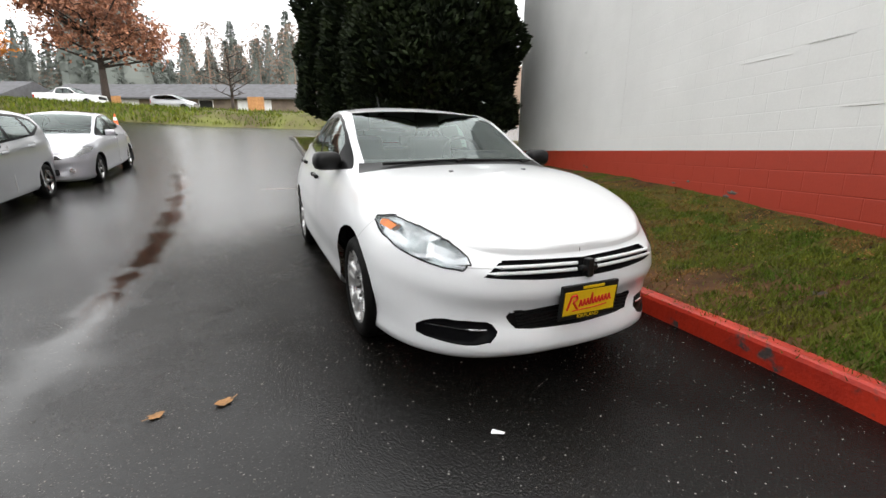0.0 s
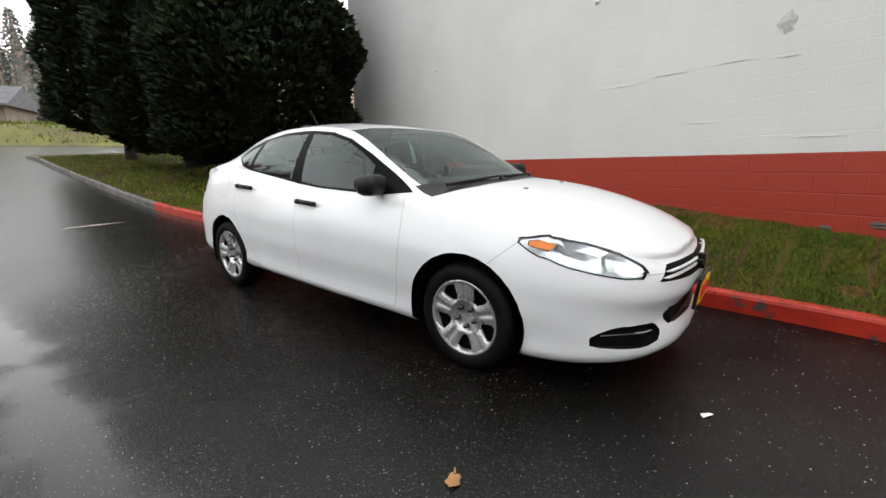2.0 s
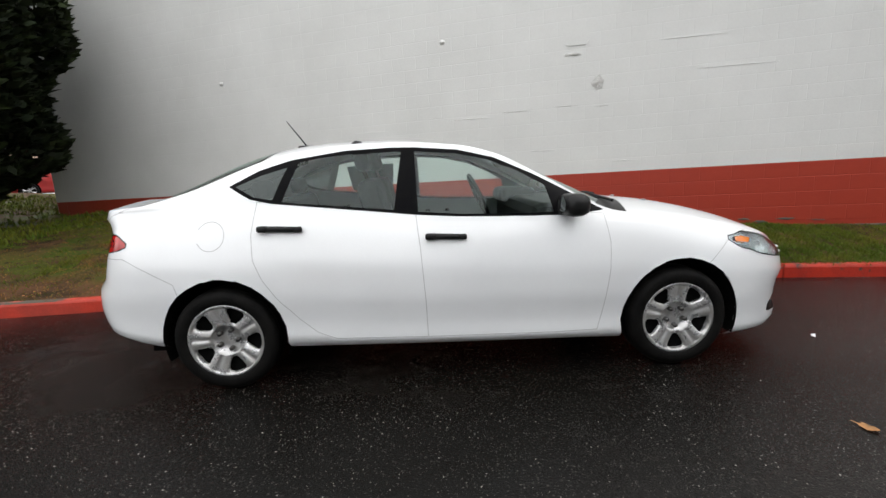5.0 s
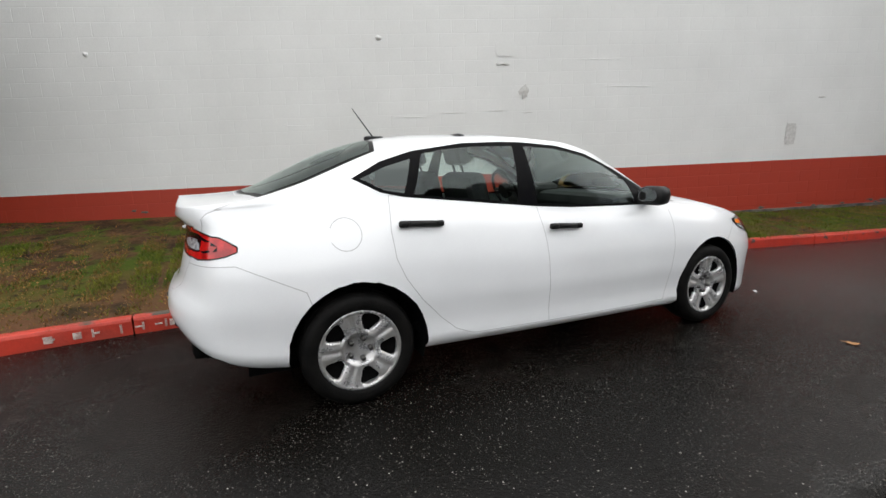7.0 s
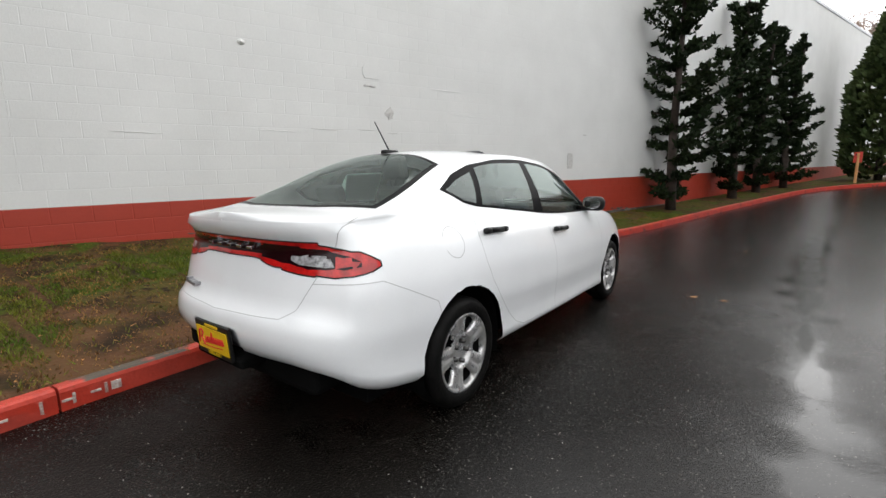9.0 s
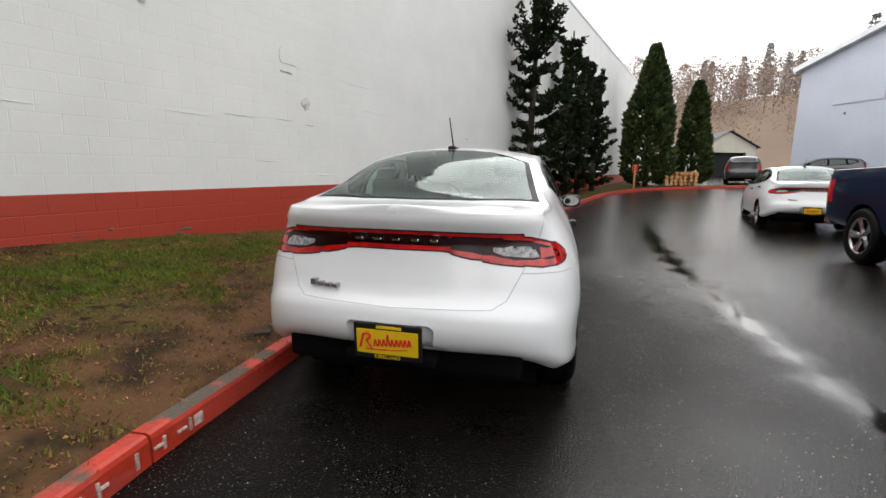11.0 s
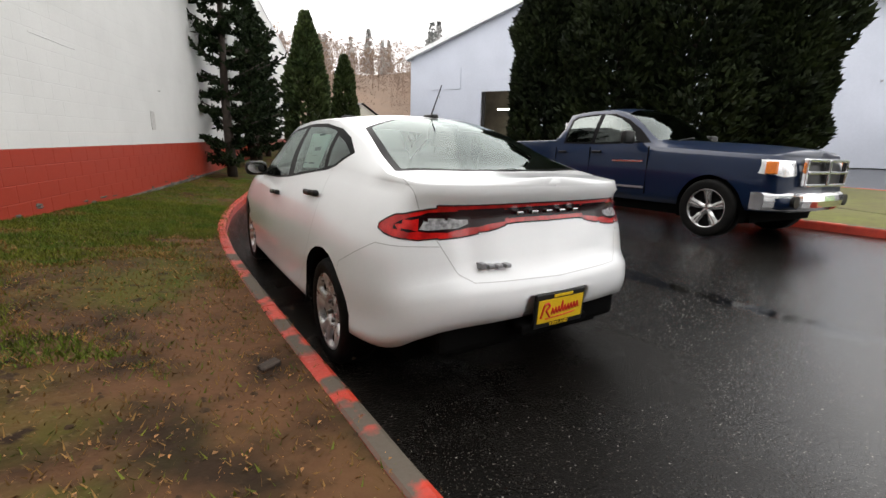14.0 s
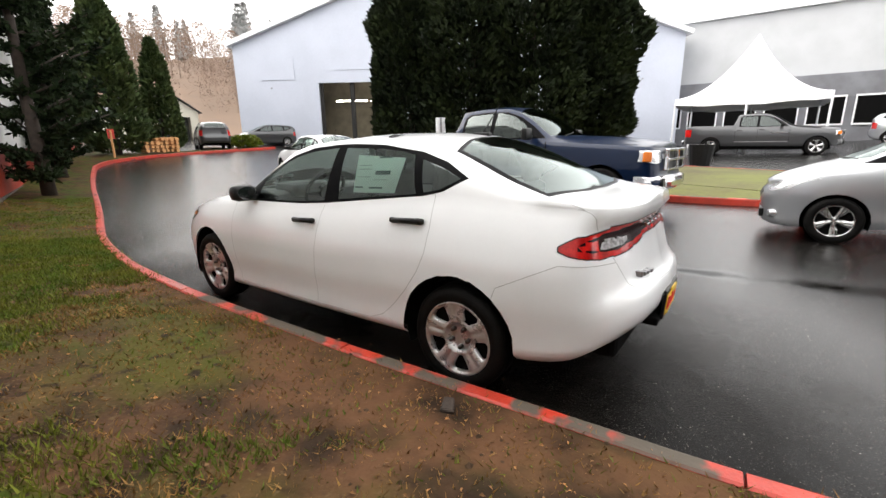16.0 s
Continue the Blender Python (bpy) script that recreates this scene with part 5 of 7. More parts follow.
    # left-hand halves of paired panels become meshes of their own
    for f in bm.faces:
        if f.calc_center_median().x > 0 and f[g] in (1, 2, 10, 11, 12, 16, 19, 25, 9, 22, 23):
            f[g] += 100
    # sunk parts; the skin keeps the normals it had before
    bm.normal_update()
    kept = {tuple(round(c, 5) for c in v.co): v.normal.copy() for v in bm.verts}
    for grp, push in ((17, (0, .03, 0)), (18, (0, .035, 0)), (19, (-.015, .03, 0)), (119, (.015, .03, 0)), (24, (0, -.03, 0)), (16, (.006, .004, 0)), (116, (-.006, .004, 0))):
        fs = [f for f in bm.faces if f[g] == grp]
        if not fs or grp in (16, 116):
            continue
        r = bmesh.ops.extrude_face_region(bm, geom=fs)
        vs = [v for v in r["geom"] if isinstance(v, bmesh.types.BMVert)]
        new_f = [q for q in r["geom"] if isinstance(q, bmesh.types.BMFace)]
        rim = set()
        for v in vs:
            for q in v.link_faces:
                if q not in new_f:
                    rim.add(q)
        for q in rim:
            q[g] = grp if grp != 24 else 15
        bmesh.ops.delete(bm, geom=[f for f in fs if f.is_valid], context="FACES_ONLY")
        bmesh.ops.translate(bm, vec=push, verts=vs)
    groups = {0: ("body", M_WHITE, "", None), 14: ("front_bumper", M_WHITE, "", None), 15: ("rear_bumper", M_WHITE, "", None),
              1: ("front_door", M_WHITE, "", None), 101: ("front_door", M_WHITE, "", None), 2: ("rear_door", M_WHITE, "", None), 102: ("rear_door", M_WHITE, "", None),
              3: ("bonnet", M_WHITE, "", None), 4: ("cowl", M_BLACKP, "black plastic cowl", None), 5: ("windscreen", M_GLASS, "reflective glass", None), 6: ("boot_lid", M_WHITE, "", None),
              7: ("rear_window_border", M_GLOSSBLACK, "black ceramic border", None), 8: ("rear_window", M_GLASS, "glass", 7), 9: ("window_trim", M_GLOSSBLACK, "gloss black pillars", None), 109: ("window_trim", M_GLOSSBLACK, "gloss black pillars", None),
              10: ("front_window", M_GLASS, "glass", 1), 110: ("front_window", M_GLASS, "glass", 101), 11: ("rear_side_window", M_GLASS, "glass", 2), 111: ("rear_side_window", M_GLASS, "glass", 102),
              12: ("quarter_window", M_GLASS_DARK, "dark glass", None), 112: ("quarter_window", M_GLASS_DARK, "dark glass", None), 16: ("headlight", M_LENS, "clear headlight lens", None), 116: ("headlight", M_LENS, "clear headlight lens", None),
              25: ("indicator", M_AMBER, "amber indicator", 16), 125: ("indicator", M_AMBER, "amber indicator", 116),
              17: ("grille", M_GLOSSBLACK, "black split grille", None), 18: ("lower_intake", M_BLACKP, "black mesh intake", None), 19: ("fog_surround", M_GLOSSBLACK, "black fog-light pocket", None), 119: ("fog_surround", M_GLOSSBLACK, "black fog-light pocket", None),
              20: ("tail_light", M_REDLENS, "red racetrack tail light", None), 21: ("tail_panel", M_DARKRED, "smoked dark panel", 20), 22: ("reverse_lamp", M_CLEARTAIL, "clear lamp", 20), 23: ("brake_lamp", M_REDLENS, "red lamp", 20), 122: ("reverse_lamp", M_CLEARTAIL, "clear lamp", 20), 123: ("brake_lamp", M_REDLENS, "red lamp", 20), 24: ("plate_recess", M_WHITE, "", 15)}
    bm.faces.ensure_lookup_table()
    lamp_faces = {k: [[tuple(v.co) for v in f.verts] for f in bm.faces if f[g] == k] for k in (16, 116)}
    seals = {16: ([], []), 116: ([], []), 20: ([], [])}
    for e in bm.edges:
        ids = {f[g] for f in e.link_faces}
        for k, own in ((16, {16, 25}), (116, {116, 125}), (20, {20, 21, 22, 122, 23, 123})):
            if len(e.link_faces) == 2 and len(ids & own) == 1 and ids - own:
                q0, q1 = e.verts[0].co, e.verts[1].co
                nn = (e.verts[0].normal + e.verts[1].normal).normalized()
                w = nn.cross(q1 - q0).normalized() * .0032
                sv, sf = seals[k]
                sf.append(tuple(range(len(sv), len(sv) + 4)))
                sv += [q0 + w + nn * .0016, q1 + w + nn * .0016, q1 - w + nn * .0016, q0 - w + nn * .0016]
    made = split_shell(bm, root, groups, {0, 1, 101, 2, 102, 6, 14, 15}, kept)
    bm.free()
    for k, (sv, sf) in seals.items():
        obj("lamp_seal", sv, sf, M_BLACKP, made[k], "thin black lamp seal")
    # headlight bowls behind the lenses
    for k, sx in ((16, -1), (116, 1)):
        vs, fs = [], []
        for f in lamp_faces[k]:
            n0 = len(vs)
            for c in f:
                x, z = abs(c[0]), c[2]
                bowl = sum(0.045 * max(0, 1 - ((x - bx) ** 2 + (z - bz) ** 2) / br ** 2) for bx, bz, br in ((0.62, 0.665, 0.06), (0.735, 0.705, 0.062)))
                vs.append((c[0] * 0.99, c[1] + 0.01 + bowl, z))
            fs.append(tuple(range(n0, n0 + len(f))))
        obj("reflector", vs, fs, M_BULB, made[k], "silver reflector bowl")
    # sills, floor and wells
    part("underbody", boxes((-.66, .66, -2.0, 1.9, .19, .30), (-.5, .5, 1.8, 2.1, .27, .42)), M_WELL, root, "black underside")
    for wy, wz, wr in ((-1.352, .315, .368), (1.345, .318, .364)):
        for sx in (1, -1):
            part("arch_liner", liner(bmesh.new(), wy, wz, wr, 0.852, sx), M_WELL, root)
    bm = bmesh.new()
    box(bm, -.60, .60, 1.93, 2.15, .30, .46, .03)
    box(bm, -.22, .22, 2.12, 2.268, .375, .425, .012)
    part("rear_valance", bm, M_WELL, root, "matt black diffuser")
    # wheels
    meshes = wheel_meshes(0.308, 0.220, 0.205, "cover")
    add_wheels(root, [(-.765, -1.352, .306), (-.765, 1.352, .306), (.765, -1.352, .306), (.765, 1.352, .306)], meshes, (0.0, 0.25, 0.5, 0.13))
    # grille bars, cross and intake
    bm = bmesh.new()
    bm.free()
    for sx in (-1, 1):
        for z0, z1, xe in ((.622, .618, .425), (.592, .590, .45)):
            bm = bmesh.new()
            prev = None
            for k in range(9):
                x = .055 + (xe - .055) * k / 8
                y = -2.357 + 0.245 * x * x + .02
                q = Vector((sx * x, y, z0 + (z1 - z0) * k / 8 + 0.012 * k / 8))
                if prev is not None:
                    cyl(bm, prev, q, .0085, seg=8)
                prev = q
            cyl(bm, prev, prev + Vector((sx * .03, .02, .0)), .0085, .002, 8)
            part("grille_bar", bm, M_WHITE, made[17], "white grille bar")
    bm = boxes((-.018, .018, -2.372, -2.335, .556, .642), (-.045, .045, -2.368, -2.335, .585, .61), bev=.006)
    part("emblem", bm, M_BLACKP, made[17], "dark cross-shaped emblem")
    bm = bmesh.new()
    for k in range(6):
        z = .335 + k * .017
        box(bm, -.345 + .006 * (5 - k), .345 - .006 * (5 - k), -2.285, -2.275, z - .012, z - .006)
    part("mesh_bar", bm, M_BLACKP, made[18])
    for sx in (-1, 1):
        bm = bmesh.new()
        prev = None
        for k in range(8):
            x = .455 + .235 * k / 7
            y = float(np.interp(x, [.28, .52, .70, .82], [-2.335, -2.255, -2.09, -1.86])) + .045
            q = Vector((sx * x, y, .318 + .008 * k / 7))
            if prev is not None:
                cyl(bm, prev, q, .0055, seg=6)
            prev = q
        part("chrome_strip", bm, M_CHROME, made[19 if sx < 0 else 119], "thin bright strip")
    plate(made[14] if 14 in made else root, -2.372, .447, 6, -1)
    plate(made[15] if 15 in made else root, 2.282, .487, 4, 1)
    # boot lettering as plain chrome marks, badge, tail bar highlight
    bm = bmesh.new()
    bm.free()
    for k in range(5):
        x = .185 - k * .092
        part("chrome_mark", boxes((x - .019, x + .019, 2.145, 2.169, .936, .951), bev=.004), M_CHROME, made[6], "small chrome mark")
    bm = bmesh.new()
    for k, h in enumerate((.03, .02, .018, .018)):
        box(bm, .43 - k * .042, .43 - k * .042 - .03, 2.12, 2.206 + .008 * k, .708, .708 + h, .003)
    part("badge", bm, M_METAL, made[6], "grey model badge")
    # handles
    for sx in (-1, 1):
        for y0, y1, z, par in ((-.075, .157, .870, 1), (.858, 1.106, .948, 2)):
            bm = bmesh.new()
            hx = flank_x(SEDAN, (y0 + y1) / 2, z) + .020
            cyl(bm, (sx * hx, y0 + .02, z - .006), (sx * hx, y1 - .02, z + .006), .017, .017, 10)
            box(bm, sx * hx - .022, sx * hx + .016, y1 - .055, y1 + .004, z - .014, z + .022, .012)
            box(bm, sx * hx - .022, sx * hx + .012, y0 - .002, y0 + .04, z - .020, z + .012, .010)
            part("handle", bm, M_BLACKP, made[par + (100 if sx > 0 else 0)], "black pull handle", True)
    # mirrors
    for sx in (-1, 1):
        bm = bmesh.new()
        box(bm, -.105, .085, -.085, .06, -.066, .060, .045)
        for v in bm.verts:
            v.co.x *= 1 - 0.9 * max(0, -v.co.y - .02)
            v.co.z *= 1 - 1.2 * max(0, -v.co.y - .03)
        bmesh.ops.transform(bm, matrix=pose(sx * .890, -.68, 1.024, 0, 0, sx * -8) @ (Matrix() if sx > 0 else Matrix.Scale(-1, 4, (1, 0, 0))), verts=bm.verts)
        part("mirror", bm, M_BLACKP, made[101 if sx > 0 else 1], "black door mirror", True)
        bm = bmesh.new()
        bmesh.ops.create_circle(bm, cap_ends=True, segments=20, radius=1.0, matrix=Matrix.LocRotScale((sx * 0.880, -0.617, 1.026), Euler((math.pi / 2, 0, 0)), (0.080, 0.050, 1)))
        part("mirror_glass", bm, M_CHROME, root, "mirror glass")
        part("mirror_arm", boxes((min(sx * .74, sx * .87), max(sx * .74, sx * .87), -.70, -.62, .965, 1.005), bev=.012), M_BLACKP, root)
    # wipers, nozzles, aerial, fuel flap
    for (a, b) in (((-.58, -1.04, 1.012), (.02, -1.075, 1.035)), ((.0, -1.095, 1.03), (.60, -.985, 1.015))):
        bm = bmesh.new()
        cyl(bm, a, b, .011, .007, 6)
        cyl(bm, (b[0], b[1], b[2]), (b[0] - .1, b[1] - .04, b[2] - .012), .009, .012, 6)
        part("wiper", bm, M_BLACKP, root, "black wiper")
    for x in (-.26, .26):
        part("washer_nozzle", boxes((x - .012, x + .012, -1.42, -1.395, .965, .985), bev=.004), M_METAL, made[3])
    bm = bmesh.new()
    box(bm, -.028, .028, .93, 1.06, 1.425, 1.455, .012)
    cyl(bm, (0, 1.0, 1.45), (0, 1.13, 1.63), .0055, .003, 8)
    part("aerial", bm, M_BLACKP, root, "thin black roof aerial")
    vs, fs = [], []
    for k in range(40):
        a = 6.28318 * k / 40
        for r in (.0785, .0825):
            fy, fz = 1.385 + r * math.cos(a), .92 + r * math.sin(a)
            vs.append((-flank_x(SEDAN, fy, fz) - .0015, fy, fz))
    for k in range(40):
        q = (k + 1) % 40
        fs.append((2 * k, 2 * k + 1, 2 * q + 1, 2 * q))
    obj("fuel_flap_line", vs, fs, M_GAP, root)
    cabin(root, -1.05, 1.45, .74, .36, .32, 1.02)
    # price sticker inside the left rear window
    vs = [(.738, .44, 1.075), (.728, .80, 1.088), (.640, .83, 1.30), (.645, .42, 1.315)]
    st = obj("window_sticker", vs, [(0, 1, 2, 3)], M_PAPER, root, "pale green price sheet")
    sol = st.modifiers.new("thick", "SOLIDIFY")
    sol.thickness = 0.002
    q0, q1, q3 = Vector(vs[0]), Vector(vs[1]), Vector(vs[3])
    for u0, u1, v0, v1 in ((.55, .85, .88, .92), (.50, .86, .46, .56), (.40, .72, .10, .14), (.05, .25, .12, .15), (.08, .40, .70, .71), (.08, .40, .60, .61), (.08, .40, .40, .41), (.50, .8, .32, .33)):
        ps = [q0 + (q1 - q0) * u + (q3 - q0) * v + Vector((.006, 0, .002)) for u, v in ((u0, v0), (u1, v0), (u1, v1), (u0, v1))]
        obj("print_bar", ps, [(0, 1, 2, 3)], M_INK, st)
    root.matrix_world = where
    return root


dart = white_sedan(Matrix(), "wet white four-door sedan with yellow dealer plates beside red kerb")
far_dart = copy_thing(dart, pose(-6.75, -9.3, road_z(-6.75, -9.3) + .01, -2, 0, -14))
tagged(far_dart, "white four-door sedan parked beside the tall hedge trees")

# ---- other vehicles ----
def parked(name, label, s, body, where, wheels, meshes, dlo, panes, screen, back, lamp, tail, grille=None, arch=0.35, bed=None, category="car", group="", glass_mat=None, extras=None):
    """A parked vehicle from a body spec and outlines for its glass and lamps."""
    root = empty(name, Matrix(), label, category, group)
    bm = body_shell(s, 96, 12, 6, 9)
    wy0, wy1, wx, wr = wheels
    for y in (wy0, wy1):
        carve(bm, "x", ring(y, wr, arch, 24), FLANK, -1)
    if bed:
        carve(bm, "z", bed, lambda f, r: f[r] >= 1 and f.calc_center_median().y > bed[0][1] - .3, 9)
    carve(bm, "z", screen, lambda f, r: f[r] == 2 and f.calc_center_median().y < 0.5, 1)
    carve(bm, "z", back, lambda f, r: f[r] == 2 and f.calc_center_median().y > 0.3, 2)
    carve(bm, "x", dlo, CABSIDE, 3)
    for k, p in enumerate(panes):
        carve(bm, "x", p, CABSIDE, 4 + k)
    for p in (lamp, flip_x(lamp)):
        carve(bm, "y", p, lambda f, r: f.calc_center_median().y < wy0 - .1, 7)
    for p in (tail, flip_x(tail)):
        carve(bm, "y", p, lambda f, r: f.calc_center_median().y > max(wy1 + .45, max(q[1] for q in s['outline']) - .28), 8)
    if grille:
        carve(bm, "y", grille, lambda f, r: f.calc_center_median().y < wy0 - .2, 10)
    g = bm.faces.layers.int["grp"]
    for f in bm.faces:
        if f.calc_center_median().x > 0 and f[g] in (3, 4, 5, 6, 7, 8):
            f[g] += 100
    if bed:
        fs = [f for f in bm.faces if f[g] == 9]
        r = bmesh.ops.extrude_face_region(bm, geom=fs)
        vs = [v for v in r["geom"] if isinstance(v, bmesh.types.BMVert)]
        for v in vs:
            for q in v.link_faces:
                q[g] = 9
            v.co.z = 0.85
        bmesh.ops.delete(bm, geom=[f for f in fs if f.is_valid], context="FACES_ONLY")
    gl = glass_mat or M_GLASS
    groups = {0: ("body", body, "", None), 1: ("windscreen", gl, "glass", None), 2: ("rear_window", gl, "glass", None)}
    for o in (0, 100):
        groups[3 + o] = ("window_trim", M_GLOSSBLACK, "black window trim", None)
        for k in range(3):
            groups[4 + k + o] = ("side_window", gl, "glass", 3 + o)
        groups[7 + o] = ("headlight", M_BULB, "clear headlight", None)
        groups[8 + o] = ("tail_light", M_REDLENS, "red tail light", None)
    groups[9] = ("load_bed", M_BLACKP, "black open load bed", None)
    groups[10] = ("grille", M_BLACKP, "dark grille", None)
    made = split_shell(bm, root, groups, set())
    bm.free()
    w = s["outline"][len(s["outline"]) // 2][0]
    part("underbody", boxes((-w + .2, w - .2, wy0 - .5, wy1 + .55, wr * .62, wr * 1.1)), M_WELL, root)
    for y in (wy0, wy1):
        for sx in (1, -1):
            part("arch_liner", liner(bmesh.new(), y, wr, arch, w - .04, sx, .32, 20), M_WELL, root)
    add_wheels(root, [(sx * wx, y, wr) for sx in (-1, 1) for y in (wy0, wy1)], meshes)
    if extras:
        extras(root, made)
    root.matrix_world = where
    return root


def mirrors(root, x, y, z, mat, w=.2, h=.15):
    for sx in (-1, 1):
        bm = boxes((-w / 2, w / 2, -.06, .05, -h / 2, h / 2), bev=.03)
        bmesh.ops.transform(bm, matrix=pose(sx * x, y, z), verts=bm.verts)
        part("mirror", bm, mat, root, "door mirror", True)
        part("mirror_arm", boxes((sx * x - .12, sx * x + .12, y - .02, y + .02, z - h / 2, z - h / 2 + .03)), M_BLACKP, root)


def handles(root, x, rows, mat):
    for sx in (-1, 1):
        for y, z in rows:
            part("handle", boxes((sx * x - .02, sx * x + .02, y - .1, y + .1, z - .018, z + .018), bev=.01), mat, root)


PICKUP = dict(
    outline=[(0, -3.02), (0.45, -2.99), (0.80, -2.90), (0.95, -2.70), (0.99, -2.3), (1.0, -1.2), (1.0, 0.5), (1.0, 2.0), (1.0, 2.9), (0.97, 3.14), (0.85, 3.19), (0, 3.2)],
    low=[(-3.02, 0.42), (-2.5, 0.42), (-1.5, 0.40), (1.5, 0.42), (2.6, 0.50), (3.2, 0.56)],
    shoulder=[(-3.02, 1.10), (-2.6, 1.13), (-1.2, 1.22), (-0.9, 1.24), (1.0, 1.27), (1.3, 1.36), (3.2, 1.36)],
    rail_x=[(-3.02, 0.72), (-1.4, 0.80), (-1.0, 0.82), (-0.45, 0.74), (0.2, 0.70), (0.95, 0.70), (1.08, 0.80), (1.14, 0.93), (3.2, 0.93)],
    rail_z=[(-3.02, 1.12), (-2.6, 1.16), (-1.4, 1.26), (-1.1, 1.30), (-0.4, 1.74), (0.0, 1.86), (0.5, 1.87), (0.98, 1.84), (1.06, 1.6), (1.14, 1.38), (3.2, 1.38)],
    centre=[(-3.02, 1.12), (-2.85, 1.19), (-2.4, 1.26), (-1.5, 1.33), (-1.3, 1.34), (-0.55, 1.76), (-0.2, 1.90), (0.3, 1.94), (0.95, 1.90), (1.05, 1.65), (1.14, 1.385), (3.2, 1.385)],
    side=[(0, 0.10), (0.1, 0.03), (0.3, 0.015), (0.55, 0.0), (0.75, 0.012), (0.9, 0.03), (1, 0.06)],
    nose=[(0, 0.12), (0.08, 0.0), (0.28, 0.0), (0.34, 0.06), (0.6, 0.07), (0.85, 0.09), (1, 0.14)],
    tail=[(0, 0.05), (0.1, 0.0), (0.9, 0.0), (1, 0.02)])
P_DLO = [(-0.98, 1.30), (-0.70, 1.52), (-0.42, 1.69), (-0.1, 1.80), (0.35, 1.825), (0.80, 1.80), (0.90, 1.74), (0.93, 1.31), (0.0, 1.285)]
P_PANES = [[(-0.74, 1.33), (-0.5, 1.58), (-0.25, 1.72), (0.0, 1.785), (0.12, 1.795), (0.14, 1.315)], [(0.24, 1.32), (0.22, 1.795), (0.76, 1.77), (0.84, 1.72), (0.87, 1.335)]]
P_SCREEN = both([(0, -1.27), (0.5, -1.22), (0.76, -1.02), (0.66, -0.34), (0.4, -0.28), (0, -0.25)])
P_BACK = both([(0, 0.985), (0.6, 0.985), (0.66, 1.09), (0, 1.09)])
P_BED = both([(0, 1.22), (0.88, 1.22), (0.88, 3.10), (0, 3.10)])
P_LAMP = [(0.60, 1.06), (0.93, 1.07), (0.96, 0.90), (0.78, 0.86), (0.60, 0.88)]
P_TAIL = [(0.84, 1.22), (1.02, 1.22), (1.02, 0.86), (0.84, 0.86)]
P_GRILLE = both([(0, 1.08), (0.50, 1.07), (0.54, 0.82), (0.46, 0.76), (0, 0.76)])


def pickup_extras(chrome):
    def f(root, made):
        bm = bmesh.new()
        n = 14
        rows = []
        for k in range(n + 1):
            x = -.97 + 1.94 * k / n
            y = -3.04 + .30 * abs(x / .97) ** 3
            rows.append([bm.verts.new((x, y + dy, z)) for dy, z in ((.03, .45), (0, .49), (-.012, .57), (0, .64), (.04, .67), (.16, .67), (.16, .45))])
        for a, b in zip(rows, rows[1:]):
            for e in range(7):
                bm.faces.new((a[e], b[e], b[(e + 1) % 7], a[(e + 1) % 7]))
        bm.faces.new(rows[0])
        bm.faces.new(rows[-1][::-1])
        bmesh.ops.recalc_face_normals(bm, faces=bm.faces)
        part("front_bumper", bm, M_CHROME if chrome else M_GREY, root, "chrome bumper" if chrome else "dark bumper")
        for sx in (-1, 1):
            bm = bmesh.new()
            cyl(bm, (sx * .66, -2.975, .56), (sx * .66, -2.90, .56), .075, .07, 18)
            part("fog_light", bm, M_BLACKP, root)
            part("indicator", boxes((sx * .93 - .035, sx * .93 + .035, -2.82, -2.70, .90, 1.05), bev=.012), M_AMBER, root, "amber indicator")
        part("rear_bumper", boxes((-.9, .9, 3.15, 3.30, .50, .70), bev=.03), M_CHROME, root)
        bm = bmesh.new()
        box(bm, -.54, .54, -2.99, -2.93, 1.05, 1.09, .012)
        box(bm, -.54, .54, -2.99, -2.93, .745, .785, .012)
        box(bm, -.56, -.51, -2.98, -2.92, .75, 1.09, .012)
        box(bm, .51, .56, -2.98, -2.92, .75, 1.09, .012)
        box(bm, -.03, .03, -3.0, -2.94, .76, 1.08, .012)
        box(bm, -.53, .53, -3.0, -2.94, .90, .94, .012)
        part("grille_surround", bm, M_CHROME, root, "chrome cross-bar grille surround")
        mirrors(root, 1.13, -.72, 1.38, M_BLACKP, .24, .2)
        handles(root, 1.0, ((.02, 1.16), (.88, 1.16)), M_BLACKP)
        part("side_moulding", boxes((-1.004, -.985, -1.0, 1.05, .60, .63)), M_METAL, root)
        part("side_moulding", boxes((.985, 1.004, -1.0, 1.05, .60, .63)), M_METAL, root)
        for sx in (-1, 1):
            part("door_badge", boxes((sx * .998 - .008, sx * .998 + .008, -.95, -.35, 1.005, 1.03)), M_CHROME, root, "thin chrome badge strip")
            for yy in (-1.03, .18, 1.06):
                part("door_gap", boxes((sx * .99 - .012, sx * .99 + .012, yy - .004, yy + .004, .52, 1.24)), M_WELL, root)
        part("rear_seat", boxes((-.7, .7, .55, .85, .8, 1.55), bev=.06), M_SEAT, root)
        for sx in (-.4, .4):
            bm = bmesh.new()
            seat(bm, sx, -.05, .82)
            part("seat", bm, M_SEAT, root)
        part("dashboard", boxes((-.78, .78, -1.15, -.72, .95, 1.28), bev=.08), M_DASH, root)
        for a, b in (((-.55, -1.2, 1.335), (.0, -1.12, 1.40)), ((.05, -1.22, 1.345), (.6, -1.05, 1.38))):
            part("wiper", cyl(bmesh.new(), a, b, .012, .008, 6), M_BLACKP, root)
    return f


TRUCK_WHEELS = wheel_meshes(0.40, 0.27, 0.26, "alloy")
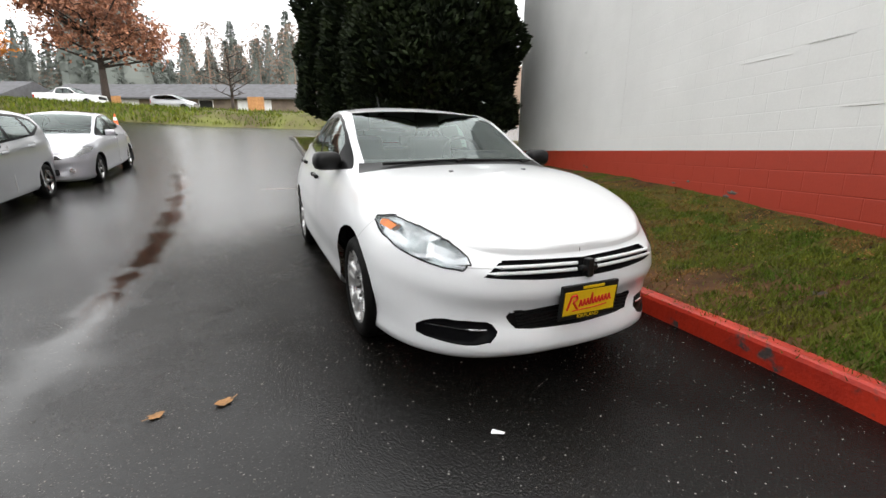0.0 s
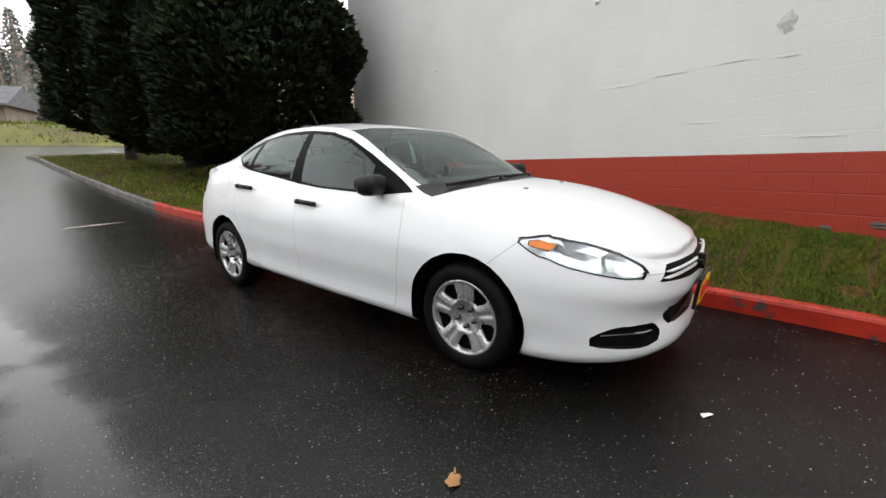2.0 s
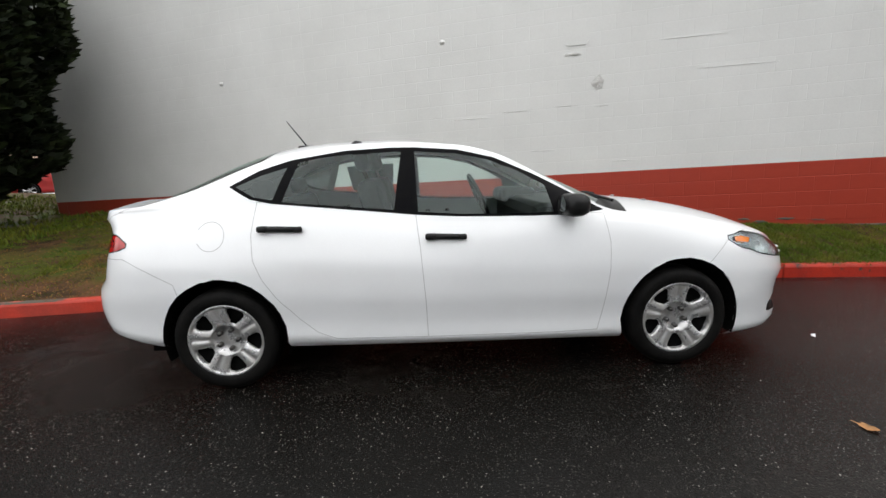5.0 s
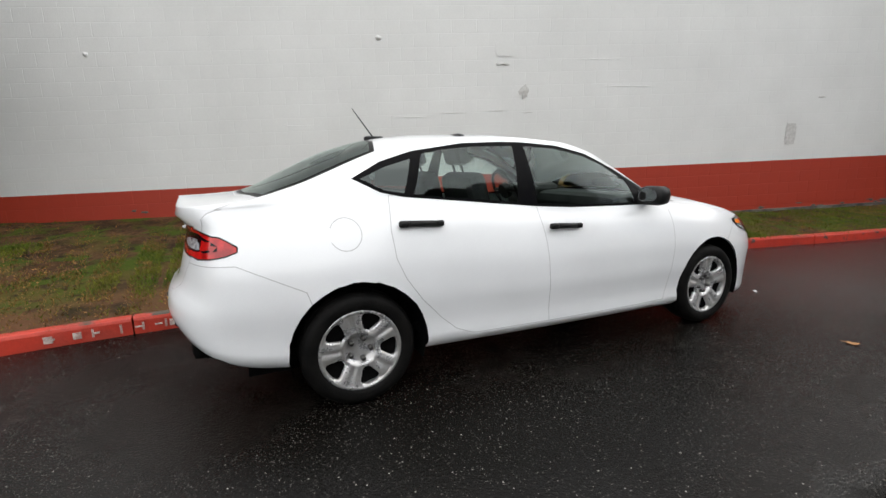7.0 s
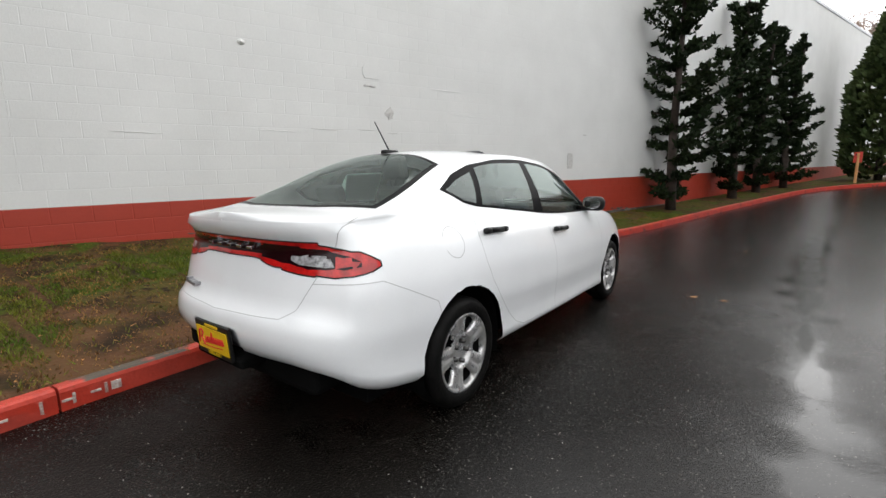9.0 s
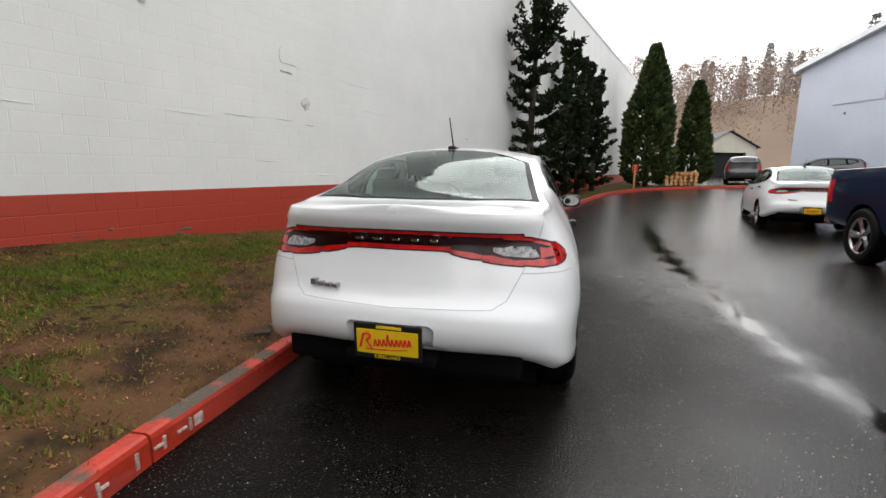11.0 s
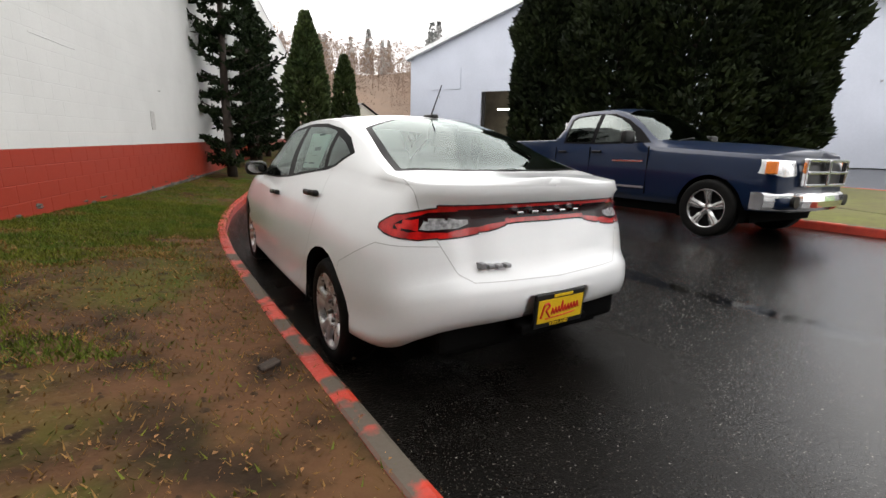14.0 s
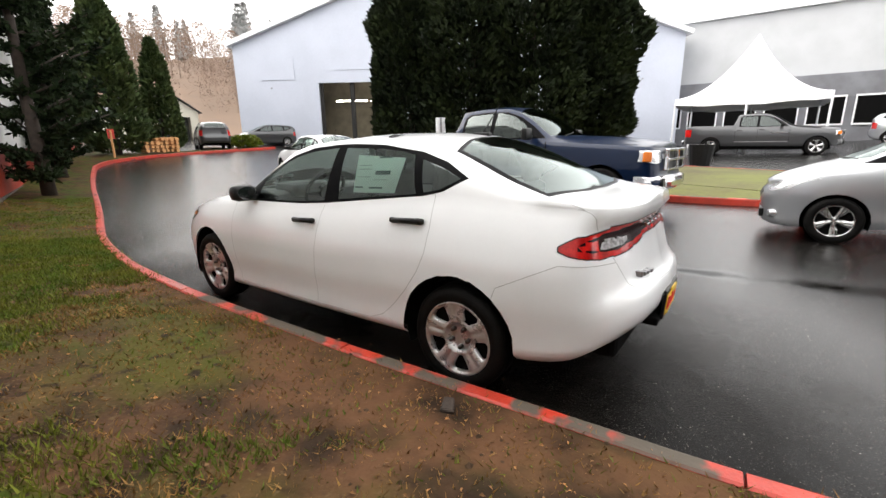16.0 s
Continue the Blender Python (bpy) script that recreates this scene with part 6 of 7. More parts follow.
parked("pickup_truck", "dark blue metallic crew-cab pickup with chrome bumper and grille", PICKUP, M_BLUE, pose(-6.13, -1.68, road_z(-6.1, -1.6), -0.6, 0, 176.4) @ Matrix.Diagonal((1.03, 1.03, 1.05, 1)), (-2.04, 2.04, .87, .40), TRUCK_WHEELS,
       P_DLO, P_PANES, P_SCREEN, P_BACK, P_LAMP, P_TAIL, P_GRILLE, .46, P_BED, "pickup truck", "pickups", M_GLASS_DARK, pickup_extras(True))
parked("pickup_truck", "charcoal grey crew-cab pickup parked before the white tent", PICKUP, M_GREY, pose(-24.0, 2.3, road_z(-24.0, 2.3), 0, 0, 181), (-2.04, 2.04, .87, .40), TRUCK_WHEELS,
       P_DLO, P_PANES, P_SCREEN, P_BACK, P_LAMP, P_TAIL, P_GRILLE, .46, P_BED, "pickup truck", "pickups", M_GLASS_DARK, pickup_extras(False))

HATCH = dict(
    outline=[(0, -2.05), (0.35, -2.02), (0.60, -1.90), (0.77, -1.65), (0.83, -1.3), (0.845, -0.6), (0.845, 0.6), (0.84, 1.3), (0.80, 1.75), (0.68, 1.97), (0.4, 2.04), (0, 2.05)],
    low=[(-2.05, 0.18), (-1.6, 0.2), (1.5, 0.22), (1.9, 0.28), (2.05, 0.34)],
    shoulder=[(-2.05, 0.72), (-1.8, 0.82), (-1.4, 0.92), (-0.9, 0.97), (0, 0.99), (1.0, 1.03), (2.05, 1.06)],
    rail_x=[(-2.05, 0.3), (-1.6, 0.62), (-1.2, 0.70), (-0.6, 0.66), (0, 0.60), (1.0, 0.58), (1.8, 0.60), (2.05, 0.6)],
    rail_z=[(-2.05, 0.72), (-1.8, 0.84), (-1.4, 0.96), (-1.15, 1.0), (-0.6, 1.26), (-0.1, 1.44), (0.5, 1.48), (1.2, 1.45), (1.7, 1.38), (1.92, 1.2), (2.05, 1.08)],
    centre=[(-2.05, 0.73), (-1.85, 0.86), (-1.4, 1.01), (-1.2, 1.06), (-0.6, 1.32), (-0.1, 1.49), (0.4, 1.53), (1.2, 1.50), (1.75, 1.42), (1.95, 1.2), (2.05, 1.08)],
    side=[(0, 0.07), (0.1, 0.03), (0.25, 0.03), (0.6, 0.0), (0.85, 0.01), (1, 0.05)],
    nose=[(0, 0.12), (0.1, 0.03), (0.3, 0.02), (0.5, 0.02), (0.7, 0.0), (0.9, 0.03), (1, 0.08)],
    tail=[(0, 0.1), (0.1, 0.02), (0.4, 0.0), (0.6, 0.05), (1, 0.07)])
H_DLO = [(-1.05, 1.02), (-0.6, 1.22), (-0.15, 1.39), (0.4, 1.435), (1.1, 1.41), (1.55, 1.34), (1.62, 1.22), (1.2, 1.08), (0, 1.01)]
H_PANES = [[(-0.62, 1.03), (-0.5, 1.2), (-0.1, 1.36), (0.2, 1.39), (0.22, 1.05)], [(0.32, 1.06), (0.30, 1.40), (1.0, 1.37), (1.05, 1.10)], [(1.15, 1.12), (1.1, 1.36), (1.48, 1.30), (1.5, 1.22)]]
H_SCREEN = both([(0, -1.22), (0.4, -1.16), (0.62, -0.98), (0.55, -0.22), (0.3, -0.15), (0, -0.13)])
H_BACK = both([(0, 1.72), (0.45, 1.72), (0.54, 1.93), (0, 1.96)])
H_LAMP = [(0.42, 0.72), (0.60, 0.83), (0.76, 0.90), (0.80, 0.84), (0.72, 0.70), (0.55, 0.66)]
H_TAIL = [(0.62, 1.02), (0.80, 1.0), (0.82, 0.72), (0.66, 0.72)]
H_GRILLE = both([(0, 0.66), (0.3, 0.665), (0.36, 0.63), (0.3, 0.58), (0, 0.57)])
SMALL_WHEELS = wheel_meshes(0.30, 0.205, 0.185, "alloy")


def small_extras(mx, my, mz, hx, rows, nose_y, paint_mat):
    def f(root, made):
        mirrors(root, mx, my, mz, paint_mat, .19, .13)
        handles(root, hx, rows, paint_mat)
        part("lower_intake", boxes((-.42, .42, nose_y, nose_y + .06, .28, .40), bev=.02), M_BLACKP, root)
        for sx in (-1, 1):
            part("fog_light", cyl(bmesh.new(), (sx * .60, nose_y + .11, .36), (sx * .58, nose_y + .2, .36), .05, .05, 14), M_BULB, root, "round fog light")
            for yy in rows:
                part("door_gap", boxes((sx * (hx - .012) - .008, sx * (hx - .012) + .008, yy[0] + .16, yy[0] + .166, .3, .98)), M_GAP, root)
        part("seat_row", boxes((-.62, .62, .05, .3, .5, 1.08), bev=.06), M_SEAT, root)
        part("rear_seat", boxes((-.62, .62, .85, 1.1, .5, 1.05), bev=.06), M_SEAT, root)
        part("dashboard", boxes((-.62, .62, -.95, -.55, .6, .96), bev=.08), M_DASH, root)
        for a, b in (((-.5, -1.13, 1.055), (.05, -1.17, 1.095)), ((.0, -1.20, 1.08), (.5, -1.08, 1.07))):
            part("wiper", cyl(bmesh.new(), a, b, .010, .007, 6), M_BLACKP, root)
    return f


parked("hatchback_car", "wet silver five-door hatchback with multi-spoke wheels", HATCH, M_SILVER, pose(-5.42, 4.70, road_z(-5.4, 4.6) - .03, 2.5, 0, 0), (-1.25, 1.25, .735, .30), SMALL_WHEELS,
       H_DLO, H_PANES, H_SCREEN, H_BACK, H_LAMP, H_TAIL, H_GRILLE, .345, None, "car", "parked cars", None, small_extras(.93, -.72, 1.05, .838, ((-.1, .88), (.85, .93)), -2.04, M_SILVER))
S_DLO, S_PANES = DLO, [PANE_F, PANE_R, PANE_Q]
parked("sedan_car", "pale silver four-door sedan parked in the sloping lot", SEDAN, M_SILVER2, pose(-5.15, 9.2, road_z(-5.1, 9.1) - .06, 3.2, 0, 0), (-1.35, 1.33, .77, .31), SMALL_WHEELS,
       S_DLO, S_PANES, SCREEN, BACK_IN, LAMP, TAILRED, GRILLE, .355, None, "car", "parked cars", None, small_extras(.98, -.66, 1.03, .915, ((0.0, .88), (.92, .95)), -2.33, M_SILVER2))
parked("estate_car", "dark grey estate car with lit red tail lights", HATCH, M_GREY, pose(-12.2, -27.4, road_z(-12.2, -27.4), 0, 0, -20) @ Matrix.Diagonal((1.12, 1.12, 1.12, 1)), (-1.25, 1.25, .735, .30), SMALL_WHEELS,
       H_DLO, H_PANES, H_SCREEN, H_BACK, H_LAMP, H_TAIL, H_GRILLE, .345, None, "car", "parked cars", M_GLASS_DARK, None)
parked("estate_car", "dark estate car parked by the workshop corner", HATCH, M_GREY, pose(-16.4, -27.6, road_z(-16.4, -27.6), 0, 0, 70), (-1.25, 1.25, .735, .30), SMALL_WHEELS,
       H_DLO, H_PANES, H_SCREEN, H_BACK, H_LAMP, H_TAIL, H_GRILLE, .345, None, "car", "parked cars", M_GLASS_DARK, None)
parked("hatchback_car", "small lime green hatchback far across the lot", HATCH, M_GREEN_CAR, pose(-30, 12.5, road_z(-30, 12.5), 0, 0, 120), (-1.25, 1.25, .735, .30), SMALL_WHEELS,
       H_DLO, H_PANES, H_SCREEN, H_BACK, H_LAMP, H_TAIL, H_GRILLE, .345, None, "car", "parked cars", M_GLASS_DARK, None)
parked("hatchback_car", "silver hatchback parked beyond the tent", HATCH, M_SILVER, pose(-27.5, 8.6, road_z(-27.5, 8.6), 0, 0, 170), (-1.25, 1.25, .735, .30), SMALL_WHEELS,
       H_DLO, H_PANES, H_SCREEN, H_BACK, H_LAMP, H_TAIL, H_GRILLE, .345, None, "car", "parked cars", M_GLASS_DARK, None)

# ---- hedge island ----
ISLE = [(-7.45, 4.6), (-7.45, 0.0), (-7.5, -5.0), (-8.2, -9.6), (-9.6, -11.6), (-11.4, -10.8), (-13.5, -6.5), (-15.6, -2.0), (-14.6, 1.6), (-13.0, 4.2), (-10.0, 5.6), (-8.0, 5.5), (-7.45, 4.6)]


def build_island():
    p = dense_path(ISLE, 0.4)
    n = []
    for i in range(len(p)):
        d = (p[min(i + 1, len(p) - 1)] - p[max(i - 1, 0)]).normalized()
        n.append(Vector((-d.y, d.x)))
    inward = 1 if n[5].x < 0 else -1
    build_kerb("kerb", p, n, "red-painted kerb round the hedge island", -60, 60, inward)
    cx = Vector((sum(q.x for q in p) / len(p), sum(q.y for q in p) / len(p)))
    vs, fs, m = [], [], 10
    for q, nn in zip(p, n):
        a = q + nn * inward * (KERB_W - .01)
        for j in range(m):
            b = a.lerp(cx, j / (m - 1))
            vs.append((b.x, b.y, road_z(b.x, b.y) + KERB_H - .012 + .06 * min(1, j / 3)))
    for i in range(len(p) - 1):
        for j in range(m - 1):
            fs.append((i * m + j, (i + 1) * m + j, (i + 1) * m + j + 1, i * m + j + 1))
    tagged(obj("lawn", vs, fs, M_BANK, smooth=True), "wet grass island under the hedge trees", "lawn", kind="structure")


build_island()


# ---- far buildings, tent ----
def build_showroom():
    root = empty("showroom_building", Matrix(), "light grey flat-roofed showroom with a dark shopfront", "building")
    z = 0.5
    part("wall", boxes((-46, -35.0, -6, 15.5, z, 9.6)), M_GREYWALL, root)
    part("cornice", boxes((-46.2, -34.7, -6.2, 15.8, 9.35, 9.75), (-35.02, -34.8, 12.2, 15.5, 8.4, 9.3)), M_TRIM_W, root)
    part("shopfront", boxes((-35.2, -34.6, -5.5, 9.5, z, 5.2)), M_DARKWALL, root, "dark grey shopfront")
    for k in range(6):
        y = -4.6 + k * 2.25
        w = part("window", boxes((-34.62, -34.55, y, y + 1.7, 2.2, 3.8)), M_WELL, root, "dark window")
        part("window_frame", boxes((-34.56, -34.5, y - .08, y, 2.1, 3.9), (-34.56, -34.5, y + 1.7, y + 1.78, 2.1, 3.9), (-34.56, -34.5, y, y + 1.7, 3.8, 3.9), (-34.56, -34.5, y, y + 1.7, 2.1, 2.2)), M_TRIM_W, w)
    part("roof_unit", boxes((-41, -38.5, 10.0, 13.0, 9.7, 12.2), bev=.05), M_GREYWALL, root)
    part("wall_lamp_box", boxes((-34.98, -34.7, 14.0, 14.4, 6.0, 6.3), bev=.03), M_BLACKP, root)


build_showroom()


def build_tent():
    x, y, h = -27.8, 1.5, 3.25
    z0 = road_z(x, y)
    root = empty("canopy_tent", pose(x, y, z0), "large white peaked frame tent on slim poles", "tent")
    vs, fs = [], []
    n, m = 10, 12
    rows = []
    for j in range(m + 1):
        t = j / m
        r = h * (1 - t)
        z = 2.75 + 3.2 * (t ** 1.9) + 0.15 * t
        row = []
        for k in range(4 * n):
            s, u = k // n, (k % n) / n
            cs = [(-1, -1), (1, -1), (1, 1), (-1, 1)]
            a, b = cs[s], cs[(s + 1) % 4]
            sag = 0.10 * math.sin(math.pi * u) * (1 - t)
            row.append(len(vs))
            vs.append((r * (a[0] + (b[0] - a[0]) * u), r * (a[1] + (b[1] - a[1]) * u), z - sag))
        rows.append(row)
    for a, b in zip(rows, rows[1:]):
        for k in range(4 * n):
            fs.append((a[k], a[(k + 1) % (4 * n)], b[(k + 1) % (4 * n)], b[k]))
    k0 = len(vs)
    for k in range(4 * n):
        v = vs[rows[0][k]]
        vs.append((v[0] * 1.003, v[1] * 1.003, v[2] - 0.34 - 0.03 * math.sin(k * 1.7)))
    for k in range(4 * n):
        fs.append((k0 + k, k0 + (k + 1) % (4 * n), rows[0][(k + 1) % (4 * n)], rows[0][k]))
    c = obj("canopy", vs, fs, M_TENT, root, "white fabric", True)
    for sx in (-1, 1):
        for sy in (-1, 0, 1):
            part("pole", cyl(bmesh.new(), (sx * h * .99, sy * h * .99, 0), (sx * h * .99, sy * h * .99, 2.75), .05, seg=10), M_TRIM_W, root)


build_tent()


def house_row(x0, y0, x1, y1, z, label, wall_mat):
    """A long low house with a gabled shingle roof, garage doors and a cedar end screen."""
    a, b = Vector((x0, y0)), Vector((x1, y1))
    L = (b - a).length
    ang = math.degrees(math.atan2(b.y - a.y, b.x - a.x))
    root = empty("house", pose(x0, y0, z, 0, 0, ang), label, "house", "houses beyond the bank")
    part("wall", boxes((0, L, 0, 9, 0, 2.6)), wall_mat, root)
    obj("roof", [(-.6, -.9, 2.45), (L + .6, -.9, 2.45), (L + .6, 4.5, 4.7), (-.6, 4.5, 4.7), (-.6, 9.9, 2.45), (L + .6, 9.9, 2.45), (-.6, -.9, 2.25), (L + .6, -.9, 2.25), (-.6, 9.9, 2.25), (L + .6, 9.9, 2.25)],
        [(0, 1, 2, 3), (3, 2, 5, 4), (0, 6, 7, 1), (4, 5, 9, 8), (6, 8, 9, 7), (0, 3, 4, 8, 6), (1, 7, 9, 5, 2)], M_ROOF, root, "grey shingle roof")
    k = 0
    u = 2.0
    while u + 5 < L:
        if k % 3 == 1:
            part("garage_door", boxes((u, u + 4.6, -.06, .04, 0, 2.2), bev=.01), M_TRIM_W, root, "white garage door")
        else:
            w = part("window", boxes((u + .8, u + 2.6, -.03, .02, .9, 2.1)), M_DARK, root, "dark window")
            part("window_frame", boxes((u + .7, u + .8, -.06, .02, .8, 2.2), (u + 2.6, u + 2.7, -.06, .02, .8, 2.2), (u + .8, u + 2.6, -.06, .02, 2.1, 2.2), (u + .8, u + 2.6, -.06, .02, .8, .9)), M_TRIM_W, w)
        u += 6.0
        k += 1
    return root


GX, GY = Vector((0.404, 0.915)), Vector((0.915, -0.404))      # along and across the rising lot


def lot(depth, across):
    q = Vector((-1.38, -3.82)) + GX * depth + GY * across
    return q.x, q.y


BANK_Z = road_z(*lot(46, -20)) + 1.5
bx, by = lot(62, -54)
ex, ey = lot(62, -20)
house_row(bx, by, ex, ey, BANK_Z + .1, "long low brown house with grey shingle roof", M_HOUSE)
bx, by = lot(60, -86)
ex, ey = lot(60, -58)
house_row(bx, by, ex, ey, BANK_Z + .2, "low brown house with grey shingle roof", M_HOUSE)
for d, a0, wdt in ((57, -24.5, 2.2), (56, -41.5, 2.0)):
    x, y = lot(d, a0)
    root = empty("wooden_fence", pose(x, y, BANK_Z, 0, 0, math.degrees(math.atan2(GY.y, GY.x))), "bright cedar board fence panel", "fence", "cedar fences")
    for k in range(int(wdt / .16)):
        part("board", boxes((k * .16, k * .16 + .15, 0, .03, 0, 2.2 + .02 * (k % 2))), M_FENCE, root)


def build_bank():
    vs, fs = [], []
    prof = [(39.0, -.05), (39.8, .35), (40.8, 1.0), (42.2, 1.5), (46, 1.5), (54, 1.5), (70, 1.6), (160, 3.0)]
    cols = list(np.linspace(-110, 2, 90))
    for a in cols:
        for d, h in prof:
            bump = .12 * noise.noise((a * .5, d * .5, 2))
            edge = min(1, max(0, (2 - a) / 9))
            x, y = lot(d + 1.2 * noise.noise((a * .13, 4, 0)) - .015 * (a + 20), a)
            base = road_z(*lot(39, a))
            vs.append((x, y, base + (h + (bump if h > 0 else 0)) * (edge if d < 60 else 1)))
    m = len(prof)
    for i in range(len(cols) - 1):
        for j in range(m - 1):
            fs.append((i * m + j, (i + 1) * m + j, (i + 1) * m + j + 1, i * m + j + 1))
    tagged(obj("grass_bank", vs, fs, M_BANK, smooth=True), "rough green and brown grass bank above the lot", "bank", kind="structure")
    rng = random.Random(77)
    gv, gf = [], []
    for _ in range(9000):
        a, d = rng.uniform(-70, 1), rng.uniform(39.3, 43.5)
        x, y = lot(d, a)
        h = float(np.interp(d, [39, 39.8, 40.8, 42.2, 46], [0, .35, 1.0, 1.5, 1.5])) * min(1, max(0, (2 - a) / 9))
        z = road_z(*lot(39, a)) + h - .05
        w, t = rng.uniform(.05, .1), rng.uniform(.18, .45)
        an = rng.uniform(0, 6.28)
        k = len(gv)
        gv += [(x - w * math.cos(an), y - w * math.sin(an), z), (x + w * math.cos(an), y + w * math.sin(an), z), (x + rng.uniform(-.15, .15), y + rng.uniform(-.15, .15), z + t)]
        gf.append((k, k + 1, k + 2))
    tagged(obj("bank_grass", gv, gf, M_GRASS), "long rough grass on the bank", "grass", kind="stuff")


build_bank()


def leafy_tree(name, x, y, z, height, radius, mat, label, seed, count, low=0.25, size=0.5, group=""):
    """A broadleaf tree: forked trunk, limbs, ragged crown with gaps."""
    rng = random.Random(seed)
    root = empty(name, pose(x, y, z), label, "tree", group)
    bm = bmesh.new()
    trunk_mesh(bm, [(0, 0, -.3), (.1, 0, height * .25), (0, .15, height * .55), (.1, 0, height * .9)], height * .028, .04)
    pts, outs = [], []
    for k in range(22):
        a, h = rng.uniform(0, 6.28), height * rng.uniform(low, .8)
        L = radius * rng.uniform(.55, 1.1) * (1 - .55 * max(0, h / height - .4))
        e = Vector((L * math.cos(a), L * math.sin(a), h + L * rng.uniform(.15, .6)))
        cyl(bm, (0, 0, h), e, height * .009, .015, 6)
        for j in range(3):
            f = Vector((0, 0, h)).lerp(e, rng.uniform(.4, .9))
            e2 = f + Vector((rng.uniform(-1, 1), rng.uniform(-1, 1), rng.uniform(0, 1))) * L * .4
            cyl(bm, f, e2, height * .004, .008, 5)
            for _ in range(count // 66):
                t = rng.gauss(.75, .3)
                q = f.lerp(e2, t) + Vector((rng.gauss(0, 1), rng.gauss(0, 1), rng.gauss(0, .7))) * radius * .13
                pts.append(q)
                outs.append((rng.uniform(-1, 1), rng.uniform(-1, 1), rng.uniform(-.6, .4)))
    part("trunk", bm, M_BARK, root, "dark trunk and limbs", True)
    if count:
        vs, fs = sprays(pts, outs, size, rng, 1.0)
        obj("crown", vs, fs, mat, root)
    return root


for nm, d, a, h, r, mt, lab, sd, cnt in (("maple_tree", 46, -34.0, 15, 6.0, M_RUST, "tall russet autumn maple on the bank", 61, 5200), ("maple_tree", 44, -47, 10, 4.5, M_ORANGE_LEAF, "bright orange autumn maple", 62, 2200), ("bare_tree", 55, -25.5, 8, 3.0, M_BARK, "small bare tree before the houses", 63, 0),
                                         ("maple_tree", 26, 18.5, 7, 3.0, M_ORANGE_LEAF, "orange autumn tree behind the building's corner", 64, 1500)):
    x, y = lot(d, a)
    leafy_tree(nm, x, y, (BANK_Z if d > 39 else road_z(x, y)), h, r, mt, lab, sd, cnt, size=0.34, group="autumn trees")
x, y = lot(24, 7.6)
parked("hatchback_car", "red car glimpsed behind the building's corner", HATCH, M_RED_CAR, pose(x, y, road_z(x, y), 0, 0, 60), (-1.25, 1.25, .735, .30), SMALL_WHEELS,
       H_DLO, H_PANES, H_SCREEN, H_BACK, H_LAMP, H_TAIL, H_GRILLE, .345, None, "car", "parked cars", M_GLASS_DARK, None)
x, y = lot(45, -36.5)
parked("pickup_truck", "white pickup parked along the top of the bank", PICKUP, M_WHITE, pose(x, y, BANK_Z + .02, 0, 0, 66), (-2.04, 2.04, .87, .40), TRUCK_WHEELS,
       P_DLO, P_PANES, P_SCREEN, P_BACK, P_LAMP, P_TAIL, P_GRILLE, .46, P_BED, "pickup truck", "pickups", M_GLASS_DARK, None)
x, y = lot(46, -46.0)
parked("hatchback_car", "red car parked along the top of the bank", HATCH, M_RED_CAR, pose(x, y, BANK_Z + .02, 0, 0, 66), (-1.25, 1.25, .735, .30), SMALL_WHEELS,
       H_DLO, H_PANES, H_SCREEN, H_BACK, H_LAMP, H_TAIL, H_GRILLE, .345, None, "car", "parked cars", M_GLASS_DARK, None)
x, y = lot(50, -29.5)
parked("estate_car", "pale van-like car parked before the houses", HATCH, M_SILVER, pose(x, y, BANK_Z + .02, 0, 0, 66) @ Matrix.Diagonal((1.15, 1.15, 1.15, 1)), (-1.25, 1.25, .735, .30), SMALL_WHEELS,
       H_DLO, H_PANES, H_SCREEN, H_BACK, H_LAMP, H_TAIL, H_GRILLE, .345, None, "car", "parked cars", M_GLASS_DARK, None)


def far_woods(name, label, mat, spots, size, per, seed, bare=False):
    """Distant trees, one mesh; the haze is in the base colour of mat."""
    rng = random.Random(seed)
    vs, fs = [], []
    for x, y, z, h in spots:
        r = h * (rng.uniform(.16, .24) if not bare else rng.uniform(.25, .38))
        pts, outs = [], []
        for _ in range(per):
            u = rng.random() ** .8
            w = (1 - u) ** .85 if not bare else math.sin(math.pi * min(1, .15 + u * .85)) ** .6
            a = rng.uniform(0, 6.28)
            rr = r * w * rng.uniform(.5, 1.1)
            pts.append((x + rr * math.cos(a), y + rr * math.sin(a), z + h * (.08 + .92 * u)))
            outs.append((math.cos(a), math.sin(a), -.25 if not bare else 1.2))
        v, f = sprays(pts, outs, size * h / 20, rng)
        if not bare:
            # dense heart of the crown
            k = len(vs)
            vs.append((x, y, z + h * .97))
            for q in range(6):
                u = q / 6
                for e in range(7):
                    s = r * (.72 - .72 * u) * rng.uniform(.75, 1.15)
                    vs.append((x + s * math.cos(e * .8976), y + s * math.sin(e * .8976), z + h * (.06 + .88 * u)))
            for q in range(6):
                for e in range(7):
                    a, b = k + 1 + q * 7 + e, k + 1 + q * 7 + (e + 1) % 7
                    fs.append((a, b, b + 7, a + 7) if q < 5 else (a, b, k))
        k = len(vs)
        vs += v
        fs += [tuple(i + k for i in q) for q in f]
        b = len(vs)
        t = h * .012
        vs += [(x - t, y, z - 1), (x + t, y, z - 1), (x, y, z + h * .95), (x, y - t, z - 1), (x, y + t, z - 1)]
        fs += [(b, b + 1, b + 2), (b + 3, b + 4, b + 2)]
    tagged(obj(name, vs, fs, mat), label, "woods", kind="stuff")


rng = random.Random(5)
sp = []
for k in range(230):
    x, y = lot(rng.uniform(86, 125), rng.uniform(-125, 8))
    sp.append((x, y, BANK_Z + 2, rng.uniform(10, 18)))
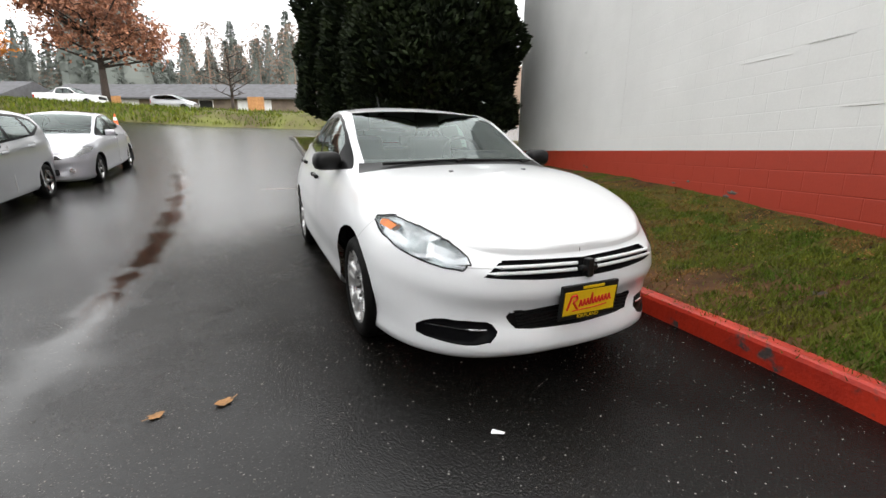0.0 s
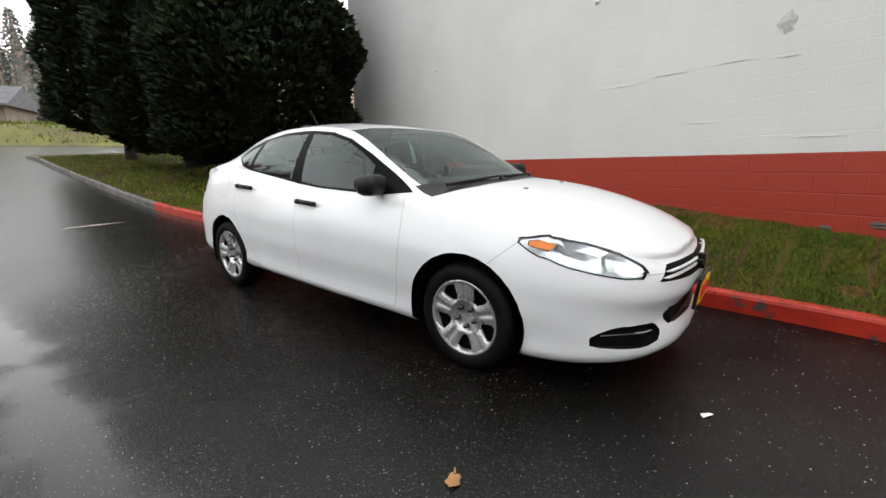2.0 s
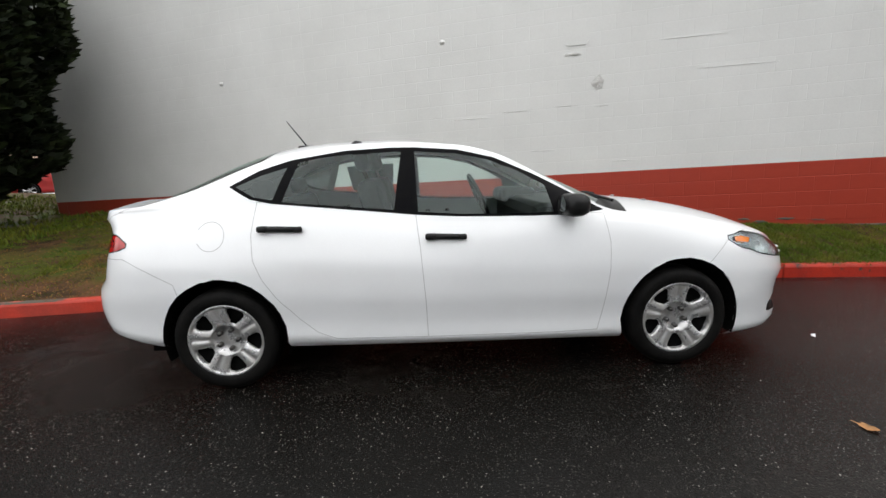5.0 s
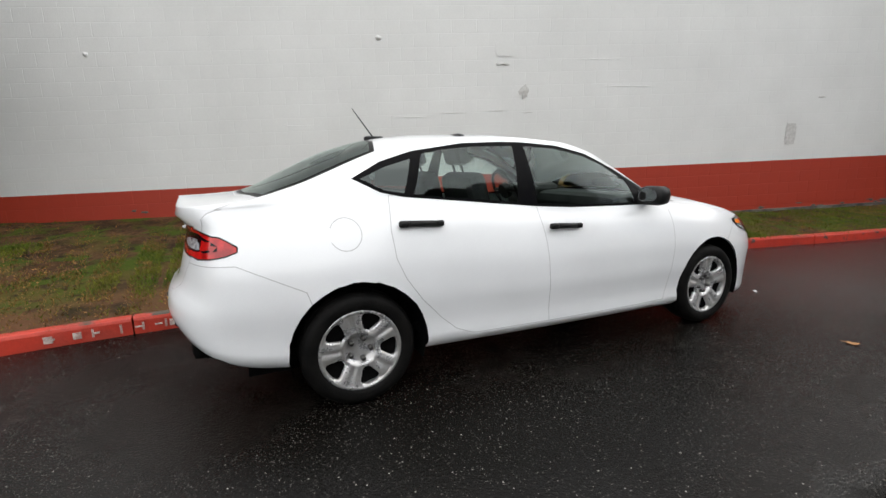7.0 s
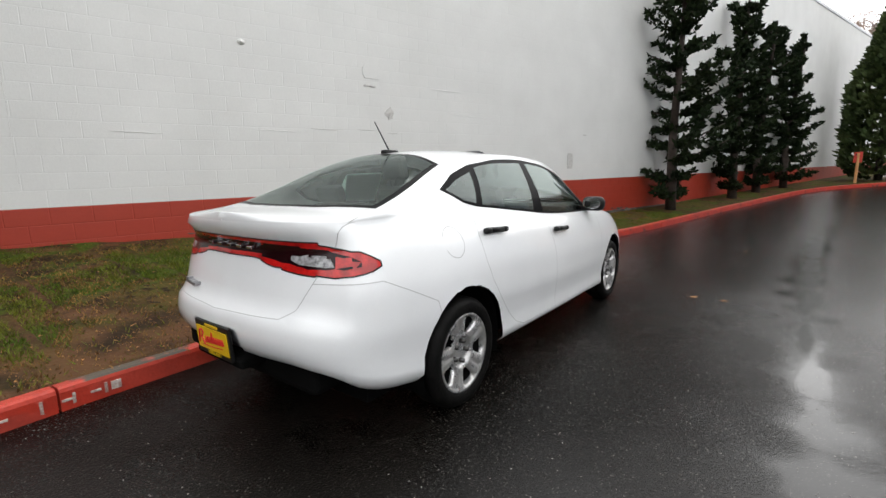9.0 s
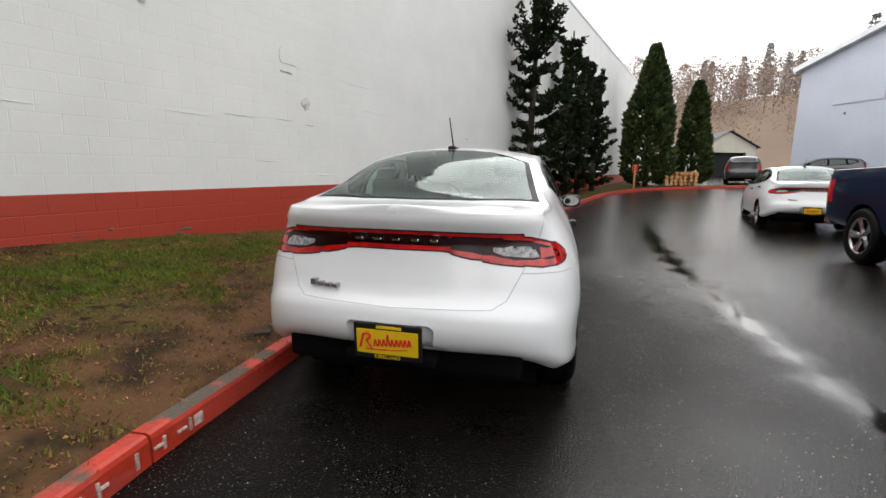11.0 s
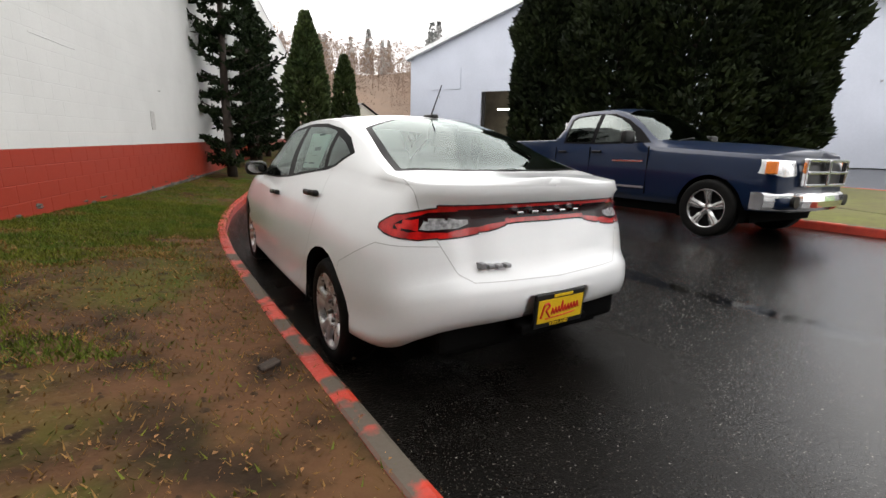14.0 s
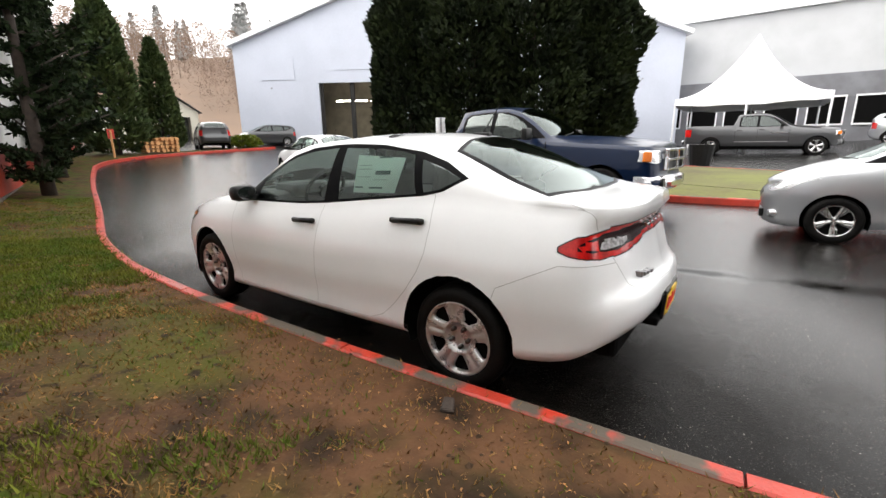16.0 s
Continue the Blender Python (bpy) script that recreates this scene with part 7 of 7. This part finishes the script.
for k in range(10):
    x, y = lot(rng.uniform(72, 84), rng.uniform(-95, -52))
    sp.append((x, y, BANK_Z + 1, rng.uniform(20, 30)))
far_woods("conifer_woods", "conifer woods behind the houses, mist mixed into their grey-green", M_FARTREE, sp, 0.6, 520, 1)
sp = []
for k in range(34):
    x, y = lot(rng.uniform(76, 100), rng.uniform(-120, 6))
    sp.append((x, y, BANK_Z + 1.5, rng.uniform(9, 16)))
far_woods("bare_woods", "bare trees among the conifers, mist mixed into their brown", M_FARBARE, sp, 0.45, 420, 2, True)


vs, fs = [], []
for k, a in enumerate(np.linspace(-170, 70, 50)):
    for d, h in ((112, 0), (120, 9), (130, 14), (150, 18)):
        x, y = lot(d, a)
        vs.append((x, y, BANK_Z + h * (1 + .2 * noise.noise((a * .06, d * .02, 3)))))
    if k:
        for j in range(3):
            fs.append((4 * k - 4 + j, 4 * k + j, 4 * k + j + 1, 4 * k - 3 + j))
tagged(obj("hillside", vs, fs, M_HILL, smooth=True), "wooded rise behind the houses, mist mixed into its brown", "hill", kind="structure")


def hill_z(x, y):
    d = max(0.0, (-y - 62))
    return 1.6 + 27 * (1 - math.exp(-d / 32)) * (1 + .15 * math.sin(x * .05)) * min(1, max(0, (70 - abs(x + 30)) / 40 + .3))


def build_hill():
    xs, ys = np.linspace(-150, 60, 30), np.linspace(-62, -190, 18)
    vs = [(x, y, hill_z(x, y)) for y in ys for x in xs]
    n = len(xs)
    fs = [(j * n + i, (j + 1) * n + i, (j + 1) * n + i + 1, j * n + i + 1) for j in range(len(ys) - 1) for i in range(n - 1)]
    tagged(obj("hillside", vs, fs, M_HILL, smooth=True), "wooded hillside, mist mixed into its brown", "hill", kind="structure")


build_hill()
sp, sp2 = [], []
for k in range(30):
    x, y = rng.uniform(-110, 30), rng.uniform(-130, -84)
    sp.append((x, y, hill_z(x, y), rng.uniform(8, 15)))
for k in range(420):
    x, y = rng.uniform(-115, 35), rng.uniform(-122, -66)
    sp2.append((x, y, hill_z(x, y) - .5, rng.uniform(5, 10)))
far_woods("conifer_woods", "conifers along the far hill, paled in colour for mist", M_MISTTREE, sp, 1.0, 330, 3)
far_woods("bare_woods", "bare alders on the far hill, mist mixed into their brown", M_FARBARE, sp2, 0.6, 260, 4, True)


# ---- lane end: garage, wood stack, signs, shrubs ----
def build_garage():
    x, y = -15.6, -40.5
    root = empty("garage_building", pose(x, y, road_z(x, y), 0, 0, 196), "small cream gabled garage, its doorway filled by a near-black slab", "building")
    obj("wall", [(-2.6, 0, 0), (-1.6, 0, 0), (-1.6, 0, 2.1), (1.7, 0, 2.1), (1.7, 0, 0), (2.6, 0, 0), (2.6, 0, 2.6), (0, 0, 3.9), (-2.6, 0, 2.6), (-2.6, 7, 0), (-2.6, 7, 2.6), (2.6, 7, 0), (2.6, 7, 2.6)], [(0, 1, 2, 8), (2, 3, 6, 7, 8), (3, 4, 5, 6), (0, 8, 10, 9), (5, 11, 12, 6)], M_CREAM, root)
    obj("roof", [(-2.9, -.3, 2.5), (0, -.3, 4.0), (2.9, -.3, 2.5), (-2.9, 7, 2.5), (0, 7, 4.0), (2.9, 7, 2.5)], [(0, 1, 4, 3), (1, 2, 5, 4)], M_ROOF, root)
    # Near-black slab in the doorway stands in for the unlit inside.
    part("doorway_shade", boxes((-1.6, 1.7, .3, .4, 0, 2.1)), M_DARK, root)


build_garage()
part_root = empty("wood_stack", pose(-7.9, -24.6, road_z(-7.9, -24.6) + .13, 0, 0, 5), "stack of split orange firewood by the conifers", "firewood")
rng = random.Random(9)
for k in range(26):
    r = rng.uniform(.08, .13)
    px, pz = (k % 7) * .26 - .8, .1 + (k // 7) * .2
    part("log", cyl(bmesh.new(), (px, -.3, pz), (px + rng.uniform(-.04, .04), .3, pz), r, r * .95, 8), M_FENCE, part_root)
post = empty("sign_post", pose(-5.1, -22.6, road_z(-5.1, -22.6) + .1), "red-topped marker post at the lane's corner", "sign")
part("post", cyl(bmesh.new(), (0, 0, 0), (0, 0, 1.3), .05, seg=8), M_FENCE, post)
part("sign_board", boxes((-.14, .14, -.02, .02, .9, 1.35), bev=.01), M_KERB_RED, post)
for k, (x, y, r) in enumerate(((-13.3, -25.6, .9), (-14.4, -26.6, .8), (-10.5, -10.2, .5), (-9.3, -10.9, .45), (-8.6, -9.4, .4))):
    root = empty("shrub", pose(x, y, road_z(x, y) + .1), "low rounded olive shrub", "shrub", "low shrubs")
    q = random.Random(80 + k)
    part("stem", cyl(bmesh.new(), (0, 0, -.1), (0, 0, r * .5), .04, .02, 6), M_BARK, root)
    pts, outs = [], []
    for _ in range(500):
        a, t = q.uniform(0, 6.28), q.uniform(0, 1.5)
        pts.append((r * math.cos(a) * math.cos(t) * .9, r * math.sin(a) * math.cos(t) * .9, r * .75 * math.sin(t)))
        outs.append((math.cos(a), math.sin(a), .6))
    v, f = sprays(pts, outs, .22, q)
    obj("crown", v, f, M_GRASS, root)
sp_ = empty("sign_post", pose(-9.0, -6.0, road_z(-9.0, -6.0) + .1, 0, 0, -30), "small white parking sign on a thin post", "sign")
part("post", cyl(bmesh.new(), (0, 0, 0), (0, 0, 1.9), .03, seg=8), M_METAL, sp_)
part("sign_board", boxes((-.17, .17, -.045, -.03, 1.4, 1.9), bev=.004), M_TRIM_W, sp_)
bin_ = empty("planter_pot", pose(-16.8, 0.6, road_z(-16.8, .6)), "dark round planter tub by the workshop", "planter")
part("tub", cyl(bmesh.new(), (0, 0, 0), (0, 0, .8), .35, .45, 14), M_BLACKP, bin_)
x, y = lot(27.5, -20.0)
cone = empty("traffic_cone", pose(x, y, road_z(x, y)), "orange traffic cone with a white band", "cone")
part("cone_body", cyl(bmesh.new(), (0, 0, .03), (0, 0, .95), .19, .03, 18), M_CONE, cone)
part("base", boxes((-.25, .25, -.25, .25, 0, .04), bev=.01), M_CONE, cone)
part("band", cyl(bmesh.new(), (0, 0, .55), (0, 0, .75), .106, .068, 18), M_WHITE_BAND, cone)
# flag-like orange feather banner by the showroom
fl = empty("banner_flag", pose(-31, 9.6, road_z(-31, 9.6)), "tall rust-red feather banner on a pole", "banner")
part("pole", cyl(bmesh.new(), (0, 0, 0), (0, 0, 4.6), .03, .02, 8), M_METAL, fl)
ob_ = obj("cloth", [(0, .02, 1.6), (0, .75, 1.7), (0, .85, 3.2), (0, .6, 4.2), (0, .02, 4.6)], [(0, 1, 2, 3, 4)], M_RUST, fl, "rust-red cloth")
ob_.modifiers.new("thick", "SOLIDIFY").thickness = .01


# ---- road details ----
def ribbon(name, pts, width, mat, label, cat, kind="structure", lift=.005, step=.12, ragged=.5, seed=1):
    p = dense_path(pts, step)
    vs, fs = [], []
    for i, q in enumerate(p):
        d = (p[min(i + 1, len(p) - 1)] - p[max(i - 1, 0)]).normalized()
        nn = Vector((-d.y, d.x))
        f = min(1, min(i, len(p) - 1 - i) / 12)
        for s in (-1, 1):
            w = width * f * (1 + ragged * (noise.noise((i * .13, s * 5.0, seed)) + .6 * noise.noise((i * .5, s * 9.0, seed))))
            r = q + nn * s * max(.004, w / 2)
            vs.append((r.x, r.y, road_z(r.x, r.y) + lift))
    for i in range(len(p) - 1):
        fs.append((2 * i, 2 * i + 2, 2 * i + 3, 2 * i + 1))
    return tagged(obj(name, vs, fs, mat), label, cat, kind=kind)


ribbon("tar_seam", [(-3.6, -7.2), (-4.8, -10.5), (-6.6, -15), (-9.4, -21.5)], .16, M_TAR, "dark tar-filled seam in the asphalt", "seam", seed=5)
ribbon("parking_line", [(-1.25, 5.97), (-0.8, 5.94), (-0.42, 5.91)], .10, M_KERB_TEXT, "worn white painted parking line", "road marking", step=.05, ragged=.15)

# specks of pale grit and wet leaves lying on the road
rng = random.Random(21)
vs, fs = [], []
for _ in range(24000):
    x, y = rng.uniform(-4.6, 1.6), rng.uniform(-6.8, 5.6)
    if noise.noise((x * .9, y * .9, 7)) < rng.uniform(-.6, .3):
        continue
    r = rng.choice((.0012, .0015, .002, .0026, .0036))
    z = road_z(x, y) + .001
    k = len(vs)
    vs += [(x - r, y - r * .5, z), (x + r * .7, y - r, z), (x + r, y + r * .6, z), (x - r * .4, y + r, z), (x, y, z + r * .8)]
    fs += [(k, k + 1, k + 4), (k + 1, k + 2, k + 4), (k + 2, k + 3, k + 4), (k + 3, k, k + 4)]
tagged(obj("road_grit", vs, fs, surf("pale_grit", (0.36, 0.34, 0.31), 0.7, second=(0.12, 0.115, 0.11), scale=50, island=.5)), "pale grit scattered on the wet asphalt", "grit", kind="stuff")


def leaf(x, y, z, size, turn, label, mat=None):
    vs = []
    n = 14
    for k in range(n):
        a = 6.28318 * k / n
        r = size * (.62 + .38 * abs(math.sin(2.5 * a)) ** .7)
        vs.append((r * math.cos(a), r * math.sin(a) * .75, .006 + .35 * size * (math.cos(a) ** 2) * .5))
    vs.append((0, 0, .004))
    fs = [(k, (k + 1) % n, n) for k in range(n)]
    vs += [(size * .9, .0, .008), (size * 1.5, .01, .012), (size * 1.5, .016, .012), (size * .9, .008, .008)]
    fs.append((n + 1, n + 2, n + 3, n + 4))
    o = obj("fallen_leaf", vs, fs, mat or M_LEAF_FALL)
    o.matrix_world = pose(x, y, z, 0, 0, turn)
    return tagged(o, label, "leaf", "fallen leaves on the road")


for x, y, s, t in ((-1.585, -1.835, .042, 20), (-1.85, -1.83, .036, 200), (-1.9, -5.4, .04, 70)):
    leaf(x, y, road_z(x, y), s, t, "wet tan fallen leaf lying on asphalt")
o = obj("paper_scrap", [(-.028, -.010, .004), (.026, -.014, .012), (.030, .010, .005), (-.024, .014, .009), (0, 0, .016)], [(0, 1, 4), (1, 2, 4), (2, 3, 4), (3, 0, 4)], M_WHITE_BAND)
o.matrix_world = pose(-0.555, -2.515, 0.0, 0, 0, -35)
tagged(o, "small crumpled white paper scrap on asphalt", "litter")

# ---- lawn details ----
rng = random.Random(31)
vs, fs, vs2, fs2 = [], [], [], []
for blade in range(200000):
    x, y, z = lawn_point(rng, -9.5, 6.5, 5.0) if blade < 50000 else lawn_point(rng, -5.0, 4.4, 3.2) if blade < 170000 else lawn_point(rng, 6.0, 22.0, 10.0)
    patch = noise.noise((x * .9, y * .9, 7.3)) + .5 * noise.noise((x * 2.7, y * 2.7, 1.9)) + (.25 if y < -1.5 or y > 6 else -.05)
    if -2.0 < y < 4.5:
        patch -= .55 * max(0, min(1, (2.7 - x) / 1.2))
    dry = patch < .02
    if patch < -.18 and rng.random() < .78:
        continue
    h, w, a = rng.uniform(.012, .045) * (1.0 if not dry else .7), rng.uniform(.0025, .006), rng.uniform(0, 6.28)
    lx, ly = rng.uniform(-.03, .03), rng.uniform(-.03, .03)
    if blade >= 170000:
        h, w, dry = h * 2.2, w * 4, False
    V, F = (vs2, fs2) if dry and rng.random() < .7 else (vs, fs)
    k = len(V)
    V += [(x - w * math.cos(a), y - w * math.sin(a), z - .004), (x + w * math.cos(a), y + w * math.sin(a), z - .004), (x + lx, y + ly, z + h)]
    F.append((k, k + 1, k + 2))
tagged(obj("lawn_grass", vs, fs, M_GRASS), "short wet green grass blades", "grass", kind="stuff")
tagged(obj("dry_grass", vs2, fs2, M_STRAW), "flattened straw-coloured dead grass", "grass", kind="stuff")
vs, fs = [], []
for flake in range(9000):
    x, y, z = lawn_point(rng, -8, 6.5, 5.0) if flake < 3000 else lawn_point(rng, -2.5, 4.2, 2.6)
    r, a, t = rng.choice((.003, .004, .005, .007, .012)), rng.uniform(0, 6.28), rng.uniform(-.5, .5)
    k = len(vs)
    c, s = math.cos(a) * r, math.sin(a) * r
    vs += [(x - c, y - s, z + .006), (x + s * .5 + c * .2, y - c * .5 + s * .2, z + .012 + r * t), (x + c, y + s, z + .008), (x - s * .4 - c * .15, y + c * .4 - s * .15, z + .012 - r * t)]
    fs.append((k, k + 1, k + 2, k + 3))
tagged(obj("leaf_litter", vs, fs, M_LEAF_FALL), "small brown and orange leaves on the lawn", "leaves", kind="stuff")
# clods of turned mud by the kerb
vs, fs = [], []
for _ in range(420):
    cx_, cy_ = rng.choice(((1.75, -.2), (1.7, .9), (1.55, 1.9), (2.3, 1.4), (1.6, 2.9)))
    x, y = cx_ + rng.gauss(0, .28), cy_ + rng.gauss(0, .3)
    s_ = min(1, max(0, (x - 1.12) / 3.4))
    z = lawn_z(s_, road_z(1, y) + KERB_H - .012, foot_z(y), x, y)
    r = rng.uniform(.008, .035)
    k = len(vs)
    vs += [(x + r * rng.uniform(.6, 1.2) * a_, y + r * rng.uniform(.6, 1.2) * b_, z - .004) for a_, b_ in ((1, 0), (.3, .9), (-.8, .6), (-.8, -.6), (.3, -.9))] + [(x + r * .2, y, z + r * rng.uniform(.3, .7))]
    fs += [(k + i, k + (i + 1) % 5, k + 5) for i in range(5)]
tagged(obj("mud_clods", vs, fs, surf("dark_mud", (0.030, 0.019, 0.012), 0.95, second=(0.065, 0.040, 0.024), scale=20, bump=.6, spec=.1), smooth=True), "dark clods of wet turned mud", "mud", kind="stuff")
for x, y, L, ang in ((2.35, -4.3, .16, 80), (1.22, 1.55, .11, 30), (1.9, -2.4, .10, 140)):
    s_ = min(1, max(0, (x - 1.12) / 3.4))
    z = lawn_z(s_, road_z(1, y) + KERB_H - .012, foot_z(y), x, y)
    bm = boxes((-L / 2, L / 2, -.03, .03, -.01, .035), bev=.012)
    for v in bm.verts:
        v.co += Vector((noise.noise(v.co * 30), noise.noise(v.co * 31), noise.noise(v.co * 29))) * .012
    c = part("mud_clod", bm, M_BARK, None, "dark lump of wet bark on the lawn")
    c.matrix_world = pose(x, y, z, 0, 0, ang)
    tagged(c, category="debris", group="dark lumps on the lawn")

# kerb stencil as plain worn bars
kb = empty("kerb_stencil", Matrix(), "worn white stencil marks on the red kerb face", "road marking", kind="structure")
for k, (dy, w, h) in enumerate(((0, .05, .05), (.012, .05, .012), (.16, .05, .05), (.25, .012, .06), (.27, .04, .012), (.42, .014, .07), (.53, .05, .012), (.56, .014, .06), (.66, .05, .012), (.71, .014, .06), (.76, .05, .05))):
    y = 3.22 - dy
    i = min(range(len(KP)), key=lambda j: abs(KP[j].y - y) + (10 if not -5 < KP[j].y < 10 else 0))
    px_ = np.interp(y, [KP[i + 1].y, KP[i].y, KP[i - 1].y], [KP[i + 1].x, KP[i].x, KP[i - 1].x])
    z = road_z(px_, y) + .06
    part("stencil_bar", boxes((px_ - .004, px_ + .01, y - w / 2, y + w / 2, z - h / 2, z + h / 2)), M_KERB_TEXT, kb)

# ---- wall marks ----
def u_of(x, y):
    return Vector((x, y)).dot(WD)


marks = empty("wall_marks", Matrix(), "patched plaster spots, cracks and a filled vent on the wall", "wall marks", kind="structure")


def mark(name, x, y, z, w, h, mat, out=.010, label="", lumps=0.0):
    u = u_of(x, y)
    bm = bmesh.new()
    n = 14
    vs = []
    c = bm.verts.new((0, 0, 0))
    for k in range(n):
        a = 6.28318 * k / n
        if lumps:
            r = 1 + lumps * noise.noise((k * 1.3, x * 9, z * 7))
            q = (w / 2 * r * math.cos(a), h / 2 * r * math.sin(a))
        else:
            ca, sa = math.cos(a), math.sin(a)
            m_ = max(abs(ca), abs(sa))
            q = (w / 2 * ca / m_, h / 2 * sa / m_)
        vs.append(bm.verts.new((q[0], 0, q[1])))
    c.co.y = -out * (1.8 if lumps else 1.0)
    for v in vs:
        v.co.y = -out if not lumps else -out * .4
    for k in range(n):
        bm.faces.new((c, vs[k], vs[(k + 1) % n]))
    r = bmesh.ops.extrude_edge_only(bm, edges=[e for e in bm.edges if e.is_boundary])
    for v in r["geom"]:
        if isinstance(v, bmesh.types.BMVert):
            v.co.y = .02
    p = wall_at(u, 0)
    ob = part(name, bm, mat, marks, label)
    ob.matrix_local = Matrix.Translation((p.x, p.y, z)) @ Matrix.Rotation(math.atan2(-WD.y, -WD.x), 4, "Z")
    return ob


mark("plaster_patch", 3.25, -2.45, 2.40, .17, .20, M_WALL_PATCH, .012, "rough round plaster patch", .5)
mark("plaster_patch", 3.30, -2.1, 2.82, .30, .05, M_WALL_PATCH, .008, "thin rough plaster strip", .6)
mark("plaster_patch", 3.33, -2.15, 3.05, .34, .22, M_WALL_W, .008, "faint square patch")
mark("plaster_spot", 5.18, 3.77, 2.92, .07, .07, M_WALL_W, .02, "small round filled spot", .2)
mark("plaster_spot", 3.94, -0.23, 3.19, .10, .07, M_WALL_W, .02, "small round filled spot", .2)
mark("filled_vent", 1.78, -7.15, 1.67, .20, .36, M_WALL_PATCH, .008, "grey filled rectangular vent")
mark("plaster_patch", 1.62, -7.66, 2.30, .16, .03, M_WALL_PATCH, .008, "thin plaster streak", .5)
rng = random.Random(6)
for x, y, z, w, h in ((3.60, -1.31, 2.07, .42, .012), (3.38, -2.02, 2.10, .34, .014), (3.81, -0.65, 2.01, .7, .010), (3.23, -2.5, 2.07, .20, .016), (2.72, -4.12, 2.48, 1.1, .010), (3.14, -2.8, 1.27, .5, .010), (3.47, -1.72, 1.46, .4, .010), (2.9, -3.6, 2.9, .8, .010), (4.3, 1.0, 1.9, .6, .008)):
    mark("mortar_line", x, y, z, w, h, M_WALL_PATCH if w < .5 else M_WALL_W, .0035, "", .5)
prev = None
for k in range(26):
    z = 1.25 + k * .12
    u = u_of(4.67, 2.13) + .02 * noise.noise((k * .6, 3, 1)) - .0
    p = wall_at(u, .006)
    q = Vector((p.x, p.y, z))
    if prev is not None:
        part("crack", cyl(bmesh.new(), prev, q, .0015, .0015, 4), M_WALL_PATCH, marks)
    prev = q

# chips of bare dark concrete along the foot of the red band
rng = random.Random(12)
for k in range(26):
    u = rng.uniform(-9, 5)
    p = wall_at(u)
    z = foot_z(p.y) + rng.uniform(.02, .12)
    mark("bare_chip", p.x, p.y, z, rng.uniform(.06, .24), rng.uniform(.02, .05), M_FOOTING, .006, "", .8)

# ---- block courses of the wall ----
BW, BH, J = 0.40, 0.20, 0.004


def block_mesh(name, w, h, mat):
    """One block face: a shallow slab with eased edges, its back at y = 0."""
    e, d = .006, .0025
    vs = [(0, 0, 0), (w, 0, 0), (w, 0, h), (0, 0, h), (e, -d, e), (w - e, -d, e), (w - e, -d, h - e), (e, -d, h - e)]
    me = bpy.data.meshes.new(name)
    me.from_pydata(vs, [], [(4, 5, 6, 7), (0, 1, 5, 4), (1, 2, 6, 5), (2, 3, 7, 6), (3, 0, 4, 7)])
    me.materials.append(mat)
    return me


def place_block(name, me, u, v, parent, out):
    p, q = wall_at(u, out), wall_at(u - BW, out)
    o = new(name, me)
    o.parent = parent
    dz = course(u - BW, v) - course(u, v)
    o.matrix_local = Matrix.Translation((p.x, p.y, course(u, v))) @ Matrix.Rotation(math.atan2(-WD.y, -WD.x), 4, "Z") @ Matrix.Rotation(-math.atan2(dz, BW), 4, "Y")
    return o


base_band = [c for c in wall.children if c.name.startswith("base_band")][0]
upper = [c for c in wall.children if c.name.startswith("upper_wall")][0]
red_block = block_mesh("block", BW - J, BH - J, M_WALL_R)
count = 0
for r in range(4):
    v = RED_TOP - (r + 1) * BH
    for k in range(72):
        u = 9.6 - k * BW - (BW / 2 if r % 2 else 0)
        place_block("block", red_block, u, v, base_band, -.003)


def joined_blocks(name, u_hi, u_lo, v_lo, rows, mat, parent, label):
    vs, fs = [], []
    for r in range(rows):
        v = v_lo + r * BH
        u = u_hi - (BW / 2 if r % 2 else 0)
        while u - BW > u_lo:
            k = len(vs)
            e, w, h = .005, BW - J, BH - J
            lip = .0012
            for a, b, o in ((0, 0, 0), (w, 0, 0), (w, h, 0), (0, h, 0), (e, e, lip), (w - e, e, lip), (w - e, h - e, lip), (e, h - e, lip)):
                p = wall_at(u - a, -.004 + o)
                vs.append((p.x, p.y, course(u - a, v + b)))
            fs += [(k + 4, k + 5, k + 6, k + 7), (k, k + 1, k + 5, k + 4), (k + 1, k + 2, k + 6, k + 5), (k + 2, k + 3, k + 7, k + 6), (k + 3, k, k + 4, k + 7)]
            u -= BW
    return tagged(obj(name, vs, fs, mat, parent), label, kind="stuff")


joined_blocks("block_courses", 9.6, U0 + .2, RED_TOP + .002, 35, M_WALL_W, upper, "off-white painted block courses")
joined_blocks("block_courses", 9.6 - 72 * BW - .2, U0 + .2, RED_TOP - 4 * BH, 4, M_WALL_R, base_band, "red painted block courses")
